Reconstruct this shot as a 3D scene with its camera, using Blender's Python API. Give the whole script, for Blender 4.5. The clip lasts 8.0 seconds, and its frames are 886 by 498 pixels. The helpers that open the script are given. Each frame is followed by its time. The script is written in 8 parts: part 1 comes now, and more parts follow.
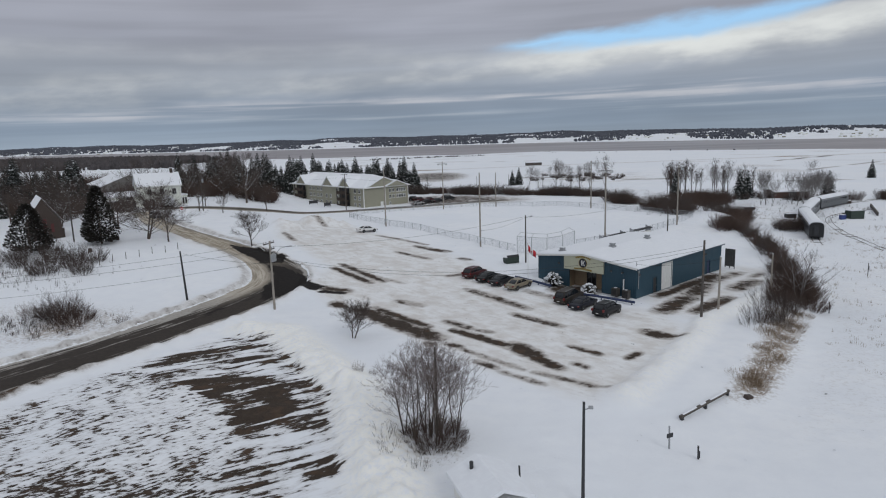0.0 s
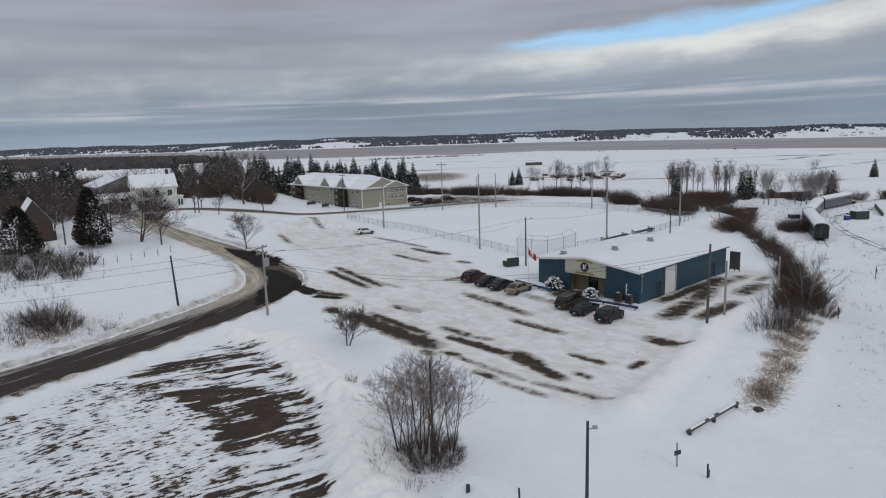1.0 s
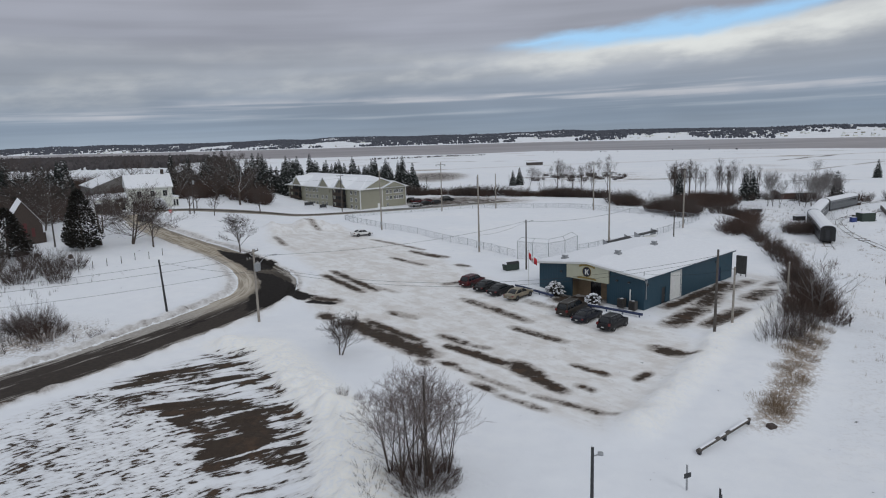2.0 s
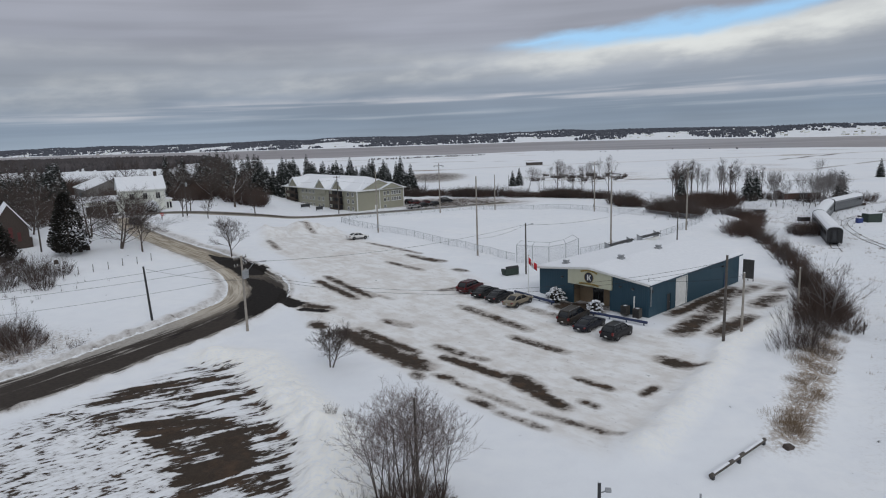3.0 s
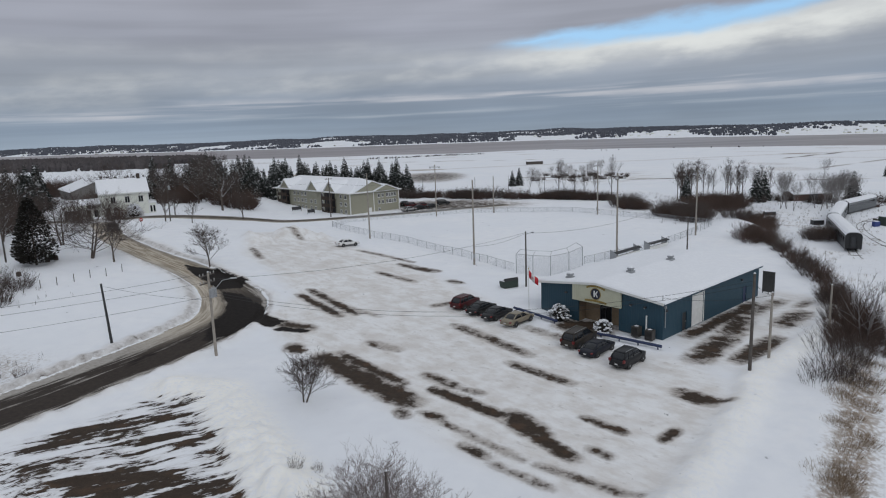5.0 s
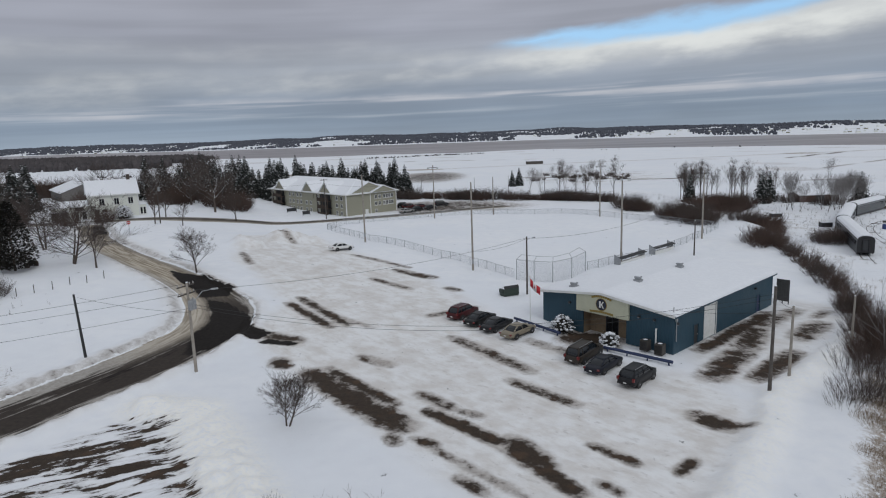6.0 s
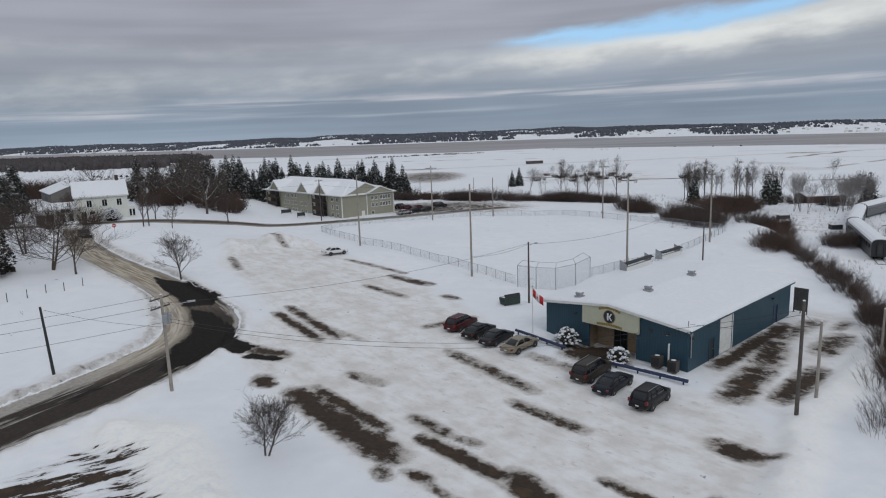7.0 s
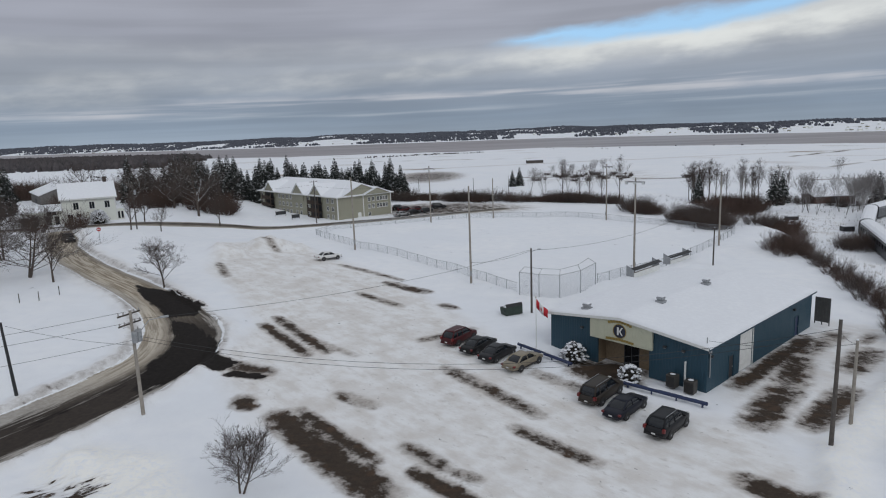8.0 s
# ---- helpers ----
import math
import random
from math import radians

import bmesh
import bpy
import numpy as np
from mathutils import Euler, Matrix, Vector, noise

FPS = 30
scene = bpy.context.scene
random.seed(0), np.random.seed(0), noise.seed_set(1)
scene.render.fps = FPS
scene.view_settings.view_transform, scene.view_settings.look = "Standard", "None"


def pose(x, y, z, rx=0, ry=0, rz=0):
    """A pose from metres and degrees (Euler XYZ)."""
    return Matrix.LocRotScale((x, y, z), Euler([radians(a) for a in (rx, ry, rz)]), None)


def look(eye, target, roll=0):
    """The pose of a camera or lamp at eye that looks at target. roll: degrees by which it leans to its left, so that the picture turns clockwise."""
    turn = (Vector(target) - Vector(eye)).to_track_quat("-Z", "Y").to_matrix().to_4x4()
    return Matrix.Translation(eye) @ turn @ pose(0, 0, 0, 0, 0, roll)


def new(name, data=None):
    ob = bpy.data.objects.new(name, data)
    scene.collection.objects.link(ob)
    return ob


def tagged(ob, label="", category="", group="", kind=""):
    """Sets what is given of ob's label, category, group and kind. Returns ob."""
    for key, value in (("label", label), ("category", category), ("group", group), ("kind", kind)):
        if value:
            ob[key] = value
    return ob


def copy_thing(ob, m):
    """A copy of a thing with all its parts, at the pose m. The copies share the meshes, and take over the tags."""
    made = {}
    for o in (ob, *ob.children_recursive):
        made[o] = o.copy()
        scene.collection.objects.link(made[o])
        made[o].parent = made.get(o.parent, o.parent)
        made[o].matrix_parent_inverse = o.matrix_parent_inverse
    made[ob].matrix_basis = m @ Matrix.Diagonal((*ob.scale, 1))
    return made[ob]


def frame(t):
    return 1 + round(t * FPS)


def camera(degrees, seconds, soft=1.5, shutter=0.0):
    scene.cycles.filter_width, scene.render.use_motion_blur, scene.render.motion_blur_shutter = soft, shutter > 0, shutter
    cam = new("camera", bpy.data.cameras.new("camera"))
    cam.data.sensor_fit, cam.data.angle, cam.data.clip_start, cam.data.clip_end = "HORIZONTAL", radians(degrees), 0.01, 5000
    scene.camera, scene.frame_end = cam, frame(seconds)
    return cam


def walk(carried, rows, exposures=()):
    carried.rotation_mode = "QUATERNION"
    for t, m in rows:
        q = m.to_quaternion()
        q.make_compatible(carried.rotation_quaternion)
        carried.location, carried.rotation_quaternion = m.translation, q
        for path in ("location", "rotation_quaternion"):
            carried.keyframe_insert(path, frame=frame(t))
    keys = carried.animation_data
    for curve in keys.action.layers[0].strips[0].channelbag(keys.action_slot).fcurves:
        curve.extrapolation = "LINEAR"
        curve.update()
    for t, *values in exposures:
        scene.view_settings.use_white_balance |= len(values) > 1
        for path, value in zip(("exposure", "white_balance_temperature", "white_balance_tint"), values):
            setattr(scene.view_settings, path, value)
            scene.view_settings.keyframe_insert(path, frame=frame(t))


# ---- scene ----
cam = camera(70.0, 8.0, soft=1.1)
PATH = [
    (0, (-0.789, -1.585, 22.956), (-0.849, 0.384, 22.607), -1.7),
    (0.5, (-0.675, -0.42, 23.032), (-0.735, 1.548, 22.683), -1.8),
    (1, (-0.5, 0.849, 23.095), (-0.561, 2.817, 22.745), -1.8),
    (1.5, (-0.336, 2.193, 23.172), (-0.398, 4.161, 22.82), -1.8),
    (1.7, (-0.268, 2.801, 23.179), (-0.331, 4.768, 22.828), -1.7),
    (3, (0.233, 7.102, 23.28), (0.17, 9.07, 22.929), -1.9),
    (3.5, (0.48, 8.979, 23.374), (0.417, 10.947, 23.022), -1.9),
    (4, (0.73, 10.986, 23.437), (0.667, 12.954, 23.084), -2.0),
    (4.5, (0.927, 13.077, 23.524), (0.863, 15.045, 23.17), -2.0),
    (6, (1.388, 19.892, 23.731), (1.325, 21.858, 23.374), -2.0),
    (6.5, (1.534, 22.358, 23.721), (1.471, 24.325, 23.364), -2.0),
    (7, (1.622, 24.914, 23.742), (1.56, 26.88, 23.383), -2.0),
    (7.5, (1.727, 27.564, 23.712), (1.665, 29.53, 23.352), -2.0),
    (8, (1.838, 30.073, 23.741), (1.776, 32.039, 23.38), -2.1),
]
walk(cam, [(t, look(eye, aim, roll)) for t, eye, aim, roll in PATH])

# ---------------------------------------------------------------- node helpers
def mat(name):
    m = bpy.data.materials.new(name)
    m.use_nodes = True
    nt = m.node_tree
    nt.nodes.clear()
    out = nt.nodes.new("ShaderNodeOutputMaterial")
    bsdf = nt.nodes.new("ShaderNodeBsdfPrincipled")
    nt.links.new(bsdf.outputs[0], out.inputs[0])
    return m, nt, bsdf


def put(nt, socket, value):
    if hasattr(value, "is_output"):
        nt.links.new(value, socket)
    elif isinstance(value, (tuple, list)) and len(value) == 3 and socket.type == "RGBA":
        socket.default_value = (*value, 1)
    else:
        socket.default_value = value


def math_node(nt, op, a, b=0.0, c=0.0, clamp=False):
    n = nt.nodes.new("ShaderNodeMath")
    n.operation, n.use_clamp = op, clamp
    for s, v in zip(n.inputs, (a, b, c)):
        put(nt, s, v)
    return n.outputs[0]


def step_node(nt, x, lo, hi):
    n = nt.nodes.new("ShaderNodeMapRange")
    n.interpolation_type = "SMOOTHSTEP"
    put(nt, n.inputs[0], x)
    n.inputs[1].default_value, n.inputs[2].default_value = lo, hi
    return n.outputs[0]


def mix_node(nt, f, a, b):
    n = nt.nodes.new("ShaderNodeMix")
    n.data_type = "RGBA"
    put(nt, n.inputs[0], f)
    put(nt, n.inputs[6], a)
    put(nt, n.inputs[7], b)
    return n.outputs[2]


def noise_node(nt, vec, scale, detail=4.0, rough=0.55):
    n = nt.nodes.new("ShaderNodeTexNoise")
    if vec is not None:
        nt.links.new(vec, n.inputs["Vector"])
    n.inputs["Scale"].default_value, n.inputs["Detail"].default_value = scale, detail
    n.inputs["Roughness"].default_value = rough
    return n.outputs[0]


def coords(nt, kind="Object"):
    return nt.nodes.new("ShaderNodeTexCoord").outputs[kind]


def world_place(nt):
    return nt.nodes.new("ShaderNodeNewGeometry").outputs["Position"]


def mapped(nt, vec, scale=(1, 1, 1), rot=(0, 0, 0)):
    n = nt.nodes.new("ShaderNodeMapping")
    nt.links.new(vec, n.inputs[0])
    n.vector_type = "TEXTURE"
    n.inputs["Rotation"].default_value, n.inputs["Scale"].default_value = rot, [1.0 / c for c in scale]
    return n.outputs[0]


def bump(nt, bsdf, height, strength=0.4, dist=0.02):
    n = nt.nodes.new("ShaderNodeBump")
    put(nt, n.inputs["Height"], height)
    n.inputs["Strength"].default_value, n.inputs["Distance"].default_value = strength, dist
    nt.links.new(n.outputs[0], bsdf.inputs["Normal"])


def attr(nt, name):
    n = nt.nodes.new("ShaderNodeAttribute")
    n.attribute_name = name
    return n.outputs["Fac"]


def up_amount(nt):
    """How far the surface faces up, 0 to 1: where snow can lie."""
    geo = nt.nodes.new("ShaderNodeNewGeometry")
    sep = nt.nodes.new("ShaderNodeSeparateXYZ")
    nt.links.new(geo.outputs["Normal"], sep.inputs[0])
    return sep.outputs[2]


def simple(name, a, b=None, scale=6.0, rough=0.7, metal=0.0, relief=0.15, dist=0.01, spread=0.25, place="Object"):
    """Two tones at two scales with a fine relief; each object is a little different."""
    b = b or tuple(c * 0.7 for c in a)
    m, nt, bsdf = mat(name)
    v = coords(nt, place)
    n1, n2 = noise_node(nt, v, scale, 6), noise_node(nt, v, scale * 9, 3)
    f = math_node(nt, "ADD", math_node(nt, "MULTIPLY", n1, 0.7), math_node(nt, "MULTIPLY", n2, 0.3))
    f = step_node(nt, f, 0.5 - spread, 0.5 + spread)
    put(nt, bsdf.inputs["Base Color"], mix_node(nt, f, b, a))
    r = math_node(nt, "MULTIPLY_ADD", n2, 0.2, rough - 0.1)
    put(nt, bsdf.inputs["Roughness"], r)
    bsdf.inputs["Metallic"].default_value = metal
    if relief:
        bump(nt, bsdf, f, relief, dist)
    return m



# ---------------------------------------------------------------- world and sun
def sky_world():
    """A stratus sky in bands, with a rift of blue; the Nishita sky shows through the rift."""
    w = bpy.data.worlds.new("overcast_sky")
    scene.world = w
    w.use_nodes = True
    nt = w.node_tree
    nt.nodes.clear()
    out = nt.nodes.new("ShaderNodeOutputWorld")
    bg = nt.nodes.new("ShaderNodeBackground")
    nt.links.new(bg.outputs[0], out.inputs[0])
    sky = nt.nodes.new("ShaderNodeTexSky")
    sky.sky_type, sky.sun_disc = "NISHITA", False
    sky.sun_elevation, sky.sun_rotation = radians(SUN_UP), radians(SUN_TURN)
    v = nt.nodes.new("ShaderNodeTexCoord").outputs["Generated"]
    sep = nt.nodes.new("ShaderNodeSeparateXYZ")
    nt.links.new(v, sep.inputs[0])
    x, y, z = sep.outputs
    flat = math_node(nt, "SQRT", math_node(nt, "ADD", math_node(nt, "MULTIPLY", x, x), math_node(nt, "MULTIPLY", y, y)))
    e = math_node(nt, "DIVIDE", z, math_node(nt, "ADD", flat, 0.0001))
    a = math_node(nt, "ARCTAN2", x, y)
    comb = nt.nodes.new("ShaderNodeCombineXYZ")
    put(nt, comb.inputs[0], a)
    put(nt, comb.inputs[1], math_node(nt, "POWER", math_node(nt, "MAXIMUM", math_node(nt, "ADD", e, 0.01), 0.0), 0.7))
    q = comb.outputs[0]
    billow = noise_node(nt, mapped(nt, q, (4.5, 12, 1), (0, 0, radians(3))), 1.0, 5, 0.5)
    lumps = noise_node(nt, mapped(nt, q, (9, 20, 1), (0, 0, radians(5))), 1.0, 6, 0.52)
    streak = noise_node(nt, mapped(nt, q, (2.2, 42, 1), (0, 0, radians(1.5))), 1.0, 4, 0.5)
    soft = noise_node(nt, mapped(nt, q, (2.0, 6, 1), (0, 0, radians(3))), 1.0, 3, 0.5)

    def band(centre, tilt, half, wobble, source):
        """A soft layer of cloud that rises to one side: 1 on its middle line, 0 outside."""
        d = math_node(nt, "SUBTRACT", e, math_node(nt, "MULTIPLY_ADD", a, tilt, centre))
        d = math_node(nt, "ADD", d, math_node(nt, "MULTIPLY", math_node(nt, "SUBTRACT", source, 0.5), wobble))
        return d, step_node(nt, math_node(nt, "ABSOLUTE", d), half, 0.0)

    ramp = nt.nodes.new("ShaderNodeValToRGB")
    nt.links.new(math_node(nt, "MULTIPLY", math_node(nt, "ADD", e, math_node(nt, "MULTIPLY", math_node(nt, "SUBTRACT", billow, 0.5), 0.03)), 2.5), ramp.inputs[0])
    stops = ((0.0, (0.300, 0.345, 0.405)), (0.06, (0.255, 0.300, 0.365)), (0.14, (0.275, 0.310, 0.370)), (0.22, (0.340, 0.360, 0.405)),
             (0.30, (0.365, 0.375, 0.415)), (0.38, (0.350, 0.350, 0.395)), (0.5, (0.385, 0.380, 0.425)), (0.75, (0.46, 0.46, 0.49)), (1.0, (0.54, 0.54, 0.57)))
    el = ramp.color_ramp.elements
    while len(el) < len(stops):
        el.new(0.5)
    for s, (p, c) in zip(el, stops):
        s.position, s.color = p, (*c, 1)
    tone = math_node(nt, "MULTIPLY_ADD", step_node(nt, streak, 0.35, 0.65), 0.09, 0.95)
    tone = math_node(nt, "MULTIPLY", tone, math_node(nt, "MULTIPLY_ADD", step_node(nt, soft, 0.3, 0.7), 0.22, 0.89))
    grey = nt.nodes.new("ShaderNodeVectorMath")
    grey.operation = "SCALE"
    nt.links.new(ramp.outputs[0], grey.inputs[0])
    nt.links.new(tone, grey.inputs["Scale"])
    cloud = grey.outputs[0]
    # lit layers: the long main one, a lower one, and thin streaks near the land
    lit = step_node(nt, lumps, 0.38, 0.66)
    glow = math_node(nt, "MULTIPLY_ADD", step_node(nt, a, -0.15, 0.35), 0.5, 0.5)
    d1, b1 = band(0.100, 0.050, 0.034, 0.060, billow)
    cloud = mix_node(nt, math_node(nt, "MULTIPLY", math_node(nt, "MULTIPLY", b1, glow), math_node(nt, "MULTIPLY_ADD", lit, 0.66, 0.24)), cloud, (0.69, 0.67, 0.65))
    d2, b2 = band(0.128, 0.0, 0.020, 0.040, billow)
    cloud = mix_node(nt, math_node(nt, "MULTIPLY", math_node(nt, "MULTIPLY", b2, step_node(nt, a, 0.05, -0.25)), math_node(nt, "MULTIPLY_ADD", lit, 0.28, 0.10)), cloud, (0.55, 0.54, 0.55))
    d3, b3 = band(0.052, 0.012, 0.016, 0.030, lumps)
    cloud = mix_node(nt, math_node(nt, "MULTIPLY", b3, math_node(nt, "MULTIPLY", step_node(nt, streak, 0.46, 0.62), 0.7)), cloud, (0.60, 0.575, 0.59))
    d4, b4 = band(0.034, 0.004, 0.008, 0.020, lumps)
    cloud = mix_node(nt, math_node(nt, "MULTIPLY", b4, math_node(nt, "MULTIPLY", step_node(nt, streak, 0.45, 0.65), 0.40)), cloud, (0.52, 0.535, 0.56))
    # the rift, and the bright cloud below its edge
    ridge = math_node(nt, "SUBTRACT", e, math_node(nt, "MULTIPLY_ADD", a, 0.066, 0.124))
    ridge = math_node(nt, "ADD", ridge, math_node(nt, "MULTIPLY", math_node(nt, "SUBTRACT", lumps, 0.5), 0.040))
    reach = math_node(nt, "MULTIPLY", step_node(nt, a, 0.0, 0.22), step_node(nt, a, 0.56, 0.42))
    under = math_node(nt, "MULTIPLY", step_node(nt, ridge, -0.060, -0.020), step_node(nt, ridge, 0.000, -0.014))
    under = math_node(nt, "MULTIPLY", under, math_node(nt, "MULTIPLY", step_node(nt, a, -0.05, 0.30), math_node(nt, "MULTIPLY_ADD", lit, 0.35, 0.62)))
    cloud = mix_node(nt, under, cloud, (0.78, 0.76, 0.72))
    inner = math_node(nt, "SUBTRACT", math_node(nt, "MULTIPLY", reach, 0.0090), math_node(nt, "ABSOLUTE", ridge))
    rift = math_node(nt, "MULTIPLY", step_node(nt, inner, -0.012, 0.008), step_node(nt, reach, 0.03, 0.5))
    blue = nt.nodes.new("ShaderNodeVectorMath")
    blue.operation = "SCALE"
    nt.links.new(sky.outputs[0], blue.inputs[0])
    blue.inputs["Scale"].default_value = 0.12
    blue_sky = mix_node(nt, 0.7, blue.outputs[0], (0.40, 0.66, 0.95))
    col = mix_node(nt, rift, cloud, blue_sky)
    cool = nt.nodes.new("ShaderNodeVectorMath")
    cool.operation = "MULTIPLY"
    nt.links.new(col, cool.inputs[0])
    cool.inputs[1].default_value = (0.94, 1.0, 1.045)
    nt.links.new(cool.outputs[0], bg.inputs[0])
    bg.inputs[1].default_value = SKY_POWER
    return w


SUN_UP, SUN_TURN, SKY_POWER = 38, 150, 0.985
M_SUN = bpy.data.lights.new("sun", "SUN")
M_SUN.energy, M_SUN.angle, M_SUN.color = 0.56, radians(25), (0.97, 0.985, 0.975)
sun = new("sun", M_SUN)
sun.matrix_basis = look((0, 0, 0), (-math.sin(radians(SUN_TURN)) * math.cos(radians(SUN_UP)), -math.cos(radians(SUN_TURN)) * math.cos(radians(SUN_UP)), -math.sin(radians(SUN_UP))))
sky_world()

SNOW = (0.84, 0.855, 0.88)


def snowy(name, a, b, scale=4.0, lo=0.35, hi=0.75, noise_scale=3.0, rough=0.85, amount=0.5):
    """Bark, needles or stone that carries snow on what faces up."""
    m, nt, bsdf = mat(name)
    v = world_place(nt)
    n = noise_node(nt, v, noise_scale, 4)
    tone = mix_node(nt, noise_node(nt, v, scale, 4), b, a)
    f = math_node(nt, "ADD", up_amount(nt), math_node(nt, "MULTIPLY", math_node(nt, "SUBTRACT", n, 0.5), amount))
    put(nt, bsdf.inputs["Base Color"], mix_node(nt, step_node(nt, f, lo, hi), tone, SNOW))
    bsdf.inputs["Roughness"].default_value = rough
    return m


def ribbed_siding(name, a, b):
    """Sheet-metal cladding: a rib every 0.3 m along the wall."""
    m, nt, bsdf = mat(name)
    v = coords(nt)
    sep = nt.nodes.new("ShaderNodeSeparateXYZ")
    nt.links.new(v, sep.inputs[0])
    run = math_node(nt, "ADD", sep.outputs[0], sep.outputs[1])
    rib = step_node(nt, math_node(nt, "ABSOLUTE", math_node(nt, "SUBTRACT", math_node(nt, "FRACT", math_node(nt, "MULTIPLY", run, 3.33)), 0.5)), 0.10, 0.18)
    n1, n2 = noise_node(nt, v, 0.7, 5), noise_node(nt, mapped(nt, v, (3, 3, 0.35)), 1.0, 4)
    tone = mix_node(nt, math_node(nt, "MULTIPLY_ADD", n1, 0.6, math_node(nt, "MULTIPLY", n2, 0.4)), b, a)
    put(nt, bsdf.inputs["Base Color"], tone)
    put(nt, bsdf.inputs["Roughness"], math_node(nt, "MULTIPLY_ADD", n2, 0.2, 0.45))
    bump(nt, bsdf, rib, 0.8, 0.03)
    return m


def lapped_siding(name, a, b, per_metre):
    """Horizontal boards that overlap, a little weathered."""
    m, nt, bsdf = mat(name)
    v = coords(nt)
    sep = nt.nodes.new("ShaderNodeSeparateXYZ")
    nt.links.new(v, sep.inputs[0])
    lap = math_node(nt, "FRACT", math_node(nt, "MULTIPLY", sep.outputs[2], per_metre))
    n1, n2 = noise_node(nt, v, 0.6, 5), noise_node(nt, mapped(nt, v, (1.2, 1.2, 9)), 1.0, 4)
    tone = mix_node(nt, math_node(nt, "MULTIPLY_ADD", n1, 0.6, math_node(nt, "MULTIPLY", n2, 0.4)), b, a)
    put(nt, bsdf.inputs["Base Color"], tone)
    bsdf.inputs["Roughness"].default_value = 0.65
    bump(nt, bsdf, lap, 0.7, 0.03)
    return m


# ---------------------------------------------------------------- materials
def snow_material():
    m, nt, bsdf = mat("snow")
    v = world_place(nt)
    n1, n2, n3 = noise_node(nt, v, 0.25, 5), noise_node(nt, v, 2.2, 6), noise_node(nt, v, 22, 3)
    col = mix_node(nt, n1, (0.80, 0.82, 0.86), (0.88, 0.885, 0.90))
    col = mix_node(nt, step_node(nt, n2, 0.35, 0.75), (0.80, 0.81, 0.84), col)
    put(nt, bsdf.inputs["Base Color"], col)
    bsdf.inputs["Roughness"].default_value = 0.75
    h = math_node(nt, "ADD", n2, math_node(nt, "MULTIPLY", n3, 0.15))
    bump(nt, bsdf, h, 0.35, 0.12)
    return m


def ground_material():
    """Snow over soil: bare strips, ploughed rows, packed and gritty snow where cars drive, wet asphalt at the mouth of the lot."""
    m, nt, bsdf = mat("winter_ground")
    v = world_place(nt)
    big, mid, fine, tiny = noise_node(nt, v, 0.05, 4), noise_node(nt, v, 0.5, 6, 0.6), noise_node(nt, v, 2.4, 6, 0.65), noise_node(nt, v, 16, 3)
    along = noise_node(nt, mapped(nt, v, (0.16, 0.9, 1), (0, 0, radians(42))), 1.0, 6, 0.62)
    across = noise_node(nt, mapped(nt, v, (0.22, 0.75, 1), (0, 0, radians(-47))), 1.0, 7, 0.66)
    snow = mix_node(nt, step_node(nt, big, 0.3, 0.7), (0.81, 0.83, 0.865), (0.87, 0.875, 0.89))
    snow = mix_node(nt, step_node(nt, mid, 0.3, 0.8), snow, (0.80, 0.815, 0.85))
    # ploughed-up banks hold cleaner, warmer, lumpy snow
    snow = mix_node(nt, math_node(nt, "MULTIPLY", attr(nt, "bank"), step_node(nt, fine, 0.3, 0.6)), snow, (0.93, 0.91, 0.86))
    # packed snow of the lot: soft grey-brown clouding, faint lanes, scattered grit
    lane = math_node(nt, "MULTIPLY_ADD", across, 0.5, math_node(nt, "MULTIPLY", mid, 0.5))
    packed_tone = mix_node(nt, step_node(nt, lane, 0.36, 0.60), (0.66, 0.625, 0.59), (0.83, 0.825, 0.82))
    cloudy = noise_node(nt, v, 0.16, 5, 0.55)
    packed_tone = mix_node(nt, math_node(nt, "MULTIPLY", step_node(nt, cloudy, 0.48, 0.68), 0.45), packed_tone, (0.58, 0.53, 0.485))
    lumps = noise_node(nt, mapped(nt, v, (0.8, 1.5, 1), (0, 0, radians(-47))), 1.0, 6, 0.62)
    packed_tone = mix_node(nt, math_node(nt, "MULTIPLY", step_node(nt, lumps, 0.58, 0.70), 0.35), packed_tone, (0.36, 0.32, 0.285))
    specks = noise_node(nt, mapped(nt, v, (1.3, 2.2, 1), (0, 0, radians(-47))), 1.0, 8, 0.72)
    packed_tone = mix_node(nt, math_node(nt, "MULTIPLY", step_node(nt, specks, 0.645, 0.70), 0.85), packed_tone, (0.11, 0.09, 0.078))
    col = mix_node(nt, math_node(nt, "MULTIPLY", attr(nt, "packed"), 0.9), snow, packed_tone)
    soil = mix_node(nt, fine, (0.018, 0.013, 0.010), (0.068, 0.048, 0.034))
    soil = mix_node(nt, math_node(nt, "MULTIPLY", step_node(nt, tiny, 0.45, 0.8), 0.6), soil, (0.10, 0.078, 0.062))
    soil = mix_node(nt, math_node(nt, "MULTIPLY", step_node(nt, mid, 0.5, 0.7), 0.35), soil, (0.13, 0.075, 0.045))
    # bare strips with ragged rims, snow left in their hollows and a rim of dirty slush
    rag = noise_node(nt, v, 1.1, 8, 0.72)
    b = math_node(nt, "ADD", attr(nt, "bare"), math_node(nt, "MULTIPLY", math_node(nt, "SUBTRACT", mid, 0.5), 0.75))
    b = math_node(nt, "ADD", b, math_node(nt, "MULTIPLY", math_node(nt, "SUBTRACT", across, 0.5), 0.8))
    b = math_node(nt, "ADD", b, math_node(nt, "MULTIPLY", math_node(nt, "SUBTRACT", rag, 0.5), 1.25))
    bare = step_node(nt, b, 0.40, 0.74)
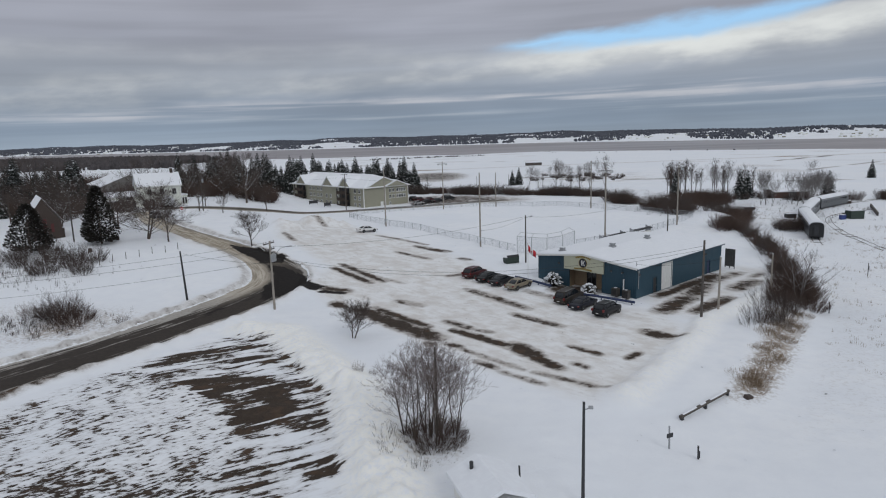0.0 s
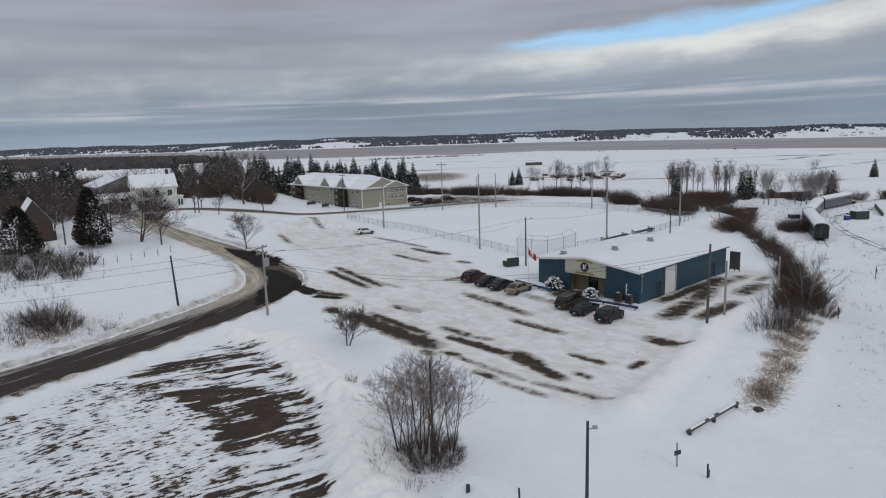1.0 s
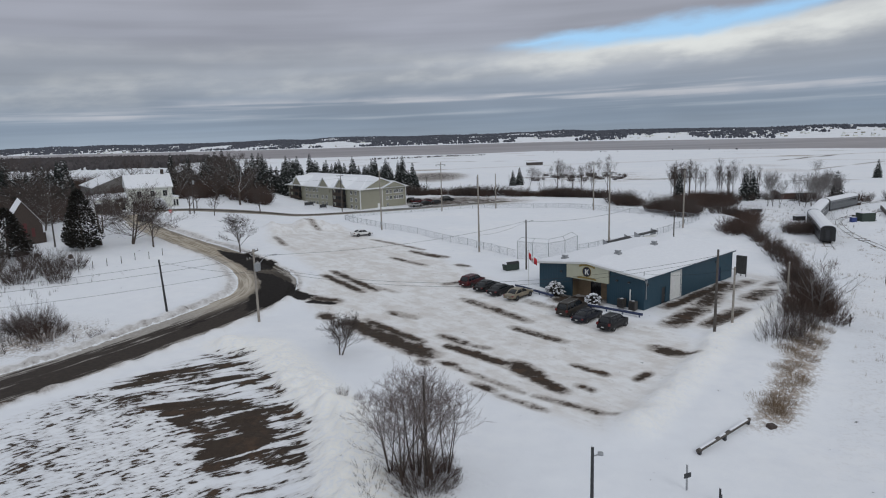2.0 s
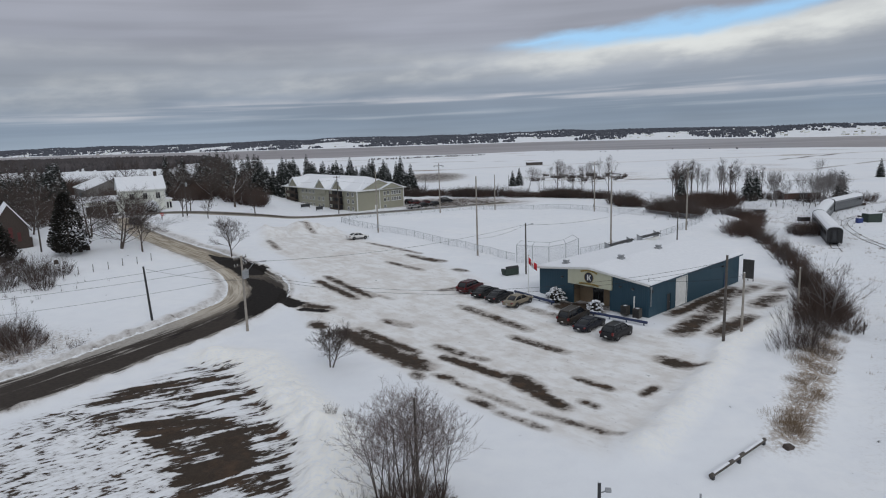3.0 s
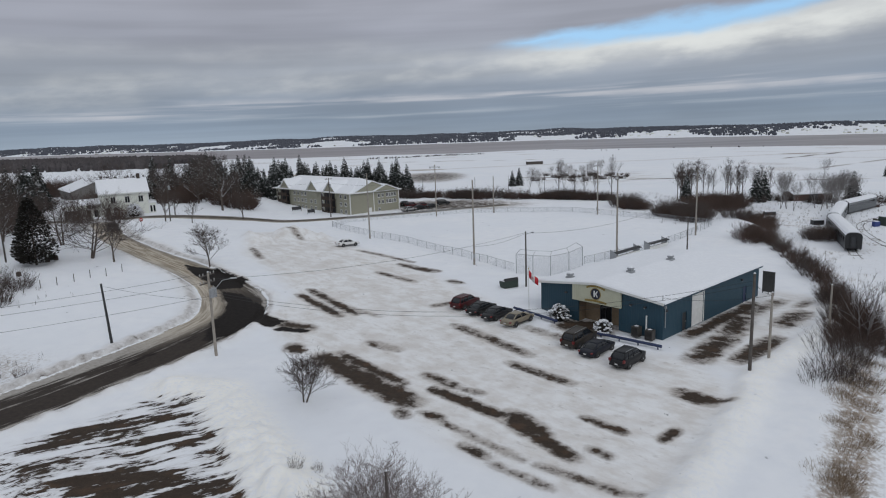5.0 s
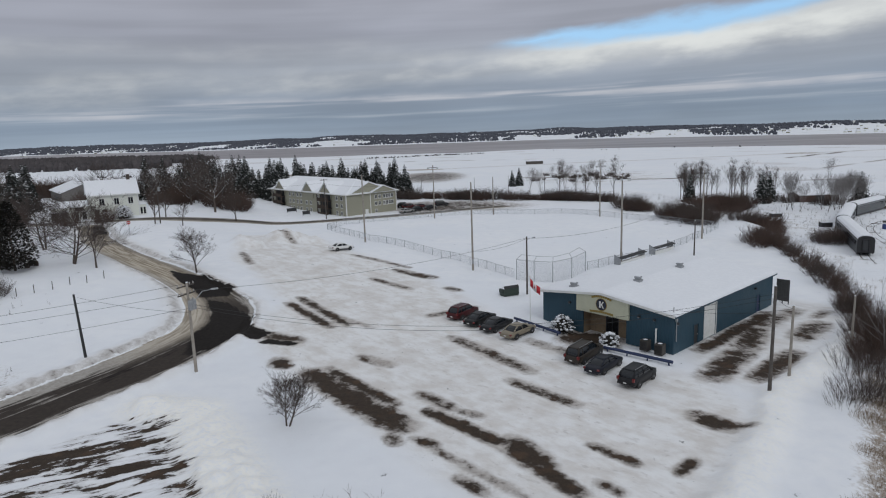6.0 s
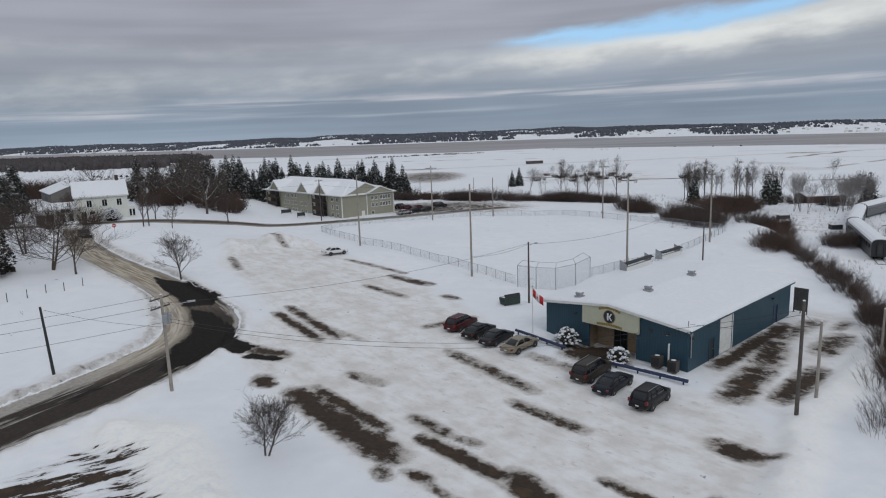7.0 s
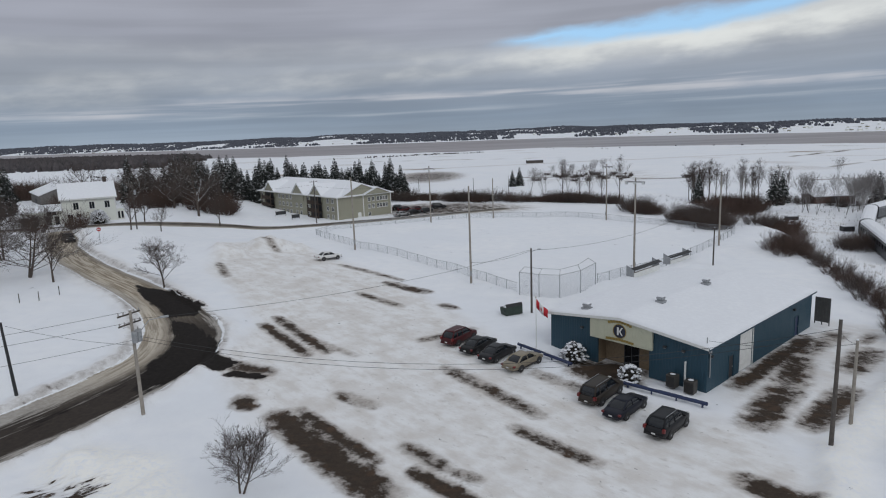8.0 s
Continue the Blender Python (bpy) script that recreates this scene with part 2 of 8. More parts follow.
    halo = math_node(nt, "MULTIPLY", step_node(nt, b, -0.05, 0.50), step_node(nt, attr(nt, "bare"), 0.03, 0.4))
    col = mix_node(nt, math_node(nt, "MULTIPLY", halo, 0.72), col, (0.30, 0.26, 0.228))
    # ploughed field: fine clods in one part, broad furrows in the other
    side = attr(nt, "furrow")
    warp = math_node(nt, "MULTIPLY", math_node(nt, "SUBTRACT", mid, 0.5), 0.25)
    clods = noise_node(nt, mapped(nt, v, (0.85, 2.9, 1), (0, 0, radians(43))), 1.0, 6, 0.66)
    crumbs = noise_node(nt, mapped(nt, v, (1.5, 2.7, 1), (0, 0, radians(14))), 1.0, 5, 0.62)
    fa = math_node(nt, "ADD", math_node(nt, "MULTIPLY", clods, 0.55), math_node(nt, "MULTIPLY", crumbs, 0.45))
    furrow = noise_node(nt, mapped(nt, v, (0.20, 1.15, 1), (0, 0, radians(27))), 1.0, 4, 0.55)
    ragged = noise_node(nt, mapped(nt, v, (1.2, 2.6, 1), (0, 0, radians(27))), 1.0, 6, 0.68)
    fb = math_node(nt, "ADD", math_node(nt, "MULTIPLY", furrow, 0.66), math_node(nt, "MULTIPLY", ragged, 0.34))
    mixf = nt.nodes.new("ShaderNodeMix")
    put(nt, mixf.inputs[0], side)
    put(nt, mixf.inputs[2], fa)
    put(nt, mixf.inputs[3], fb)
    f = math_node(nt, "ADD", mixf.outputs[0], math_node(nt, "ADD", warp, math_node(nt, "MULTIPLY", attr(nt, "field"), 0.42)))
    inside_field = step_node(nt, attr(nt, "field"), 0.02, 0.18)
    furrows = math_node(nt, "MULTIPLY", step_node(nt, f, 0.665, 0.715), inside_field)
    grime = math_node(nt, "MULTIPLY", math_node(nt, "MULTIPLY", step_node(nt, f, 0.56, 0.68), inside_field), 0.30)
    col = mix_node(nt, grime, col, (0.40, 0.36, 0.33))
    cover = math_node(nt, "MAXIMUM", bare, furrows)
    # dead grass showing through along the banks
    g = math_node(nt, "MULTIPLY", attr(nt, "grass"), step_node(nt, math_node(nt, "ADD", fine, math_node(nt, "MULTIPLY", attr(nt, "grass"), 0.25)), 0.52, 0.75))
    col = mix_node(nt, g, col, mix_node(nt, tiny, (0.15, 0.10, 0.055), (0.33, 0.225, 0.125)))
    col = mix_node(nt, cover, col, soil)
    # asphalt
    t = math_node(nt, "ADD", attr(nt, "asphalt"), math_node(nt, "MULTIPLY", math_node(nt, "SUBTRACT", mid, 0.5), 1.3))
    t = math_node(nt, "ADD", t, math_node(nt, "MULTIPLY", math_node(nt, "SUBTRACT", rag, 0.5), 1.3))
    t = math_node(nt, "ADD", t, math_node(nt, "MULTIPLY", math_node(nt, "SUBTRACT", along, 0.5), 0.7))
    slush = math_node(nt, "MULTIPLY", step_node(nt, t, 0.05, 0.45), step_node(nt, attr(nt, "asphalt"), 0.03, 0.3))
    col = mix_node(nt, math_node(nt, "MULTIPLY", slush, 0.7), col, (0.30, 0.265, 0.235))
    t = step_node(nt, t, 0.36, 0.52)
    col = mix_node(nt, t, col, mix_node(nt, fine, (0.007, 0.006, 0.006), (0.032, 0.027, 0.024)))
    put(nt, bsdf.inputs["Base Color"], col)
    put(nt, bsdf.inputs["Specular IOR Level"], math_node(nt, "MULTIPLY_ADD", t, -0.14, 0.2))
    r = math_node(nt, "MULTIPLY_ADD", t, -0.15, 0.85)
    put(nt, bsdf.inputs["Roughness"], r)
    h = math_node(nt, "SUBTRACT", math_node(nt, "MULTIPLY_ADD", fine, 0.35, math_node(nt, "MULTIPLY", tiny, 0.05)), math_node(nt, "MULTIPLY", math_node(nt, "MAXIMUM", cover, t), 0.35))
    h = math_node(nt, "ADD", h, math_node(nt, "MULTIPLY", math_node(nt, "MULTIPLY", lumps, attr(nt, "packed")), 0.5))
    bump(nt, bsdf, h, 0.55, 0.22)
    return m


def road_material():
    """Worn asphalt between packed snow: wheel tracks dark, slush pale, sand in places."""
    m, nt, bsdf = mat("winter_road")
    v = world_place(nt)
    u = attr(nt, "across")
    w = attr(nt, "along")
    sep = nt.nodes.new("ShaderNodeCombineXYZ")
    put(nt, sep.inputs[0], math_node(nt, "MULTIPLY", u, 11.0))
    put(nt, sep.inputs[1], math_node(nt, "MULTIPLY", w, 0.16))
    streak = noise_node(nt, sep.outputs[0], 1.0, 7, 0.62)
    mid, fine, tiny = noise_node(nt, v, 0.35, 5), noise_node(nt, v, 2.5, 6), noise_node(nt, v, 18, 3)
    dark = mix_node(nt, fine, (0.016, 0.012, 0.010), (0.058, 0.044, 0.034))
    slush = mix_node(nt, fine, (0.20, 0.18, 0.155), (0.52, 0.49, 0.455))
    d = math_node(nt, "ADD", attr(nt, "worn"), math_node(nt, "MULTIPLY", math_node(nt, "SUBTRACT", streak, 0.5), 1.5))
    d = math_node(nt, "ADD", d, math_node(nt, "MULTIPLY", math_node(nt, "SUBTRACT", mid, 0.5), 0.35))
    dk = step_node(nt, d, 0.36, 0.62)
    col = mix_node(nt, dk, slush, dark)
    sand = mix_node(nt, step_node(nt, streak, 0.36, 0.62), (0.24, 0.19, 0.13), (0.60, 0.53, 0.43))
    col = mix_node(nt, attr(nt, "sand"), col, sand)
    edge = math_node(nt, "ADD", attr(nt, "edge"), math_node(nt, "MULTIPLY", math_node(nt, "SUBTRACT", streak, 0.5), 1.0))
    edge = math_node(nt, "ADD", edge, math_node(nt, "MULTIPLY", math_node(nt, "SUBTRACT", fine, 0.5), 0.5))
    col = mix_node(nt, step_node(nt, edge, 0.45, 0.65), col, (0.82, 0.83, 0.85))
    tar = step_node(nt, math_node(nt, "ADD", attr(nt, "tar"), math_node(nt, "MULTIPLY", math_node(nt, "SUBTRACT", math_node(nt, "MULTIPLY_ADD", mid, 0.5, math_node(nt, "MULTIPLY", streak, 0.5)), 0.5), 2.2)), 0.36, 0.66)
    col = mix_node(nt, tar, col, mix_node(nt, fine, (0.007, 0.006, 0.006), (0.032, 0.027, 0.024)))
    put(nt, bsdf.inputs["Base Color"], col)
    put(nt, bsdf.inputs["Roughness"], math_node(nt, "MULTIPLY_ADD", dk, -0.1, 0.82))
    put(nt, bsdf.inputs["Specular IOR Level"], math_node(nt, "MULTIPLY_ADD", tar, -0.14, 0.2))
    bump(nt, bsdf, math_node(nt, "ADD", fine, math_node(nt, "MULTIPLY", tiny, 0.2)), 0.35, 0.05)
    return m


M_SNOW = snow_material()
M_GROUND = ground_material()
M_ROAD = road_material()
M_WOOD_POLE = simple("weathered_pole", (0.125, 0.108, 0.095), (0.06, 0.052, 0.046), 3, 0.85)
M_PALE_POLE = simple("pale_pole", (0.36, 0.33, 0.29), (0.24, 0.21, 0.18), 2, 0.85)
M_BARK = snowy("bark_with_snow", (0.12, 0.095, 0.078), (0.055, 0.042, 0.036), 8, 0.55, 0.95)
M_TWIG = simple("bare_twigs", (0.105, 0.080, 0.070), (0.048, 0.036, 0.031), 5, 0.9, relief=0)
M_RED_TWIG = simple("reddish_twigs", (0.115, 0.072, 0.056), (0.05, 0.034, 0.028), 3, 0.9, relief=0)
M_HAZE_TWIG = simple("fine_grey_twigs", (0.25, 0.205, 0.19), (0.13, 0.10, 0.092), 5, 0.9, relief=0)
M_FROST_TWIG = simple("frosted_twigs", (0.31, 0.295, 0.29), (0.13, 0.115, 0.108), 6, 0.9, relief=0)
M_DRY_GRASS = simple("dry_grass", (0.32, 0.235, 0.15), (0.17, 0.12, 0.08), 3, 0.9, relief=0)
M_NEEDLE = snowy("spruce_needles_with_snow", (0.017, 0.022, 0.017), (0.006, 0.008, 0.007), 3, 0.80, 1.05, 1.3, 0.85, 1.25)
M_CEDAR = snowy("cedar_needles", (0.030, 0.025, 0.017), (0.010, 0.009, 0.007), 3, 0.98, 1.2, 7.0, 0.85, 1.4)
M_BLUE = ribbed_siding("blue_metal_siding", (0.022, 0.066, 0.098), (0.018, 0.054, 0.082))
M_CREAM = simple("cream_siding", (0.56, 0.56, 0.43), (0.50, 0.50, 0.38), 1.2, 0.6, 0.0, 0.05)
M_WHITE = simple("white_paint", (0.78, 0.78, 0.76), (0.66, 0.66, 0.64), 2, 0.6, 0.0, 0.05)
M_HOUSE = lapped_siding("white_clapboard", (0.80, 0.81, 0.74), (0.70, 0.71, 0.65), 4.5)
M_TAN = simple("tan_brick", (0.28, 0.205, 0.13), (0.19, 0.14, 0.09), 5, 0.8)
M_APT = lapped_siding("olive_tan_siding", (0.34, 0.33, 0.255), (0.29, 0.28, 0.215), 3.6)
M_APT_DARK = simple("brown_balcony_wood", (0.075, 0.052, 0.038), (0.04, 0.03, 0.024), 4, 0.8)
M_CHURCH = simple("dark_brick", (0.085, 0.062, 0.052), (0.045, 0.035, 0.030), 5, 0.85)
M_REDPANE = simple("dark_red_panel", (0.13, 0.03, 0.03), (0.08, 0.02, 0.02), 5, 0.6)
M_GREY_METAL = simple("galvanised_steel", (0.42, 0.43, 0.44), (0.30, 0.31, 0.32), 6, 0.5, 0.6)
M_DARK_METAL = simple("dark_steel", (0.06, 0.062, 0.065), (0.035, 0.036, 0.04), 6, 0.55, 0.3)
M_BLACK = simple("black_plastic", (0.022, 0.022, 0.024), (0.014, 0.014, 0.015), 6, 0.6)
M_TYRE = simple("tyre_rubber", (0.02, 0.02, 0.02), (0.045, 0.043, 0.042), 6, 0.85)
M_RIM = simple("alloy_rim", (0.40, 0.40, 0.41), (0.26, 0.26, 0.27), 9, 0.4, 0.8)
M_GREEN_BIN = simple("green_skip_paint", (0.035, 0.055, 0.042), (0.022, 0.035, 0.028), 3, 0.6)
M_RAIL_BLUE = simple("dark_blue_paint", (0.028, 0.045, 0.115), (0.018, 0.028, 0.07), 3, 0.55)
M_STONE = simple("grey_granite", (0.42, 0.41, 0.39), (0.30, 0.29, 0.28), 9, 0.7)
M_RED_LAMP = simple("red_lens", (0.17, 0.012, 0.012), (0.11, 0.008, 0.008), 5, 0.3)
M_CLEAR_LAMP = simple("clear_lens", (0.72, 0.72, 0.70), (0.55, 0.55, 0.55), 5, 0.2)
M_PLATE = simple("plate_white", (0.65, 0.65, 0.63), (0.55, 0.55, 0.53), 5, 0.5)
M_FLAG_RED = simple("red_cloth", (0.55, 0.03, 0.04), (0.42, 0.02, 0.03), 4, 0.8)
M_FLAG_WHITE = simple("white_cloth", (0.80, 0.79, 0.78), (0.70, 0.69, 0.68), 4, 0.8)
M_GOLD = simple("ochre_lettering", (0.33, 0.24, 0.06), (0.26, 0.18, 0.05), 6, 0.6)
M_EMBLEM = simple("navy_emblem", (0.018, 0.022, 0.045), (0.012, 0.015, 0.03), 6, 0.5)
M_SKIRT_AND_SHADED_SIDE = simple("skirt_and_shaded_side_paint", (0.040, 0.042, 0.045), (0.022, 0.023, 0.026), 3, 0.5)
M_TRAIN_SIDE = simple("weathered_coach_side", (0.15, 0.16, 0.165), (0.09, 0.095, 0.10), 2, 0.5, 0.2)
M_WIRE = simple("cable", (0.03, 0.03, 0.032), (0.02, 0.02, 0.02), 3, 0.6, relief=0)
M_CRATE_BLUE = simple("blue_crate", (0.035, 0.06, 0.22), (0.03, 0.05, 0.17), 4, 0.6)
M_STOP = simple("red_sign", (0.42, 0.03, 0.03), (0.36, 0.02, 0.02), 4, 0.5)


def glass_material():
    m, nt, bsdf = mat("dark_glass")
    v = coords(nt)
    bsdf.inputs["Base Color"].default_value = (0.012, 0.014, 0.017, 1)
    put(nt, bsdf.inputs["Roughness"], math_node(nt, "MULTIPLY_ADD", noise_node(nt, v, 8, 3), 0.12, 0.04))
    bsdf.inputs["IOR"].default_value = 1.5
    return m


def car_paint(name, a, dirt=0.16):
    m, nt, bsdf = mat(name)
    v = coords(nt)
    sep = nt.nodes.new("ShaderNodeSeparateXYZ")
    nt.links.new(v, sep.inputs[0])
    grime = math_node(nt, "MULTIPLY", step_node(nt, math_node(nt, "ADD", noise_node(nt, v, 2.5, 5), math_node(nt, "MULTIPLY", sep.outputs[2], -0.35)), 0.0, 0.5), dirt)
    put(nt, bsdf.inputs["Base Color"], mix_node(nt, grime, a, (0.075, 0.066, 0.060)))
    put(nt, bsdf.inputs["Roughness"], math_node(nt, "MULTIPLY_ADD", grime, 0.7, 0.36))
    bsdf.inputs["Coat Weight"].default_value = 0.05
    bsdf.inputs["Specular IOR Level"].default_value = 0.22
    return m


def mesh_material():
    """Chain link seen from afar: thin wire with gaps."""
    m, nt, bsdf = mat("chain_link")
    v = coords(nt)
    bsdf.inputs["Base Color"].default_value = (0.40, 0.42, 0.44, 1)
    bsdf.inputs["Metallic"].default_value = 0.5
    bsdf.inputs["Roughness"].default_value = 0.5
    sep = nt.nodes.new("ShaderNodeSeparateXYZ")
    nt.links.new(v, sep.inputs[0])
    p = math_node(nt, "ADD", sep.outputs[0], sep.outputs[2])
    q = math_node(nt, "SUBTRACT", sep.outputs[0], sep.outputs[2])
    lines = [math_node(nt, "LESS_THAN", math_node(nt, "FRACT", math_node(nt, "MULTIPLY", s, 12.0)), 0.11) for s in (p, q)]
    put(nt, bsdf.inputs["Alpha"], math_node(nt, "MAXIMUM", lines[0], lines[1]))
    return m


def water_material():
    m, nt, bsdf = mat("cold_river_water")
    v = world_place(nt)
    n = noise_node(nt, mapped(nt, v, (0.002, 0.012, 1)), 1.0, 5)
    put(nt, bsdf.inputs["Base Color"], mix_node(nt, step_node(nt, n, 0.35, 0.65), (0.135, 0.105, 0.105), (0.27, 0.235, 0.24)))
    bsdf.inputs["Roughness"].default_value = 0.35
    bump(nt, bsdf, noise_node(nt, v, 0.4, 3), 0.3, 0.2)
    return m


M_GLASS = glass_material()
M_LINK = mesh_material()
M_WATER = water_material()


# ---------------------------------------------------------------- mesh helpers
class Build:
    """Collects vertices and faces for one mesh."""

    def __init__(self):
        self.v, self.f = [], []

    def face(self, pts):
        n = len(self.v)
        self.v.extend(tuple(p) for p in pts)
        self.f.append(tuple(range(n, n + len(pts))))
        return self

    def box(self, x0, x1, y0, y1, z0, z1, r=0.0):
        """A box; with r its edges are chamfered."""
        if r <= 0:
            n = len(self.v)
            self.v += [(x, y, z) for z in (z0, z1) for y in (y0, y1) for x in (x0, x1)]
            self.f += [tuple(n + i for i in q) for q in ((0, 2, 3, 1), (4, 5, 7, 6), (0, 1, 5, 4), (2, 6, 7, 3), (0, 4, 6, 2), (1, 3, 7, 5))]
            return self
        return self.hull([(x0, x1), (y0, y1), (z0, z1)], r)

    def hull(self, ext, r):
        bm = bmesh.new()
        bmesh.ops.create_cube(bm, size=1)
        for q in bm.verts:
            q.co = Vector([ext[i][0] if q.co[i] < 0 else ext[i][1] for i in range(3)])
        bmesh.ops.bevel(bm, geom=bm.edges[:] + bm.verts[:], offset=r, segments=2, affect="EDGES", profile=0.5)
        return self.add_bm(bm)

    def add_bm(self, bm, m=None):
        n = len(self.v)
        bm.verts.index_update()
        self.v += [tuple(m @ q.co if m else q.co) for q in bm.verts]
        self.f += [tuple(n + q.index for q in f.verts) for f in bm.faces]
        bm.free()
        return self

    def tube(self, a, b, r0, r1=None, n=6, cap=True):
        a, b = Vector(a), Vector(b)
        r1 = r0 if r1 is None else r1
        d = (b - a)
        if d.length < 1e-6:
            return self
        d.normalize()
        s = d.orthogonal().normalized()
        t = d.cross(s)
        k = len(self.v)
        for p, r in ((a, r0), (b, r1)):
            for i in range(n):
                w = 2 * math.pi * i / n
                self.v.append(tuple(p + (s * math.cos(w) + t * math.sin(w)) * r))
        for i in range(n):
            j = (i + 1) % n
            self.f.append((k + i, k + j, k + n + j, k + n + i))
        if cap:
            self.f.append(tuple(k + n + i for i in range(n)))
            self.f.append(tuple(k + n - 1 - i for i in range(n)))
        return self

    def path(self, pts, r, n=4):
        """One unbroken tube of even thickness through the places."""
        k = len(self.v)
        for i, p in enumerate(pts):
            d = (Vector(pts[min(i + 1, len(pts) - 1)]) - Vector(pts[max(i - 1, 0)])).normalized()
            s = d.cross(Vector((0, 0, 1))).normalized() if abs(d.z) < 0.98 else Vector((1, 0, 0))
            t = d.cross(s)
            self.v += [tuple(Vector(p) + (s * math.cos(2 * math.pi * j / n) + t * math.sin(2 * math.pi * j / n)) * r) for j in range(n)]
        for i in range(len(pts) - 1):
            self.f += [(k + i * n + j, k + i * n + (j + 1) % n, k + (i + 1) * n + (j + 1) % n, k + (i + 1) * n + j) for j in range(n)]
        return self

    def prism(self, outline, a, b, axis="y"):
        """An outline (pairs) pushed from a to b along an axis; the pairs are the two other axes in order."""
        def at(p, q):
            return {"x": (q, p[0], p[1]), "y": (p[0], q, p[1]), "z": (p[0], p[1], q)}[axis]
        k, n = len(self.v), len(outline)
        self.v += [at(p, a) for p in outline] + [at(p, b) for p in outline]
        self.f += [tuple(range(k, k + n)), tuple(range(k + 2 * n - 1, k + n - 1, -1))]
        self.f += [(k + i, k + n + i, k + n + (i + 1) % n, k + (i + 1) % n) for i in range(n)]
        return self

    def lathe(self, profile, c=(0, 0), n=10):
        """Rings of (radius, height) round a vertical axis at c."""
        k = len(self.v)
        for r, z in profile:
            self.v += [(c[0] + r * math.cos(2 * math.pi * i / n), c[1] + r * math.sin(2 * math.pi * i / n), z) for i in range(n)]
        for j in range(len(profile) - 1):
            for i in range(n):
                i2 = (i + 1) % n
                self.f.append((k + j * n + i, k + j * n + i2, k + (j + 1) * n + i2, k + (j + 1) * n + i))
        self.f.append(tuple(k + n - 1 - i for i in range(n)))
        self.f.append(tuple(k + (len(profile) - 1) * n + i for i in range(n)))
        return self

    def mesh(self, name, material, smooth=False):
        me = bpy.data.meshes.new(name)
        me.from_pydata(self.v, [], self.f)
        bm = bmesh.new()
        bm.from_mesh(me)
        if len(self.f) < 20000:
            bmesh.ops.recalc_face_normals(bm, faces=bm.faces)
        bm.to_mesh(me)
        bm.free()
        for m in (material if isinstance(material, (list, tuple)) else [material]):
            me.materials.append(m)
        if smooth:
            me.polygons.foreach_set("use_smooth", [True] * len(me.polygons))
        return me


def part(name, b, material, parent, label="", smooth=False, m=None):
    """One mesh of its own under a thing or under a part."""
    ob = new(name, b.mesh(name, material, smooth) if isinstance(b, Build) else b)
    ob.parent = parent
    if m is not None:
        ob.matrix_basis = m
    return tagged(ob, label)


def thing(name, m, label, category, group="", kind=""):
    ob = new(name)
    ob.matrix_basis = m
    ob.empty_display_size = 0.3
    return tagged(ob, label, category, group, kind)


def solo(name, b, material, m, label, category, group="", kind="", smooth=False):
    """A thing that is one mesh."""
    ob = new(name, b.mesh(name, material, smooth) if isinstance(b, Build) else b)
    ob.matrix_basis = m
    return tagged(ob, label, category, group, kind)

# ---------------------------------------------------------------- the lie of the land
def sst(a, b, x):
    t = np.clip((np.asarray(x, float) - a) / (b - a), 0.0, 1.0)
    return t * t * (3 - 2 * t)


def hedge_x(y):
    """Where the foot of the bank with the shrubs runs, for a given y."""
    d = np.clip(np.asarray(y, float), -45, 186) - 52.0
    return 23.5 + 0.725 * d - 0.00266 * d * np.maximum(d, 0)


def base_height(x, y):
    """The lie of the land without small relief."""
    x, y = np.asarray(x, float), np.asarray(y, float)
    z = 0.5 * sst(73, 100, y) * sst(25, 0, x)
    z = z + 4.7 * sst(5, -75, x) * sst(66, 132, y) * sst(382, 209, y) * (1 - 0.85 * sst(142, 182, y) * sst(-82, -48, x))
    z = z - (0.9 + 2.6 * sst(41, 127, y)) * sst(-3, 7, x - hedge_x(y))
    z = z - 0.8 * sst(55, 44, y) * sst(2, 14, x) * sst(7, -3, x - hedge_x(y))
    low = sst(260, 364, y + 0.1 * np.maximum(x, 0))
    return z * (1 - low) - 8.5 * low


def seg_dist(x, y, ax, ay, bx, by):
    """Distance to a stretch, and how far along it, 0 to 1."""
    dx, dy = bx - ax, by - ay
    t = np.clip(((x - ax) * dx + (y - ay) * dy) / (dx * dx + dy * dy), 0, 1)
    return np.hypot(x - ax - t * dx, y - ay - t * dy), t


def line_dist(x, y, pts):
    d = np.full(np.shape(x), 1e9)
    for (ax, ay), (bx, by) in zip(pts, pts[1:]):
        d = np.minimum(d, seg_dist(x, y, ax, ay, bx, by)[0])
    return d


def inside(x, y, pts):
    hit = np.zeros(np.shape(x), bool)
    for (ax, ay), (bx, by) in zip(pts, pts[1:] + pts[:1]):
        if ay != by:
            hit ^= ((ay > y) != (by > y)) & (x < (bx - ax) * (y - ay) / (by - ay) + ax)
    return hit


def region(x, y, pts, soft):
    """1 well inside an outline, 0 well outside."""
    d = line_dist(x, y, pts + pts[:1])
    return sst(-soft, soft, np.where(inside(x, y, pts), d, -d))


import functools


@functools.lru_cache(maxsize=None)
def wave_set(size, seed):
    r = np.random.RandomState(seed)
    out = []
    for i in range(9):
        w, p, k = r.uniform(0, 2 * math.pi), r.uniform(0, 6.3), 2 * math.pi / (size * r.uniform(0.6, 1.7))
        out.append((math.cos(w) * k, math.sin(w) * k, p))
    return out


def waves(x, y, size, seed):
    """Smooth random relief, about -1 to 1."""
    z = np.zeros(np.shape(x))
    for kx, ky, p in wave_set(size, seed):
        z += np.sin(x * kx + y * ky + p)
    return z / 4.5


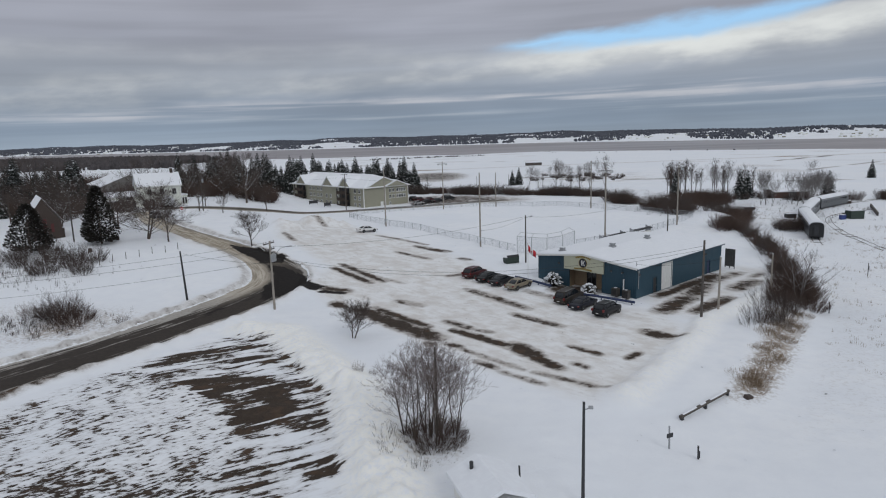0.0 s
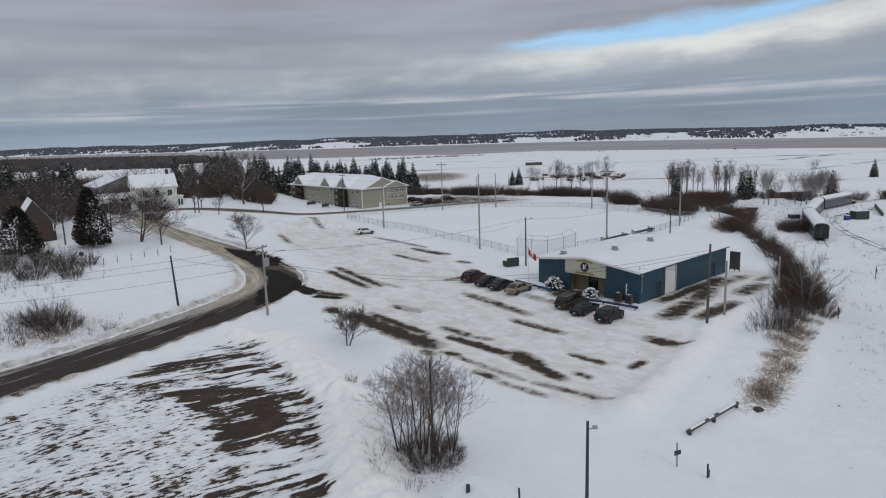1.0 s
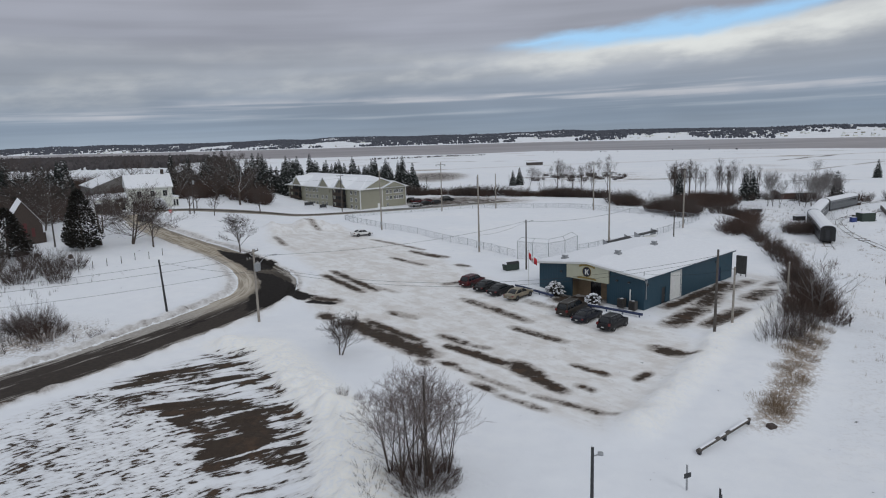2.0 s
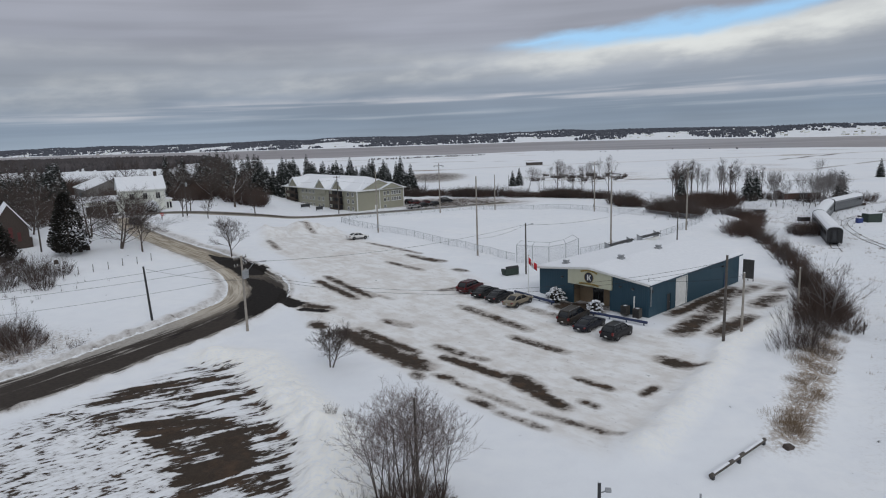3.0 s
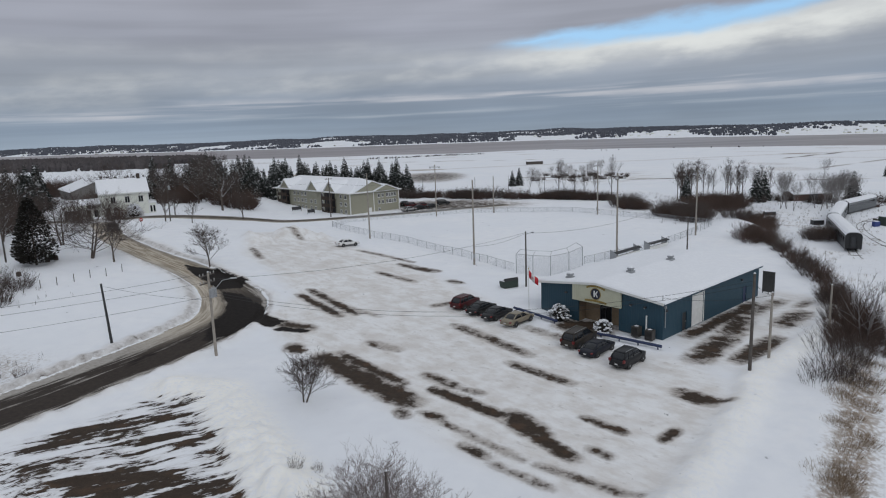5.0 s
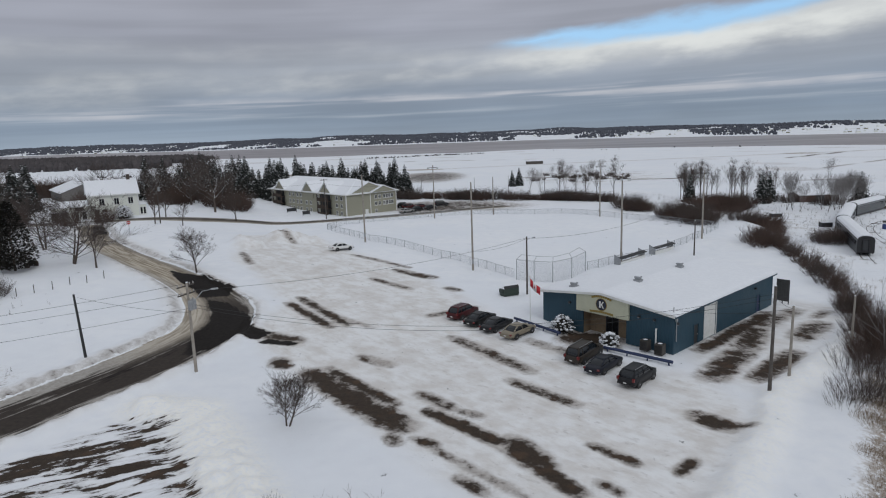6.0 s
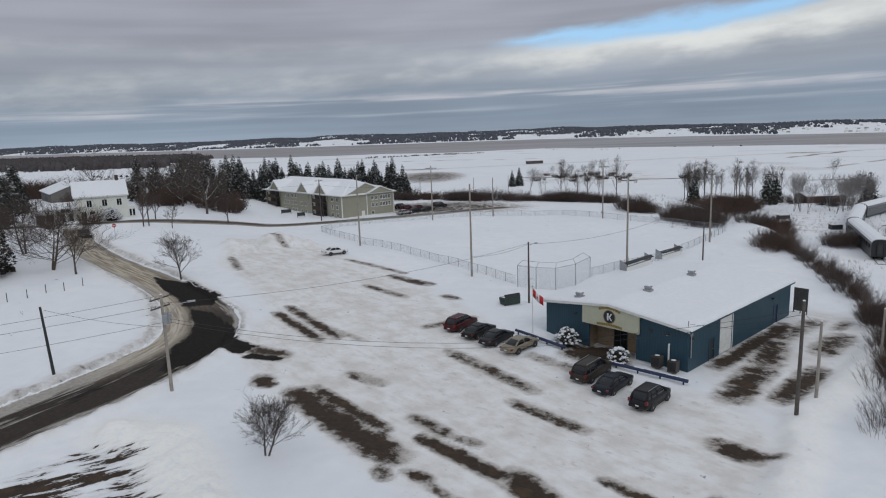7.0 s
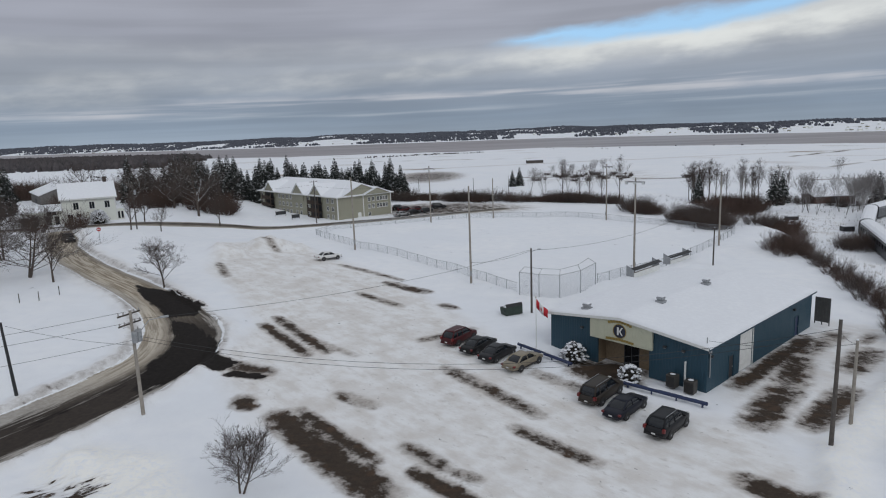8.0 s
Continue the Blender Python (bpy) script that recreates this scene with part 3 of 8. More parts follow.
ROAD = [(-62, 29.1), (-53.5, 46.4), (-47.6, 57.8), (-43, 65.3), (-38, 74.8), (-34.2, 81.6), (-31.2, 88), (-29.8, 94), (-31.6, 101.2), (-37.6, 109.6), (-45.2, 117), (-53, 123.2), (-61.2, 130.6), (-72.4, 143.6), (-78.5, 153.5), (-87.5, 166.5)]
CROSS_ROAD = [(-188.9, 152.1), (-129.3, 166.5), (-91.5, 172.5), (-74.8, 179.3), (-59.1, 190.8), (-45.3, 191.6), (-31.6, 197.1), (-15.9, 205.1), (2, 214.8), (16, 223.9)]
BANK = [(-27.4, 73.1), (-22.6, 71.4), (-16.5, 62.2), (-10.6, 53.1), (-8.8, 46.2), (-6.2, 36.9), (-4, 25.5)]
LOT = [(-18.4, 82.8), (-9, 71.7), (0.2, 59.7), (10, 50.6), (13.4, 52.3), (25, 69.2), (24, 77.4), (20, 79.2), (6.5, 90.5), (3.5, 101.9), (-2, 114.3), (-10.8, 130.3), (-22.6, 143), (-35.9, 163.9), (-48.1, 157.4), (-38.8, 128.2), (-31.3, 118.1), (-23.1, 103.9), (-24.5, 92.8)]
YARD = [(24, 76.4), (28, 74.6), (34, 80.1), (44, 90.1), (50, 100.1), (44, 103.7), (40, 98.3), (33, 91.0), (25, 83.7)]
FIELD = [(-46, 30.9), (-42.5, 48.2), (-36, 61), (-28, 71.1), (-24, 70.5), (-18, 61), (-12.4, 52.8), (-10.8, 45.5), (-8.6, 36.4), (-7, 25.5)]
FIELD_CORE = [(-26.6, 55.1), (-24.4, 58.6), (-20.6, 57.0), (-16.0, 51.4), (-15.4, 47.6), (-18.3, 44.3), (-21.1, 47.5), (-24.1, 52.3)]
LOT_RIDGE = [(13.6, 51), (19.5, 59), (25.8, 67.9), (28.6, 73.2), (34.5, 78.3), (45, 88.3), (52, 100)]
STRIPS = [(-14.2, 80.4, -4.2, 68.6, 1.0, 0.98), (-12.9, 81.7, -5.0, 73.0, 0.35, 0.8), (-2.9, 75.1, 0.0, 71.9, 0.45, 0.7), (-2.0, 71.4, 4.2, 65.0, 0.40, 0.95), (4.7, 65.4, 6.6, 62.0, 0.75, 1.0), (6.4, 61.6, 8.6, 58.2, 0.40, 0.95),
          (0.8, 71.3, 2.4, 70.1, 0.25, 0.7), (5.7, 77.7, 10.9, 72.0, 0.42, 0.72), (-0.2, 90.4, 7.8, 80.0, 0.55, 0.62), (-9.9, 84.7, -6.5, 82.2, 0.5, 0.55), (10.8, 64.8, 13.3, 61.9, 0.28, 0.75), (10.2, 59.6, 11.3, 58.2, 0.25, 0.6),
          (15.9, 60.6, 17.5, 62.2, 0.25, 0.8), (-2.4, 66.2, -1.2, 65.3, 0.2, 0.8), (0.6, 60.4, 2.3, 58.5, 0.25, 0.75), (-4.9, 66.8, -4.3, 65.4, 0.3, 0.85), (20.4, 69.3, 21.9, 67.5, 0.7, 1.0), (22.8, 67.7, 23.8, 66.8, 0.25, 0.7),
          (-3, 66.4, 5, 58.0, 0.22, 0.5), (6, 57.3, 12, 52.8, 0.25, 0.55), (-18.6, 82.7, -17.6, 82.3, 0.5, 0.9), (2.5, 57.6, 6.5, 54.2, 0.22, 0.6), (8.6, 88.6, 12.6, 84.6, 0.5, 0.6)]
STRIPS_FAR = [(-45.1, 53.4, -40.6, 60.9, 1.1, 0.75), (-46, 49, -43.5, 55, 1.0, 0.6), (-9.9, 125.7, -3.5, 120.1, 0.7, 0.75), (-19.6, 138, -8.2, 128, 0.4, 0.6), (-13.3, 119.2, -6.9, 112.9, 0.5, 0.6), (-1.1, 113, 0.6, 110.9, 0.5, 0.7), (-3, 98.9, 2.5, 102.3, 0.5, 0.6), (-42.1, 158.3, -32.6, 146.3, 0.4, 0.5), (-39.6, 134.4, -35, 125.3, 0.5, 0.5), (-17.6, 100.8, -9.9, 94, 0.3, 0.4), (-22.5, 91.4, -18.2, 89.6, 0.8, 0.8), (-18.7, 83.8, -18.1, 82.9, 0.6, 0.9), (-22.9, 104.1, -15.2, 94.4, 0.42, 0.85), (-21.9, 106.8, -13.2, 95.2, 0.42, 0.8)]
STRIPS_YARD = [(24.6, 77.5, 30.6, 84.6, 1.0, 0.95), (26.2, 84.9, 39.5, 97.6, 0.6, 1.0), (31, 85, 35.6, 92.5, 1.1, 0.85), (28.8, 77, 35.4, 83.5, 0.8, 0.95), (38.4, 88.3, 43.4, 93.2, 1.0, 0.8), (36, 92.6, 43.6, 99, 0.8, 0.7), (44, 95.5, 47, 98.3, 0.5, 0.6), (13.7, 88.6, 16.6, 87.4, 1.4, 1.3), (14.6, 90.6, 17.6, 88.6, 1.2, 1.3)]
APRON = [(-21.7, 89.4, -18.3, 88.8, 0.35, 0.95), (-31.6, 86.5, -35.5, 79.5, 0.9, 0.55)]
DITCHES = [(303, 619, 423, 709, 2.0, 0.8), (253, 469, 300, 505, 1.2, 0.6), (310, 513, 358, 551, 1.6, 0.75), (109, 424, 143, 421, 2.0, 0.8), (-190, 1180, -15, 1160, 5, 0.8), (190, 380, 226, 376, 2.0, 0.6), (40, 470, 100, 455, 2.0, 0.7), (-120, 820, 120, 760, 1.6, 0.55), (60, 330, 90, 322, 1.6, 0.6)]
TARMAC = [(-36.2, 104.0), (-35.5, 105.7), (-30.8, 103.4), (-26.1, 97.9), (-24.7, 93.7), (-21.8, 92.2), (-22.7, 90.0), (-26.5, 90.2), (-28.1, 84.8), (-30.0, 85.8), (-31.2, 92.2), (-32.9, 97.7)]
TARMAC_CORNER = [(-46.2, 118.9), (-40.4, 116.6), (-32.4, 110.0), (-32.4, 106.6), (-36.6, 105.4), (-39.8, 109.0)]
HEAPS = [(-41.4, 142.3, 5, 1.6), (-36.2, 151.6, 6, 2.0), (-30.4, 150.1, 4, 1.1), (-26.8, 72.3, 2.6, 0.5), (12.5, 51.0, 3.2, 0.5), (-11.5, 54.6, 2.0, 0.35)]


def strips(x, y, rows):
    s = np.zeros(np.shape(x))
    for ax, ay, bx, by, w, k in rows:
        d, t = seg_dist(x, y, ax, ay, bx, by)
        s = np.maximum(s, k * sst(2.3 * w + 0.55, 0.1 * w, d) * (0.72 + 0.28 * sst(0, 0.12, t) * sst(1, 0.88, t)))
    return s


def road_gap(x, y):
    """Distance from the road's middle line, measured as if the road kept its full width."""
    return line_dist(x, y, ROAD) + 1.5 * sst(98, 112, y)


def tarmac(x, y):
    """Bare wet asphalt at the mouth of the lot."""
    a = region(x, y, TARMAC, 1.0) * (1.0 + 0.2 * waves(x, y, 4, 51))
    return np.maximum.reduce([0.95 * a, 1.0 * region(x, y, TARMAC_CORNER, 0.9), strips(x, y, APRON)])


def river_near(x):
    """The near bank of the river, as y for a given x."""
    return 1156 + 0.31 * np.maximum(-x, 0) - 0.86 * np.maximum(x - 150, 0) + 60 * np.sin(x / 260.0)


def river_far(x):
    return 2410 + 0.27 * np.maximum(-x, 0) - 1.05 * np.maximum(x - 330, 0) + 70 * np.sin(x / 330.0 + 1)


def height(x, y):
    """The ground's height, with ridges, heaps, tracks and the far hills."""
    x, y = np.asarray(x, float), np.asarray(y, float)
    z = base_height(x, y)
    near = sst(380, 165, y)
    lot = np.maximum(region(x, y, LOT, 3.0), region(x, y, YARD, 2.0))
    road = sst(5.6, 3.9, np.minimum(road_gap(x, y), line_dist(x, y, CROSS_ROAD)))
    flat = np.maximum(lot * 0.9, road)
    z = z + near * (1 - flat) * (0.10 * waves(x, y, 7, 3) + 0.16 * waves(x, y, 23, 4))
    z = z + near * (1 - road) * 0.035 * waves(x, y, 2.1, 5)
    z = z + 0.25 * near * (1 - np.maximum(road, 0.5 * lot))
    d = line_dist(x, y, BANK)
    z = z + (0.85 + 0.30 * waves(x, y, 3.2, 8) + 0.26 * waves(x, y, 1.5, 9)) * sst(3.4, 0.4, d) * (0.55 + 0.45 * sst(66, 60, y))
    for hx, hy, r, k in HEAPS:
        z = z + k * (1 + 0.25 * waves(x, y, 3.0, 11)) * sst(r, 0.2 * r, np.hypot(x - hx, y - hy))
    z = z + 0.55 * sst(2.2, 0.3, line_dist(x, y, LOT_RIDGE)) * (1 + 0.3 * waves(x, y, 2.5, 12))
    rd = road_gap(x, y)
    z = z + 0.35 * sst(7.6, 5.6, rd) * sst(4.3, 5.2, rd) * (1 - lot) * (1 + 0.5 * waves(x, y, 2.0, 13))
    z = z - 0.06 * np.clip(strips(x, y, STRIPS) + strips(x, y, STRIPS_YARD), 0, 1)
    # marsh, the river's trough, and the hills beyond
    far = sst(390, 730, y)
    z = z + far * 0.5 * waves(x, y, 160, 21)
    wet = sst(-25, 25, y - river_near(x)) * sst(25, -25, y - river_far(x))
    z = z - 4.0 * wet
    up = np.maximum(y - river_far(x), 0)
    rise = 14 * sst(0, 420, up) + 18 * sst(350, 1500, up) * (0.8 + 0.35 * waves(x, y, 900, 22))
    rise = rise * (1 - 0.1 * sst(-300, -1800, x)) + sst(0, 500, up) * 6 * waves(x, y, 420, 23) + 14 * sst(200, 900, up) * sst(500, 0, np.abs(x - 1250))
    rise = rise * (1 - 0.45 * sst(500, 1400, x))
    return z + np.maximum(rise, 0)


def spread(marks):
    """Grid lines from (start, end, step at start, step at end) stretches."""
    out = []
    for a, b, s0, s1 in marks:
        n = max(2, int(abs(b - a) / (0.5 * (s0 + s1))))
        t = np.linspace(0, 1, n, endpoint=False)
        k = s1 / s0
        out.append(a + (b - a) * (t if abs(k - 1) < 0.01 else (k ** t - 1) / (k - 1)))
    return np.concatenate(out + [[marks[-1][1]]])


def sheet(name, xs, ys, fz, material, layers):
    """A draped grid with float layers, all from numpy."""
    gx, gy = np.meshgrid(xs, ys)
    z = fz(gx, gy)
    me = bpy.data.meshes.new(name)
    nx, ny = len(xs), len(ys)
    me.vertices.add(nx * ny)
    me.vertices.foreach_set("co", np.stack([gx, gy, z], -1).astype(np.float32).ravel())
    i = (np.arange(ny - 1)[:, None] * nx + np.arange(nx - 1)[None]).ravel()
    quads = np.stack([i, i + 1, i + nx + 1, i + nx], -1).astype(np.int32)
    me.loops.add(quads.size)
    me.loops.foreach_set("vertex_index", quads.ravel())
    me.polygons.add(len(quads))
    me.polygons.foreach_set("loop_start", np.arange(len(quads), dtype=np.int32) * 4)
    me.polygons.foreach_set("use_smooth", np.ones(len(quads), bool))
    me.update(calc_edges=True)
    for key, fn in layers.items():
        me.attributes.new(key, "FLOAT", "POINT").data.foreach_set("value", np.asarray(fn(gx, gy), np.float32).ravel())
    me.materials.append(material)
    return me


def grass_layer(x, y):
    d = x - hedge_x(y)
    a = 0.75 * sst(3.6, 0.6, np.abs(d - 0.8)) * sst(49, 53, y) * sst(87, 73, y)
    b = 0.18 * sst(3, 8, d) * sst(40, 20, d) * sst(36, 55, y) * sst(173, 127, y)
    c = 0.5 * sst(9, 3, np.hypot(x + 50, y - 76.5)) + 0.35 * sst(16, 6, np.hypot(x + 62, y - 73))
    e = 0.45 * sst(390, 470, y) * sst(0.45, 0.8, waves(x, y, 130, 31)) + 0.5 * sst(14, 4, np.abs(y - 628 - 0.18 * x)) * sst(345, 382, y)
    f = 0.4 * sst(4.5, 1.5, np.hypot(x + 3.5, y - 42.5))
    h = 0.75 * sst(70, 20, np.hypot((x - 92) / 1.0, (y - 470) / 1.6)) * sst(-0.2, 0.5, waves(x, y, 14, 71)) + 0.5 * sst(34, 12, np.hypot(x - 84, (y - 205) / 1.5)) * sst(-0.3, 0.5, waves(x, y, 6, 72))
    return np.maximum.reduce([a, b, c, e, f, h])


def bare_layer(x, y):
    near = np.maximum.reduce([strips(x, y, STRIPS), strips(x, y, STRIPS_FAR), 0.84 * strips(x, y, STRIPS_YARD)])
    kerb = 0.38 * sst(1.3, 0.2, np.abs(road_gap(x, y) - 5.0)) * sst(36, 55, y)
    mud = 0.62 * sst(24, 6, np.hypot((x + 6) / 1.8, y - 225)) + 0.6 * sst(40, 10, np.hypot(x + 22, (y - 510) / 2.2))
    return np.maximum.reduce([near, kerb * 0.8, mud, strips(x, y, DITCHES)])


def furrow_layer(x, y):
    """1 on the broad furrows beside the bank, 0 on the finely crumbled part."""
    return sst(-1.0, 1.0, x - np.interp(y, (30, 37, 44, 52.4, 60, 64), (-17.5, -17.7, -18.4, -24.6, -35.0, -38.0)) + 0.7 * waves(x, y, 4, 46))


def field_layer(x, y):
    """How much soil shows in the ploughed field."""
    f = region(x, y, FIELD, 1.5)
    core = region(x, y, FIELD_CORE, 1.1)
    edge = sst(0.0, 4.5, line_dist(x, y, BANK))
    fine_part = 0.33 + 0.10 * waves(x, y, 7, 41) + 0.16 * sst(42, 34, y) + 0.05 * waves(x, y, 2.6, 42)
    broad_part = 0.275 + 0.13 * edge + 0.10 * waves(x, y, 5, 43) + 0.21 * core * (1 + 0.35 * waves(x, y, 3.0, 44)) + 0.14 * sst(2.2, 0.4, np.abs(line_dist(x, y, [(-35, 60.6), (-24, 67.4)])))
    k = furrow_layer(x, y)
    return f * (fine_part * (1 - k) + broad_part * k)


def bank_layer(x, y):
    return np.maximum(sst(4.2, 1.2, line_dist(x, y, BANK)), 0.7 * sst(2.6, 0.6, line_dist(x, y, LOT_RIDGE)))


def packed_layer(x, y):
    return np.maximum.reduce([region(x, y, LOT, 2.0), 0.8 * region(x, y, YARD, 2.0), 0.6 * sst(7.5, 5, road_gap(x, y))])


GX = spread([(-4700, -1200, 60, 30), (-1200, -200, 30, 6), (-200, -90, 6, 1.2), (-90, -52, 1.0, 0.5), (-52, 52, 0.36, 0.36), (52, 100, 0.5, 1.2), (100, 260, 1.5, 6), (260, 1200, 6, 24), (1200, 3600, 24, 50)])
GY = spread([(-60, 22, 8, 0.8), (22, 118, 0.34, 0.38), (118, 250, 0.46, 1.3), (250, 700, 1.8, 8), (700, 1700, 8, 16), (1700, 4750, 16, 30)])
ground = new("ground", sheet("ground", GX, GY, height, M_GROUND, {"bare": bare_layer, "field": field_layer, "packed": packed_layer, "grass": grass_layer,
                                                             "asphalt": tarmac, "bank": bank_layer, "furrow": furrow_layer}))
tagged(ground, "snow-covered ground with bare strips, stubble rows and marsh", "ground", kind="structure")


def gh(x, y):
    return float(height(np.array([float(x)]), np.array([float(y)]))[0])


def smooth_line(pts, step):
    """A smooth line through the points, as evenly set places."""
    p = np.array(pts, float)
    q = np.vstack([2 * p[0] - p[1], p, 2 * p[-1] - p[-2]])
    out = []
    for i in range(len(p) - 1):
        a, b, c, d = q[i:i + 4]
        n = max(2, int(np.linalg.norm(c - b) / step))
        for t in np.linspace(0, 1, n, endpoint=False):
            out.append(0.5 * (2 * b + (c - a) * t + (2 * a - 5 * b + 4 * c - d) * t * t + (3 * b - a - 3 * c + d) * t ** 3))
    return np.array(out + [p[-1]])


def road_sheet(name, pts, half, worn, sand, label):
    """A strip of road draped a little above the ground."""
    line = smooth_line(pts, 0.8)
    d = np.gradient(line, axis=0)
    d /= np.linalg.norm(d, axis=1)[:, None]
    nrm = np.stack([d[:, 1], -d[:, 0]], -1)
    us = np.linspace(-1, 1, 25)
    wide = half - 1.5 * sst(98, 112, line[:, 1]) * (half > 4)
    place = line[:, None] + nrm[:, None] * (us[None, :] * wide[:, None])[..., None]
    x, y = place[..., 0], place[..., 1]
    crown = 0.05 * (1 - us ** 2) - 0.14 * sst(0.86, 1.0, np.abs(us))
    z = height(x, y) + 0.05 + crown[None]
    along = np.concatenate([[0], np.cumsum(np.linalg.norm(np.diff(line, axis=0), axis=1))])
    nx, ny = len(us), len(line)
    me = bpy.data.meshes.new(name)
    me.from_pydata(np.stack([x, y, z], -1).reshape(-1, 3).tolist(), [], [(j * nx + i, j * nx + i + 1, (j + 1) * nx + i + 1, (j + 1) * nx + i) for j in range(ny - 1) for i in range(nx - 1)])
    me.polygons.foreach_set("use_smooth", [True] * len(me.polygons))
    uu, aa = np.meshgrid(us, along)
    layers = {"across": uu, "along": aa, "worn": worn(uu, x, y), "sand": sand(uu, x, y), "tar": tarmac(x, y) * sst(-0.5, 0.0, uu), "edge": sst(0.72, 1.02, np.abs(uu)) + 0.35 * sst(108, 125, y) * sst(0.45, 0.9, np.abs(uu))}
    for key, val in layers.items():
        me.attributes.new(key, "FLOAT", "POINT").data.foreach_set("value", np.asarray(val, np.float32).ravel())
    me.materials.append(M_ROAD)
    return tagged(new(name, me), label, "road", kind="structure")


road_sheet("road", ROAD, 5.0,
           lambda u, x, y: 0.48 + 0.40 * sst(0.5, 0.1, np.abs(u - 0.30)) + 0.30 * sst(0.35, 0.05, np.abs(u + 0.35)) - 0.45 * sst(-0.1, -0.6, u) * sst(66, 88, y) - 0.1 * sst(0.6, 0.95, np.abs(u)),
           lambda u, x, y: 0.9 * sst(102, 116, y) * sst(1.0, 0.35, np.abs(u)) + 0.7 * sst(-0.05, -0.5, u) * sst(80, 93, y) * sst(113, 105, y),
           "curved country road with dark wheel tracks and slush")
road_sheet("road", CROSS_ROAD, 3.6, lambda u, x, y: 0.35 + 0.35 * sst(0.7, 0.2, np.abs(u)), lambda u, x, y: 0.25 * sst(-0.5, 0.5, u) + 0 * x,
           "cross road with packed snow and bare asphalt tracks")

wx = np.linspace(-4600, 2600, 60)
bw = Build()
for xa, xb in zip(wx, wx[1:]):
    bw.face([(xa, river_near(xa) - 40, -10.6), (xb, river_near(xb) - 40, -10.6), (xb, river_far(xb) + 40, -10.6), (xa, river_far(xa) + 40, -10.6)])
solo("water", bw, M_WATER, pose(0, 0, 0), "broad grey-brown tidal river beyond the marsh", "river", kind="structure")

# ---------------------------------------------------------------- the blue hall
def window(parent, x, z, w, h, y=0.0, face=-1, trim=M_WHITE, name="window", bars=1):
    """A window in a wall along x: frame with a set-back pane, standing proud of the wall towards face."""
    a, b = (y, y + 0.06 * face)
    lo, hi = min(a, b), max(a, b)
    f = Build()
    t = 0.09
    f.box(x - w / 2 - t, x - w / 2, lo, hi, z - t, z + h + t).box(x + w / 2, x + w / 2 + t, lo, hi, z - t, z + h + t)
    f.box(x - w / 2, x + w / 2, lo, hi, z - t, z).box(x - w / 2, x + w / 2, lo, hi, z + h, z + h + t)
    for i in range(1, bars + 1):
        q = x - w / 2 + w * i / (bars + 1)
        f.box(q - 0.03, q + 0.03, lo, hi - 0.01, z, z + h)
    win = part(name, f, trim, parent)
    p = Build().box(x - w / 2, x + w / 2, y + 0.012 * face - 0.008, y + 0.012 * face + 0.008, z, z + h)
    part("pane", p, M_GLASS, win)
    s = Build().box(x - w / 2 - 0.14, x + w / 2 + 0.14, min(y, y + 0.13 * face), max(y, y + 0.13 * face), z - 0.15, z - t)
    part("sill", s, trim, win)
    return win


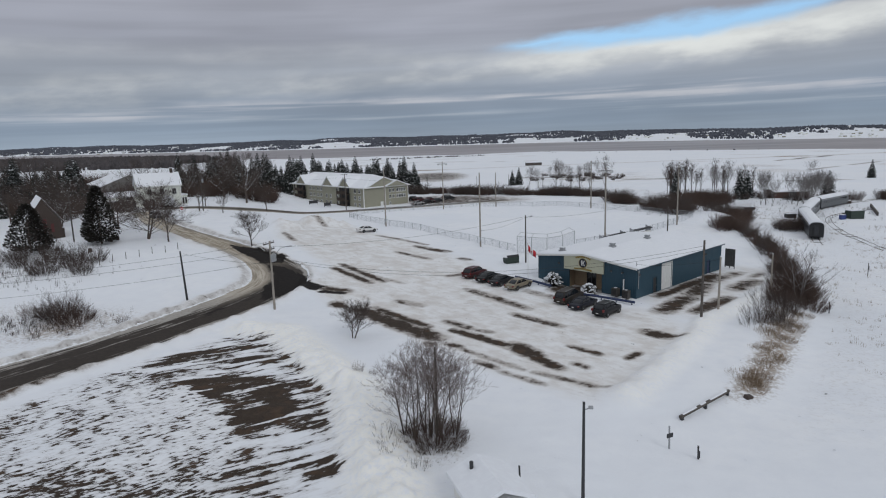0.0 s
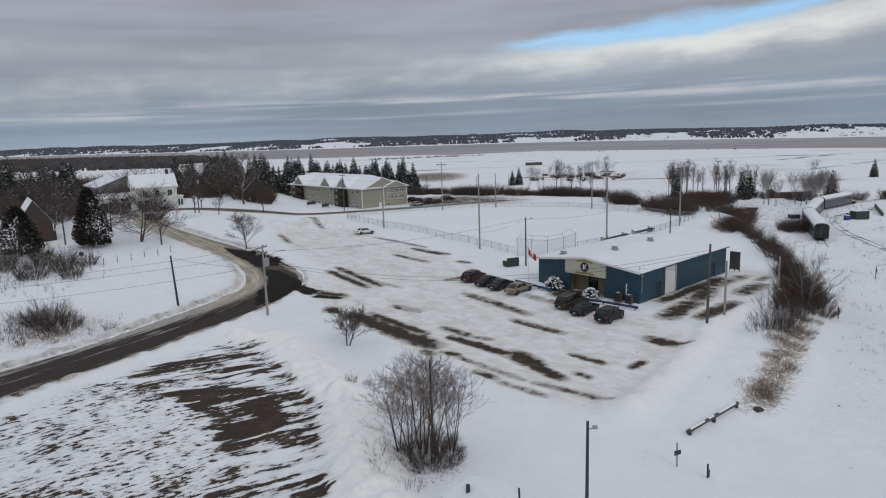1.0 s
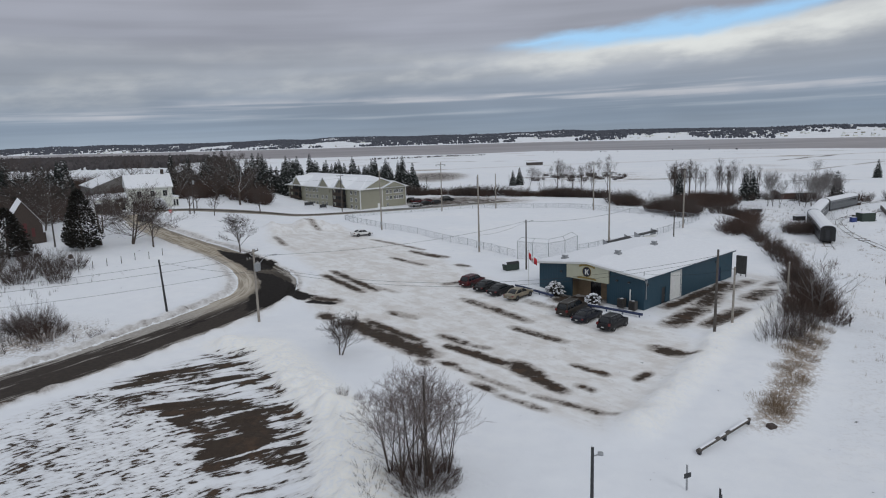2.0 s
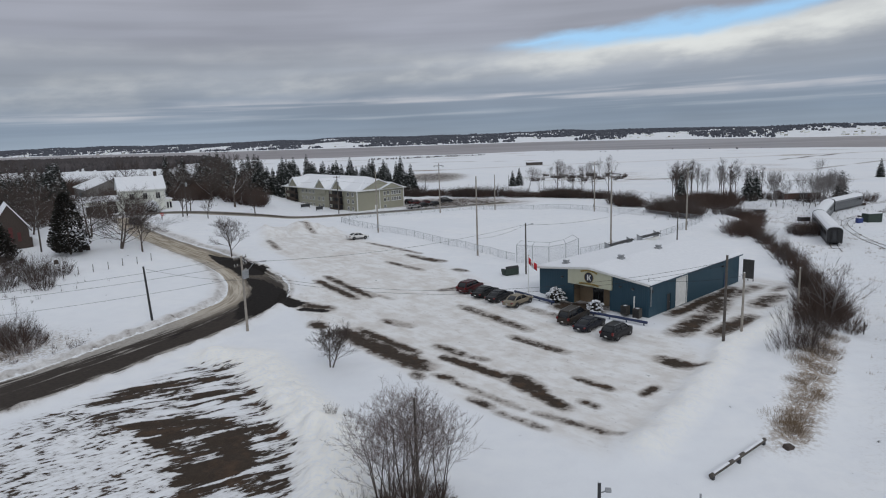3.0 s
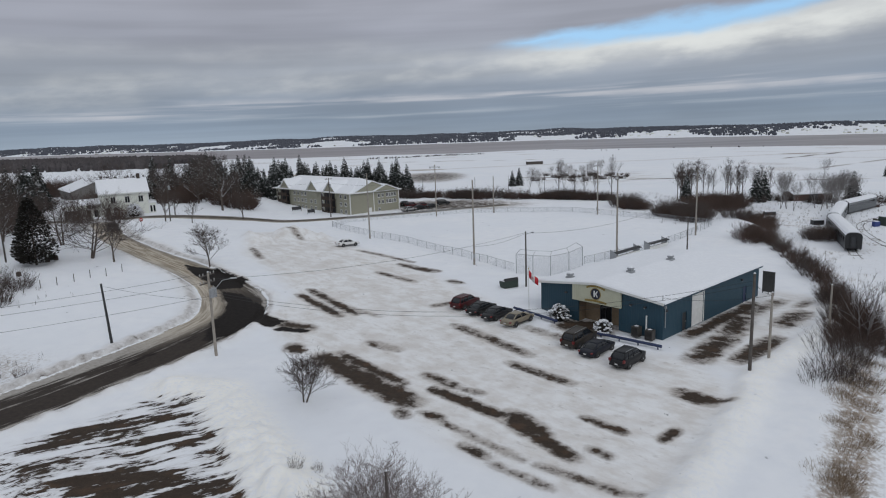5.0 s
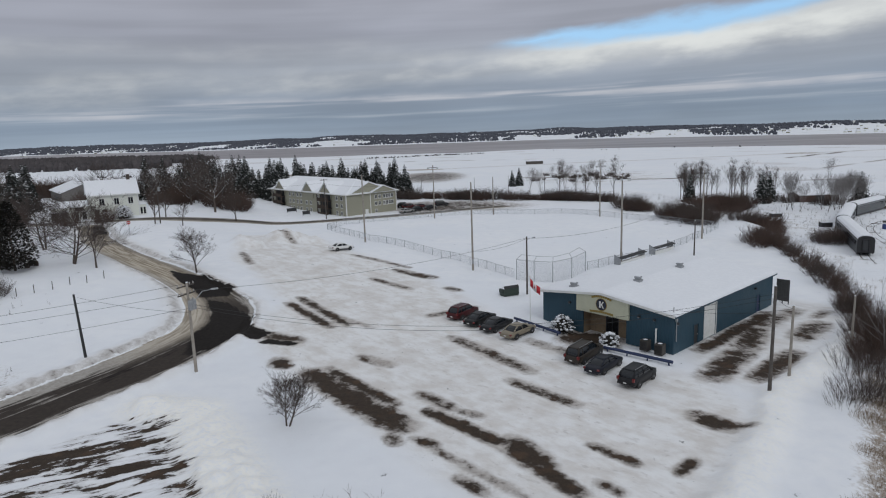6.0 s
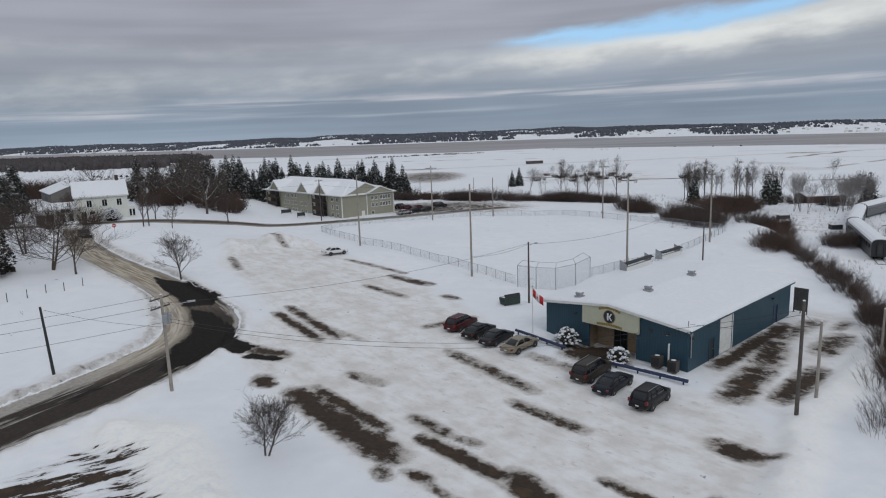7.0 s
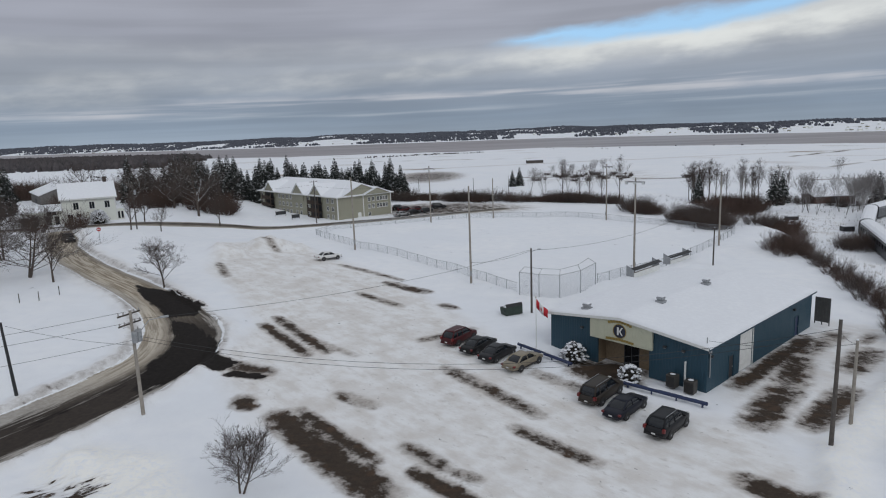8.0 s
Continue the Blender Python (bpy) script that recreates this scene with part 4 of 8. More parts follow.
def blue_hall():
    W, D, EAVE, RIDGE = 17.8, 26.4, 4.3, 5.3
    hall = thing("community_hall", pose(10.5, 95.5, 0.32, 0, 0, -46.2), "blue metal-clad community hall with a low snow-covered gable roof", "building")
    i, f = 0.35, 0.45
    def top(x):
        return EAVE + (RIDGE - EAVE) * (1 - abs(x - W / 2) / (W / 2)) - 0.05
    # front wall either side of the entrance recess
    b = Build()
    b.prism([(i, 0), (6.2, 0), (6.2, top(6.2)), (i, top(i))], f, f + 0.2)
    part("front_wall", b, M_BLUE, hall)
    b = Build()
    b.prism([(11.9, 0), (W - i, 0), (W - i, top(W - i)), (11.9, top(11.9))], f, f + 0.2)
    part("front_wall", b, M_BLUE, hall)
    b = Build().prism([(6.2, 2.95), (11.9, 2.95), (11.9, top(11.9)), (W / 2, top(W / 2)), (6.2, top(6.2))], f, f + 0.2)
    part("front_wall", b, M_BLUE, hall)
    b = Build().box(6.0, 6.2, f + 0.2, f + 1.7, 0, 2.95).box(11.9, 12.1, f + 0.2, f + 1.7, 0, 2.95)
    b.box(6.2, 8.3, f + 1.5, f + 1.7, 0, 2.95).box(10.0, 11.9, f + 1.5, f + 1.7, 0, 2.95).box(8.3, 10.0, f + 1.5, f + 1.7, 2.45, 2.95)
    part("entrance_wall", b, M_TAN, hall, "tan brick wall of the recessed entrance")
    part("entrance_ceiling", Build().box(6.2, 11.9, f + 0.2, f + 1.5, 2.96, 3.05), M_WHITE, hall)
    door = part("door", Build().box(8.32, 9.98, f + 1.56, f + 1.62, 0.02, 2.43), M_GLASS, hall, "dark glazed double entrance door")
    fr = Build()
    for x in (8.32, 9.11, 9.9):
        fr.box(x, x + 0.08, f + 1.5, f + 1.555, 0.02, 2.43)
    fr.box(8.32, 9.98, f + 1.5, f + 1.554, 2.36, 2.43).box(8.32, 9.98, f + 1.5, f + 1.553, 0.02, 0.14)
    part("door_frame", fr, M_DARK_METAL, door)
    # cream panel with its emblem and two curved rows of plain lettering bars
    px0, px1 = 5.5, 12.3
    pb = Build().prism([(px0, 2.75), (px1, 2.75), (px1, top(px1) - 0.02), (W / 2, top(W / 2) - 0.02), (px0, top(px0) - 0.02)], f - 0.32, f - 0.035)
    panel = part("sign_panel", pb, M_CREAM, hall, "cream panel over the entrance with a round emblem")
    gb = Build()
    for k in range(22):
        x = px0 + (k + 0.5) * (px1 - px0) / 22
        gb.box(x - 0.012, x + 0.012, f - 0.335, f - 0.32, 2.77, top(x) - 0.05)
    part("panel_ribs", gb, M_CREAM, panel)
    cx, cz = W / 2, 3.95
    disc = Build()
    n = 28
    disc.prism([(cx + 0.66 * math.cos(2 * math.pi * k / n), cz + 0.66 * math.sin(2 * math.pi * k / n)) for k in range(n)], f - 0.37, f - 0.335)
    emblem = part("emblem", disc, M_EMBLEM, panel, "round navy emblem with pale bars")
    ring = Build()
    for k in range(n):
        a0, a1 = 2 * math.pi * k / n, 2 * math.pi * (k + 1) / n
        ring.prism([(cx + r * math.cos(a), cz + r * math.sin(a)) for r, a in ((0.66, a0), (0.73, a0), (0.73, a1), (0.66, a1))], f - 0.372, f - 0.33)
    part("rim", ring, M_GOLD, panel)
    bars = Build()
    bars.prism([(cx - 0.26, cz - 0.38), (cx - 0.06, cz - 0.38), (cx - 0.06, cz + 0.38), (cx - 0.26, cz + 0.38)], f - 0.39, f - 0.372)
    bars.prism([(cx - 0.05, cz), (cx + 0.2, cz + 0.38), (cx + 0.36, cz + 0.38), (cx + 0.12, cz)], f - 0.39, f - 0.372)
    bars.prism([(cx - 0.05, cz), (cx + 0.12, cz), (cx + 0.36, cz - 0.38), (cx + 0.2, cz - 0.38)], f - 0.391, f - 0.373)
    part("emblem_bars", bars, M_WHITE, panel)
    for sgn, r, z0, half, nb in ((1, 3.2, cz + 0.93, 0.42, 9), (-1, 3.6, cz - 0.86, 0.44, 11)):
        for k in range(nb):
            a = half * (2 * (k + 0.5) / nb - 1)
            x = cx + r * math.sin(a)
            z = z0 - r * (1 - math.cos(a)) * (1 if sgn > 0 else 0.3)
            w = r * half / nb * 0.86
            part("lettering_bar", Build().box(x - w, x + w, f - 0.372, f - 0.335, z - 0.12, z + 0.12), M_GOLD, panel)
    # side and rear walls
    for name, x0 in (("side_wall", W - i), ("side_wall", i)):
        b = Build()
        xa, xb = (x0 - 0.2, x0) if x0 > 5 else (x0, x0 + 0.2)
        holes = ((4.8, 5.8, 2.2), (7.2, 10.0, 3.75), (21.2, 22.2, 2.2)) if x0 > 5 else ()
        y = f + 0.2
        for h0, h1, hz in holes:
            b.box(xa, xb, y, h0, 0, EAVE)
            b.box(xa, xb, h0, h1, hz, EAVE)
            y = h1
        b.box(xa, xb, y, D - f, 0, EAVE)
        part(name, b, M_BLUE, hall)
    b = Build().prism([(i, 0), (W - i, 0), (W - i, top(W - i)), (W / 2, top(W / 2)), (i, top(i))], D - f, D - f + 0.2)
    part("rear_wall", b, M_BLUE, hall)
    x = W - i
    for y0, y1, z1, mt, lb in ((4.8, 5.8, 2.2, M_DARK_METAL, "dark steel side door"), (7.2, 10.0, 3.75, M_WHITE, "white overhead door"), (21.2, 22.2, 2.2, M_RAIL_BLUE, "dark blue side door")):
        n = 6 if y1 - y0 > 2 else 1
        d = part("door", Build().box(x - 0.14, x - 0.09, y0, y1, 0, z1), mt, hall, lb)
        for k in range(n):
            part("door_panel", Build().box(x - 0.09, x - 0.05, y0 + 0.02, y1 - 0.02, z1 * k / n + 0.015, z1 * (k + 1) / n - 0.015), mt, d)
        fr = Build().box(x + 0.002, x + 0.05, y0 - 0.12, y0, 0, z1 + 0.12).box(x + 0.002, x + 0.05, y1, y1 + 0.12, 0, z1 + 0.12).box(x + 0.002, x + 0.05, y0, y1, z1, z1 + 0.12)
        part("door_frame", fr, M_BLUE if mt is not M_WHITE else M_WHITE, d)
        if n == 1:
            part("handle", Build().box(x - 0.05, x + 0.03, y1 - 0.16, y1 - 0.08, 1.0, 1.06), M_GREY_METAL, d)
    # roof: steel deck with a thick quilt of snow and a pale edge
    deck = Build().prism([(0, EAVE), (W / 2, RIDGE), (W, EAVE), (W, EAVE - 0.12), (W / 2, RIDGE - 0.12), (0, EAVE - 0.12)], 0, D)
    roof = part("roof", deck, M_WHITE, hall, "low metal roof with pale edge trim")
    nx, ny = 46, 60
    sv, sf = [], []
    r = random.Random(4)
    for q in range(ny + 1):
        for p in range(nx + 1):
            u, w = p / nx, q / ny
            edge = min(u, 1 - u) * W, min(w, 1 - w) * D
            soft = min(1, min(edge) / 0.5)
            xx, yy = u * W, w * D
            z = EAVE + (RIDGE - EAVE) * (1 - abs(xx - W / 2) / (W / 2)) + 0.02 + 0.24 * (soft ** 0.5) + 0.03 * math.sin(xx * 1.3 + yy * 0.7) * soft + 0.02 * math.sin(xx * 0.5 - yy * 1.9) * soft
            lip = 0.07 * (1 - soft)
            xx += (lip if u == 1 else -lip if u == 0 else 0) * (0.9 + 0.15 * math.sin(yy * 1.7))
            sv.append((xx, yy, z))
    sf = [(q * (nx + 1) + p, q * (nx + 1) + p + 1, (q + 1) * (nx + 1) + p + 1, (q + 1) * (nx + 1) + p) for q in range(ny) for p in range(nx)]
    sb = Build()
    sb.v, sb.f = sv, sf
    # skirt down to the deck
    k = len(sb.v)
    border = [p for p in range(nx + 1)] + [q * (nx + 1) + nx for q in range(1, ny + 1)] + [ny * (nx + 1) + p for p in range(nx - 1, -1, -1)] + [q * (nx + 1) for q in range(ny - 1, 0, -1)]
    for j in border:
        vx, vy, vz = sb.v[j]
        sb.v.append((vx, vy, vz - 0.10))
    m = len(border)
    sb.f += [(border[j], border[(j + 1) % m], k + (j + 1) % m, k + j) for j in range(m)]
    part("roof_snow", sb, M_SNOW, roof, "thick even snow on the roof", smooth=True)
    fa = Build().box(-0.04, 0, -0.04, D + 0.04, EAVE - 0.26, EAVE + 0.02).box(W, W + 0.04, -0.04, D + 0.04, EAVE - 0.26, EAVE + 0.02)
    part("eave_trim", fa, M_BLUE, roof)
    for xa, xb in ((0, W / 2), (W / 2, W)):
        za, zb = (EAVE, RIDGE) if xa == 0 else (RIDGE, EAVE)
        for ya in (-0.04, D):
            part("gable_trim", Build().prism([(xa, za - 0.24), (xb, zb - 0.24), (xb, zb + 0.03), (xa, za + 0.03)], ya, ya + 0.04), M_WHITE, roof)
    # roof vents with snow caps
    for vx, vy in ((4.1, 1.6), (9.3, 7.1), (9.3, 17.1)):
        z = EAVE + (RIDGE - EAVE) * (1 - abs(vx - W / 2) / (W / 2)) + 0.1
        vb = Build().box(vx - 0.42, vx + 0.42, vy - 0.42, vy + 0.42, -0.1, 0.34, 0.02).box(vx - 0.27, vx + 0.27, vy - 0.27, vy + 0.27, 0.34, 0.50).box(vx - 0.34, vx + 0.34, vy - 0.34, vy + 0.34, 0.50, 0.68, 0.02)
        v = part("roof_vent", vb, M_GREY_METAL, roof, m=pose(0, 0, z))
        part("snow_cap", Build().hull([(vx - 0.31, vx + 0.31), (vy - 0.31, vy + 0.31), (0.67, 0.82)], 0.07), M_SNOW, v, smooth=True)
    # wall lamps, conduit, downpipe
    for lx in (4.4, 13.5, 15.3):
        l = part("wall_lamp", Build().box(lx - 0.16, lx + 0.16, f - 0.26, f - 0.035, 3.3, 3.5, 0.03), M_DARK_METAL, hall)
        part("lens", Build().box(lx - 0.12, lx + 0.12, f - 0.22, f - 0.08, 3.28, 3.295), M_CLEAR_LAMP, l)
    for ly in (0.9, 20.4):
        l = part("wall_lamp", Build().box(x + 0.035, x + 0.3, ly - 0.16, ly + 0.16, 3.2, 3.42, 0.03), M_DARK_METAL, hall)
        part("lens", Build().box(x + 0.08, x + 0.26, ly - 0.12, ly + 0.12, 3.18, 3.195), M_CLEAR_LAMP, l)
    part("conduit", Build().tube((15.5, f - 0.1, 0.05), (15.5, f - 0.1, 2.4), 0.09, n=8).tube((15.5, f - 0.1, 2.4), (15.5, f + 0.05, 2.4), 0.09, n=8), M_WHITE, hall, "white upright vent pipe")
    part("downpipe", Build().tube((x + 0.12, 0.75, 1.4), (x + 0.12, 0.75, 3.7), 0.06, n=6).box(x + 0.035, x + 0.2, 0.6, 0.9, 3.6, 4.0), M_GREY_METAL, hall)
    part("meter_mast", Build().tube((x - 0.1, 0.5, 4.3), (x - 0.1, 0.5, 5.1), 0.05, n=6), M_GREY_METAL, hall)
    return hall


HALL = blue_hall()
HALL_M = HALL.matrix_basis.copy()


def at_hall(x, y, z=0.0, rz=0.0):
    return HALL_M @ pose(x, y, z + 0.02, 0, 0, rz)


def screen_panel():
    t = thing("screen_panel", at_hall(18.0, 28.2, 0.0, 0), "tall grey board screen standing behind the hall", "screen")
    mt = simple("grey_boards", (0.085, 0.085, 0.082), (0.055, 0.055, 0.053), 3, 0.8)
    for k in range(5):
        part("board", Build().box(-0.8 + k * 0.315, -0.8 + k * 0.315 + 0.30, -0.03, 0.03, 0.2, 3.1), mt, t)
    for px in (-0.75, 0.0, 0.75):
        part("post", Build().box(px - 0.05, px + 0.05, 0.035, 0.13, -0.3, 3.1), M_DARK_METAL, t)
    return t


screen_panel()


def air_unit(x, y, s):
    u = thing("air_conditioner", at_hall(x, y, 0.1, s), "dark brown outdoor air-conditioning unit beside the hall", "air conditioner", "units beside the hall")
    part("casing", Build().box(-0.45, 0.45, -0.42, 0.42, 0, 1.15, 0.04), simple("brown_casing", (0.075, 0.068, 0.06), (0.05, 0.045, 0.04), 5, 0.6), u)
    g = Build()
    for k in range(9):
        g.box(-0.40, 0.40, -0.455, -0.425, 0.12 + k * 0.105, 0.155 + k * 0.105)
    part("grille", g, M_BLACK, u)
    part("fan_ring", Build().lathe([(0.36, 1.15), (0.36, 1.20), (0.30, 1.20), (0.30, 1.155)], n=16), M_BLACK, u)
    part("snow_cap", Build().lathe([(0.27, 1.16), (0.22, 1.19), (0.1, 1.21), (0.03, 1.21)], n=12), M_SNOW, u, smooth=True)
    return u


air_unit(14.7, -0.35, 0)
air_unit(16.5, -0.55, 4)


def barrier(a, b, label):
    """A painted pipe rail on short posts, with snow along its top."""
    a, b = Vector((*a, 0)), Vector((*b, 0))
    d = b - a
    t = thing("parking_barrier", Matrix.Translation((a.x, a.y, gh(a.x, a.y))) @ pose(0, 0, 0, 0, 0, math.degrees(math.atan2(d.y, d.x))), label, "barrier", "barriers before the hall")
    L = d.length
    part("beam", Build().tube((0, 0, 0.42), (L, 0, 0.42 + gh(b.x, b.y) - gh(a.x, a.y)), 0.17, n=10), M_RAIL_BLUE, t)
    for k in range(4):
        x = 0.4 + k * (L - 0.8) / 3
        part("post", Build().tube((x, 0, -0.3), (x, 0, 0.35), 0.08, n=8), M_RAIL_BLUE, t)
    r = random.Random(int(L * 10))
    x = 0.2
    while x < L - 0.6:
        w = r.uniform(0.4, 1.3)
        if r.random() < 0.55:
            part("snow_patch", Build().hull([(x, min(L, x + w)), (-0.1, 0.1), (0.575, 0.60 + r.uniform(0.02, 0.06))], 0.02), M_SNOW, t)
        x += w + 0.1


barrier((7.5, 95.3), (12.2, 89.6), "dark blue pipe barrier beside the parking places")
barrier((16.2, 85.2), (21.9, 80.3), "dark blue pipe barrier beside the entrance")


def flagpole():
    x, y = 9.4, 95.0
    t = thing("flagpole", pose(x, y, gh(x, y), 0, 0, -40), "white flagpole with a red and white flag flying", "flagpole")
    part("pole", Build().tube((0, 0, -0.2), (0, 0, 5.5), 0.06, 0.035, 8), M_WHITE, t)
    part("finial", Build().lathe([(0.02, 5.5), (0.07, 5.55), (0.07, 5.6), (0.01, 5.66)], n=8), M_GOLD, t)
    def cloth(u0, u1, material, name):
        b = Build()
        n = 8
        for i in range(n + 1):
            u = u0 + (u1 - u0) * i / n
            for w in (0, 1):
                b.v.append((0.05 + 1.30 * u, 0.14 * math.sin(u * 7.5) * (0.3 + u), 5.40 - 1.05 * u - 0.10 * math.sin(u * 6) - w * 0.95))
        b.f = [(2 * i, 2 * i + 2, 2 * i + 3, 2 * i + 1) for i in range(n)]
        ob = part(name, b, material, t, smooth=True)
        md = ob.modifiers.new("thick", "SOLIDIFY")
        md.thickness = 0.01
        return ob
    cloth(0, 0.27, M_FLAG_RED, "red_band")
    cloth(0.27, 0.73, M_FLAG_WHITE, "white_band")
    cloth(0.73, 1.0, M_FLAG_RED, "red_band")
    leaf = Build()
    for sy in (-1, 1):
        pts = []
        for k in range(11):
            a = 2 * math.pi * k / 11
            r = 0.26 if k % 2 else 0.13
            u = 0.5 + r * math.cos(a) * 0.62
            pts.append((0.05 + 1.30 * u, 0.14 * math.sin(u * 7.5) * (0.3 + u) + 0.02 * sy, 5.40 - 1.05 * u - 0.10 * math.sin(u * 6) - 0.47 + r * math.sin(a)))
        leaf.face(pts)
    part("emblem", leaf, M_FLAG_RED, t)


flagpole()


def monument():
    x, y = 12.1, 95.0
    b = Build().prism([(-0.55, -0.2), (0.55, -0.2), (0.55, 1.15), (0.42, 1.42), (0.18, 1.55), (-0.18, 1.55), (-0.42, 1.42), (-0.55, 1.15)], -0.16, 0.16)
    t = thing("memorial_stone", pose(x, y, gh(x, y) - 0.02, 0, 0, -42), "rounded grey granite memorial stone before the hall", "monument")
    part("slab", b, M_STONE, t)
    part("base", Build().box(-0.75, 0.75, -0.3, 0.3, -0.2, 0.12, 0.03), M_STONE, t)
    part("snow_cap", Build().hull([(-0.4, 0.4), (-0.14, 0.14), (1.545, 1.66)], 0.05), M_SNOW, t)


monument()


def dumpster():
    x, y = 7.8, 108.2
    t = thing("dumpster", pose(x, y, gh(x, y) + 0.02, 0, 0, 28) @ Matrix.Diagonal((1.15, 1.0, 0.82, 1)), "dark green steel dumpster heaped with snow", "dumpster")
    w, d = 1.05, 0.75
    b = Build()
    b.prism([(-d, 0.0), (d * 0.7, 0.0), (d, 0.75), (d, 1.1), (-d, 1.3)], -w, -w + 0.06, "x").prism([(-d, 0.0), (d * 0.7, 0.0), (d, 0.75), (d, 1.1), (-d, 1.3)], w - 0.06, w, "x")
    b.box(-w + 0.06, w - 0.06, -d, -d + 0.06, 0, 1.3).box(-w + 0.06, w - 0.06, -d + 0.06, d * 0.65, 0, 0.06).box(-w + 0.06, w - 0.06, d - 0.06, d, 0.7, 1.1)
    part("bin", b, M_GREEN_BIN, t)
    part("lid", Build().box(-w, w, -0.02, 0.5, 0, 0.05), M_BLACK, t, m=pose(0, -d, 1.32, 62))
    part("snow_heap", Build().prism([(-d + 0.07, 0.7), (d - 0.1, 0.7), (d - 0.1, 1.05), (0.3, 1.2), (-d + 0.07, 1.22)], -w + 0.07, w - 0.07, "x"), M_SNOW, t, "snow heaped inside", smooth=False)
    for sx in (-1, 1):
        part("fork_pocket", Build().box(sx * w - 0.1 * (sx < 0), sx * w + 0.1 * (sx > 0), -0.4, 0.4, 0.55, 0.75), M_GREEN_BIN, t)


dumpster()


# ---------------------------------------------------------------- apartment house
BALUSTER = Build().box(-0.08, 0.08, -0.02, 0.02, 0, 0.86).mesh("baluster", M_APT_DARK)


def apartment_house():
    # local x runs along the long front from its near corner, y into the house
    L, D, H = 53.6, 18.3, 6.9
    a = thing("apartment_building", Matrix.Translation((-32.2, 202.6, 0.45)) @ pose(0, 0, 0, 0, 0, 133) @ Matrix.Diagonal((1, -1, 1, 1)), "three-storey olive-tan apartment building with snowy hip roof", "building")
    part("wall", Build().box(0, L, 0, 0.3, 0, H), M_APT, a)
    part("wall", Build().box(0, 0.3, 0.3, D, 0, H), M_APT, a)
    part("wall", Build().box(L - 0.3, L, 0.3, D, 0, H), M_APT, a)
    part("wall", Build().box(0.3, L - 0.3, D - 0.3, D, 0, H), M_APT, a)
    for x, y in ((-0.05, -0.05), (L - 0.15, -0.05), (-0.05, D - 0.15), (-0.05, 8.5)):
        part("corner_trim", Build().box(x, x + 0.25, y, y + 0.25, 0, H), M_WHITE, a)
    # hip roof with snow
    o, R = 0.7, 3.8
    hip = 7.5
    rb = Build()
    p = [(-o, -o, H), (L + o, -o, H), (L + o, D + o, H), (-o, D + o, H), (hip, D / 2, H + R), (L - hip, D / 2, H + R)]
    for q in ((0, 1, 5, 4), (1, 2, 5), (2, 3, 4, 5), (3, 0, 4), (3, 2, 1, 0)):
        rb.face([p[k] for k in q])
    roof = part("roof", rb, M_SNOW, a, "snow-covered hip roof")
    part("fascia", Build().box(-o - 0.02, L + o + 0.02, -o - 0.04, -o, H - 0.22, H + 0.04), M_WHITE, roof)
    part("fascia", Build().box(-o - 0.04, -o, -o, D + o, H - 0.22, H + 0.04), M_WHITE, roof)
    def front_gable(x, w, rise, name="gable", window_on=True):
        g = part(name, Build().prism([(x - w / 2, H), (x + w / 2, H), (x, H + rise)], -0.25, -0.05).box(x - w / 2, x + w / 2, -0.25, -0.02, H - 1.9, H), M_APT, a)
        s = Build()
        for sg in (-1, 1):
            s.prism([(x, H + rise + 0.05), (x + sg * (w / 2 + 0.4), H - 0.25), (x + sg * (w / 2 + 0.4), H + 0.05), (x, H + rise + 0.38)], -0.5, 6.5)
        part("gable_roof", s, M_SNOW, g)
        t = Build()
        for sg in (-1, 1):
            t.prism([(x, H + rise + 0.02), (x + sg * (w / 2 + 0.42), H - 0.3), (x + sg * (w / 2 + 0.42), H - 0.12), (x, H + rise + 0.2)], -0.55, -0.5)
        part("barge_board", t, M_WHITE, g)
    for x in (11.0, 21.5, 40.0):
        front_gable(x, 6.6, 3.0)
    # balconies in two stacks
    for x in (11.0, 40.0):
        for k in range(3):
            z = 0.25 + k * 2.2
            bal = part("balcony", Build().box(x - 3.1, x + 3.1, -1.5, -0.02, z - 0.14, z), M_APT_DARK, a, "brown wooden balcony")
            # flat black sheet on the wall stands in for the balcony's deep shade
            part("recess_shade_sheet", Build().box(x - 3.0, x + 3.0, -0.34, -0.26, z + 0.05, z + 1.98), M_BLACK, bal)
            for y in (-1.48,):
                part("rail", Build().box(x - 3.1, x + 3.1, y, y + 0.06, z + 0.85, z + 0.95), M_APT_DARK, bal)
            for q in range(31):
                part("baluster", BALUSTER, None, bal, m=pose(x - 3.05 + q * 6.1 / 30, -1.45, z))
            for sx in (-3.0, 0.0, 3.0):
                part("post", Build().box(x + sx - 0.08, x + sx + 0.08, -1.5, -1.34, z, z + 2.06), M_APT_DARK, bal)
    for k in range(3):
        z = 0.75 + k * 2.2
        for x in (2.4, 5.0, 15.8, 20.2, 22.8, 26.4, 28.6, 31.2, 33.6, 45.6, 48.4, 51.2):
            window(a, x, z, 0.95, 1.05)
    # windows of the short front, built along x and turned into place
    side = part("end_front", Build().box(0.01, D - 0.01, -0.012, -0.004, 0.01, 0.02), M_APT, a, m=Matrix(((0, 1, 0, 0), (1, 0, 0, 0), (0, 0, 1, 0), (0, 0, 0, 1))))
    for k in (1, 2):
        z = 0.9 + k * 2.0
        for y in (10.6, 12.0, 13.7, 14.7, 15.7, 16.7):
            window(side, y, z, 0.7, 1.05)
    window(side, 10.6, 0.7, 0.7, 0.9)
    part("end_door", Build().box(-0.06, -0.02, 6.6, 7.7, 0.05, 2.0), M_WHITE, a, "white entrance door")
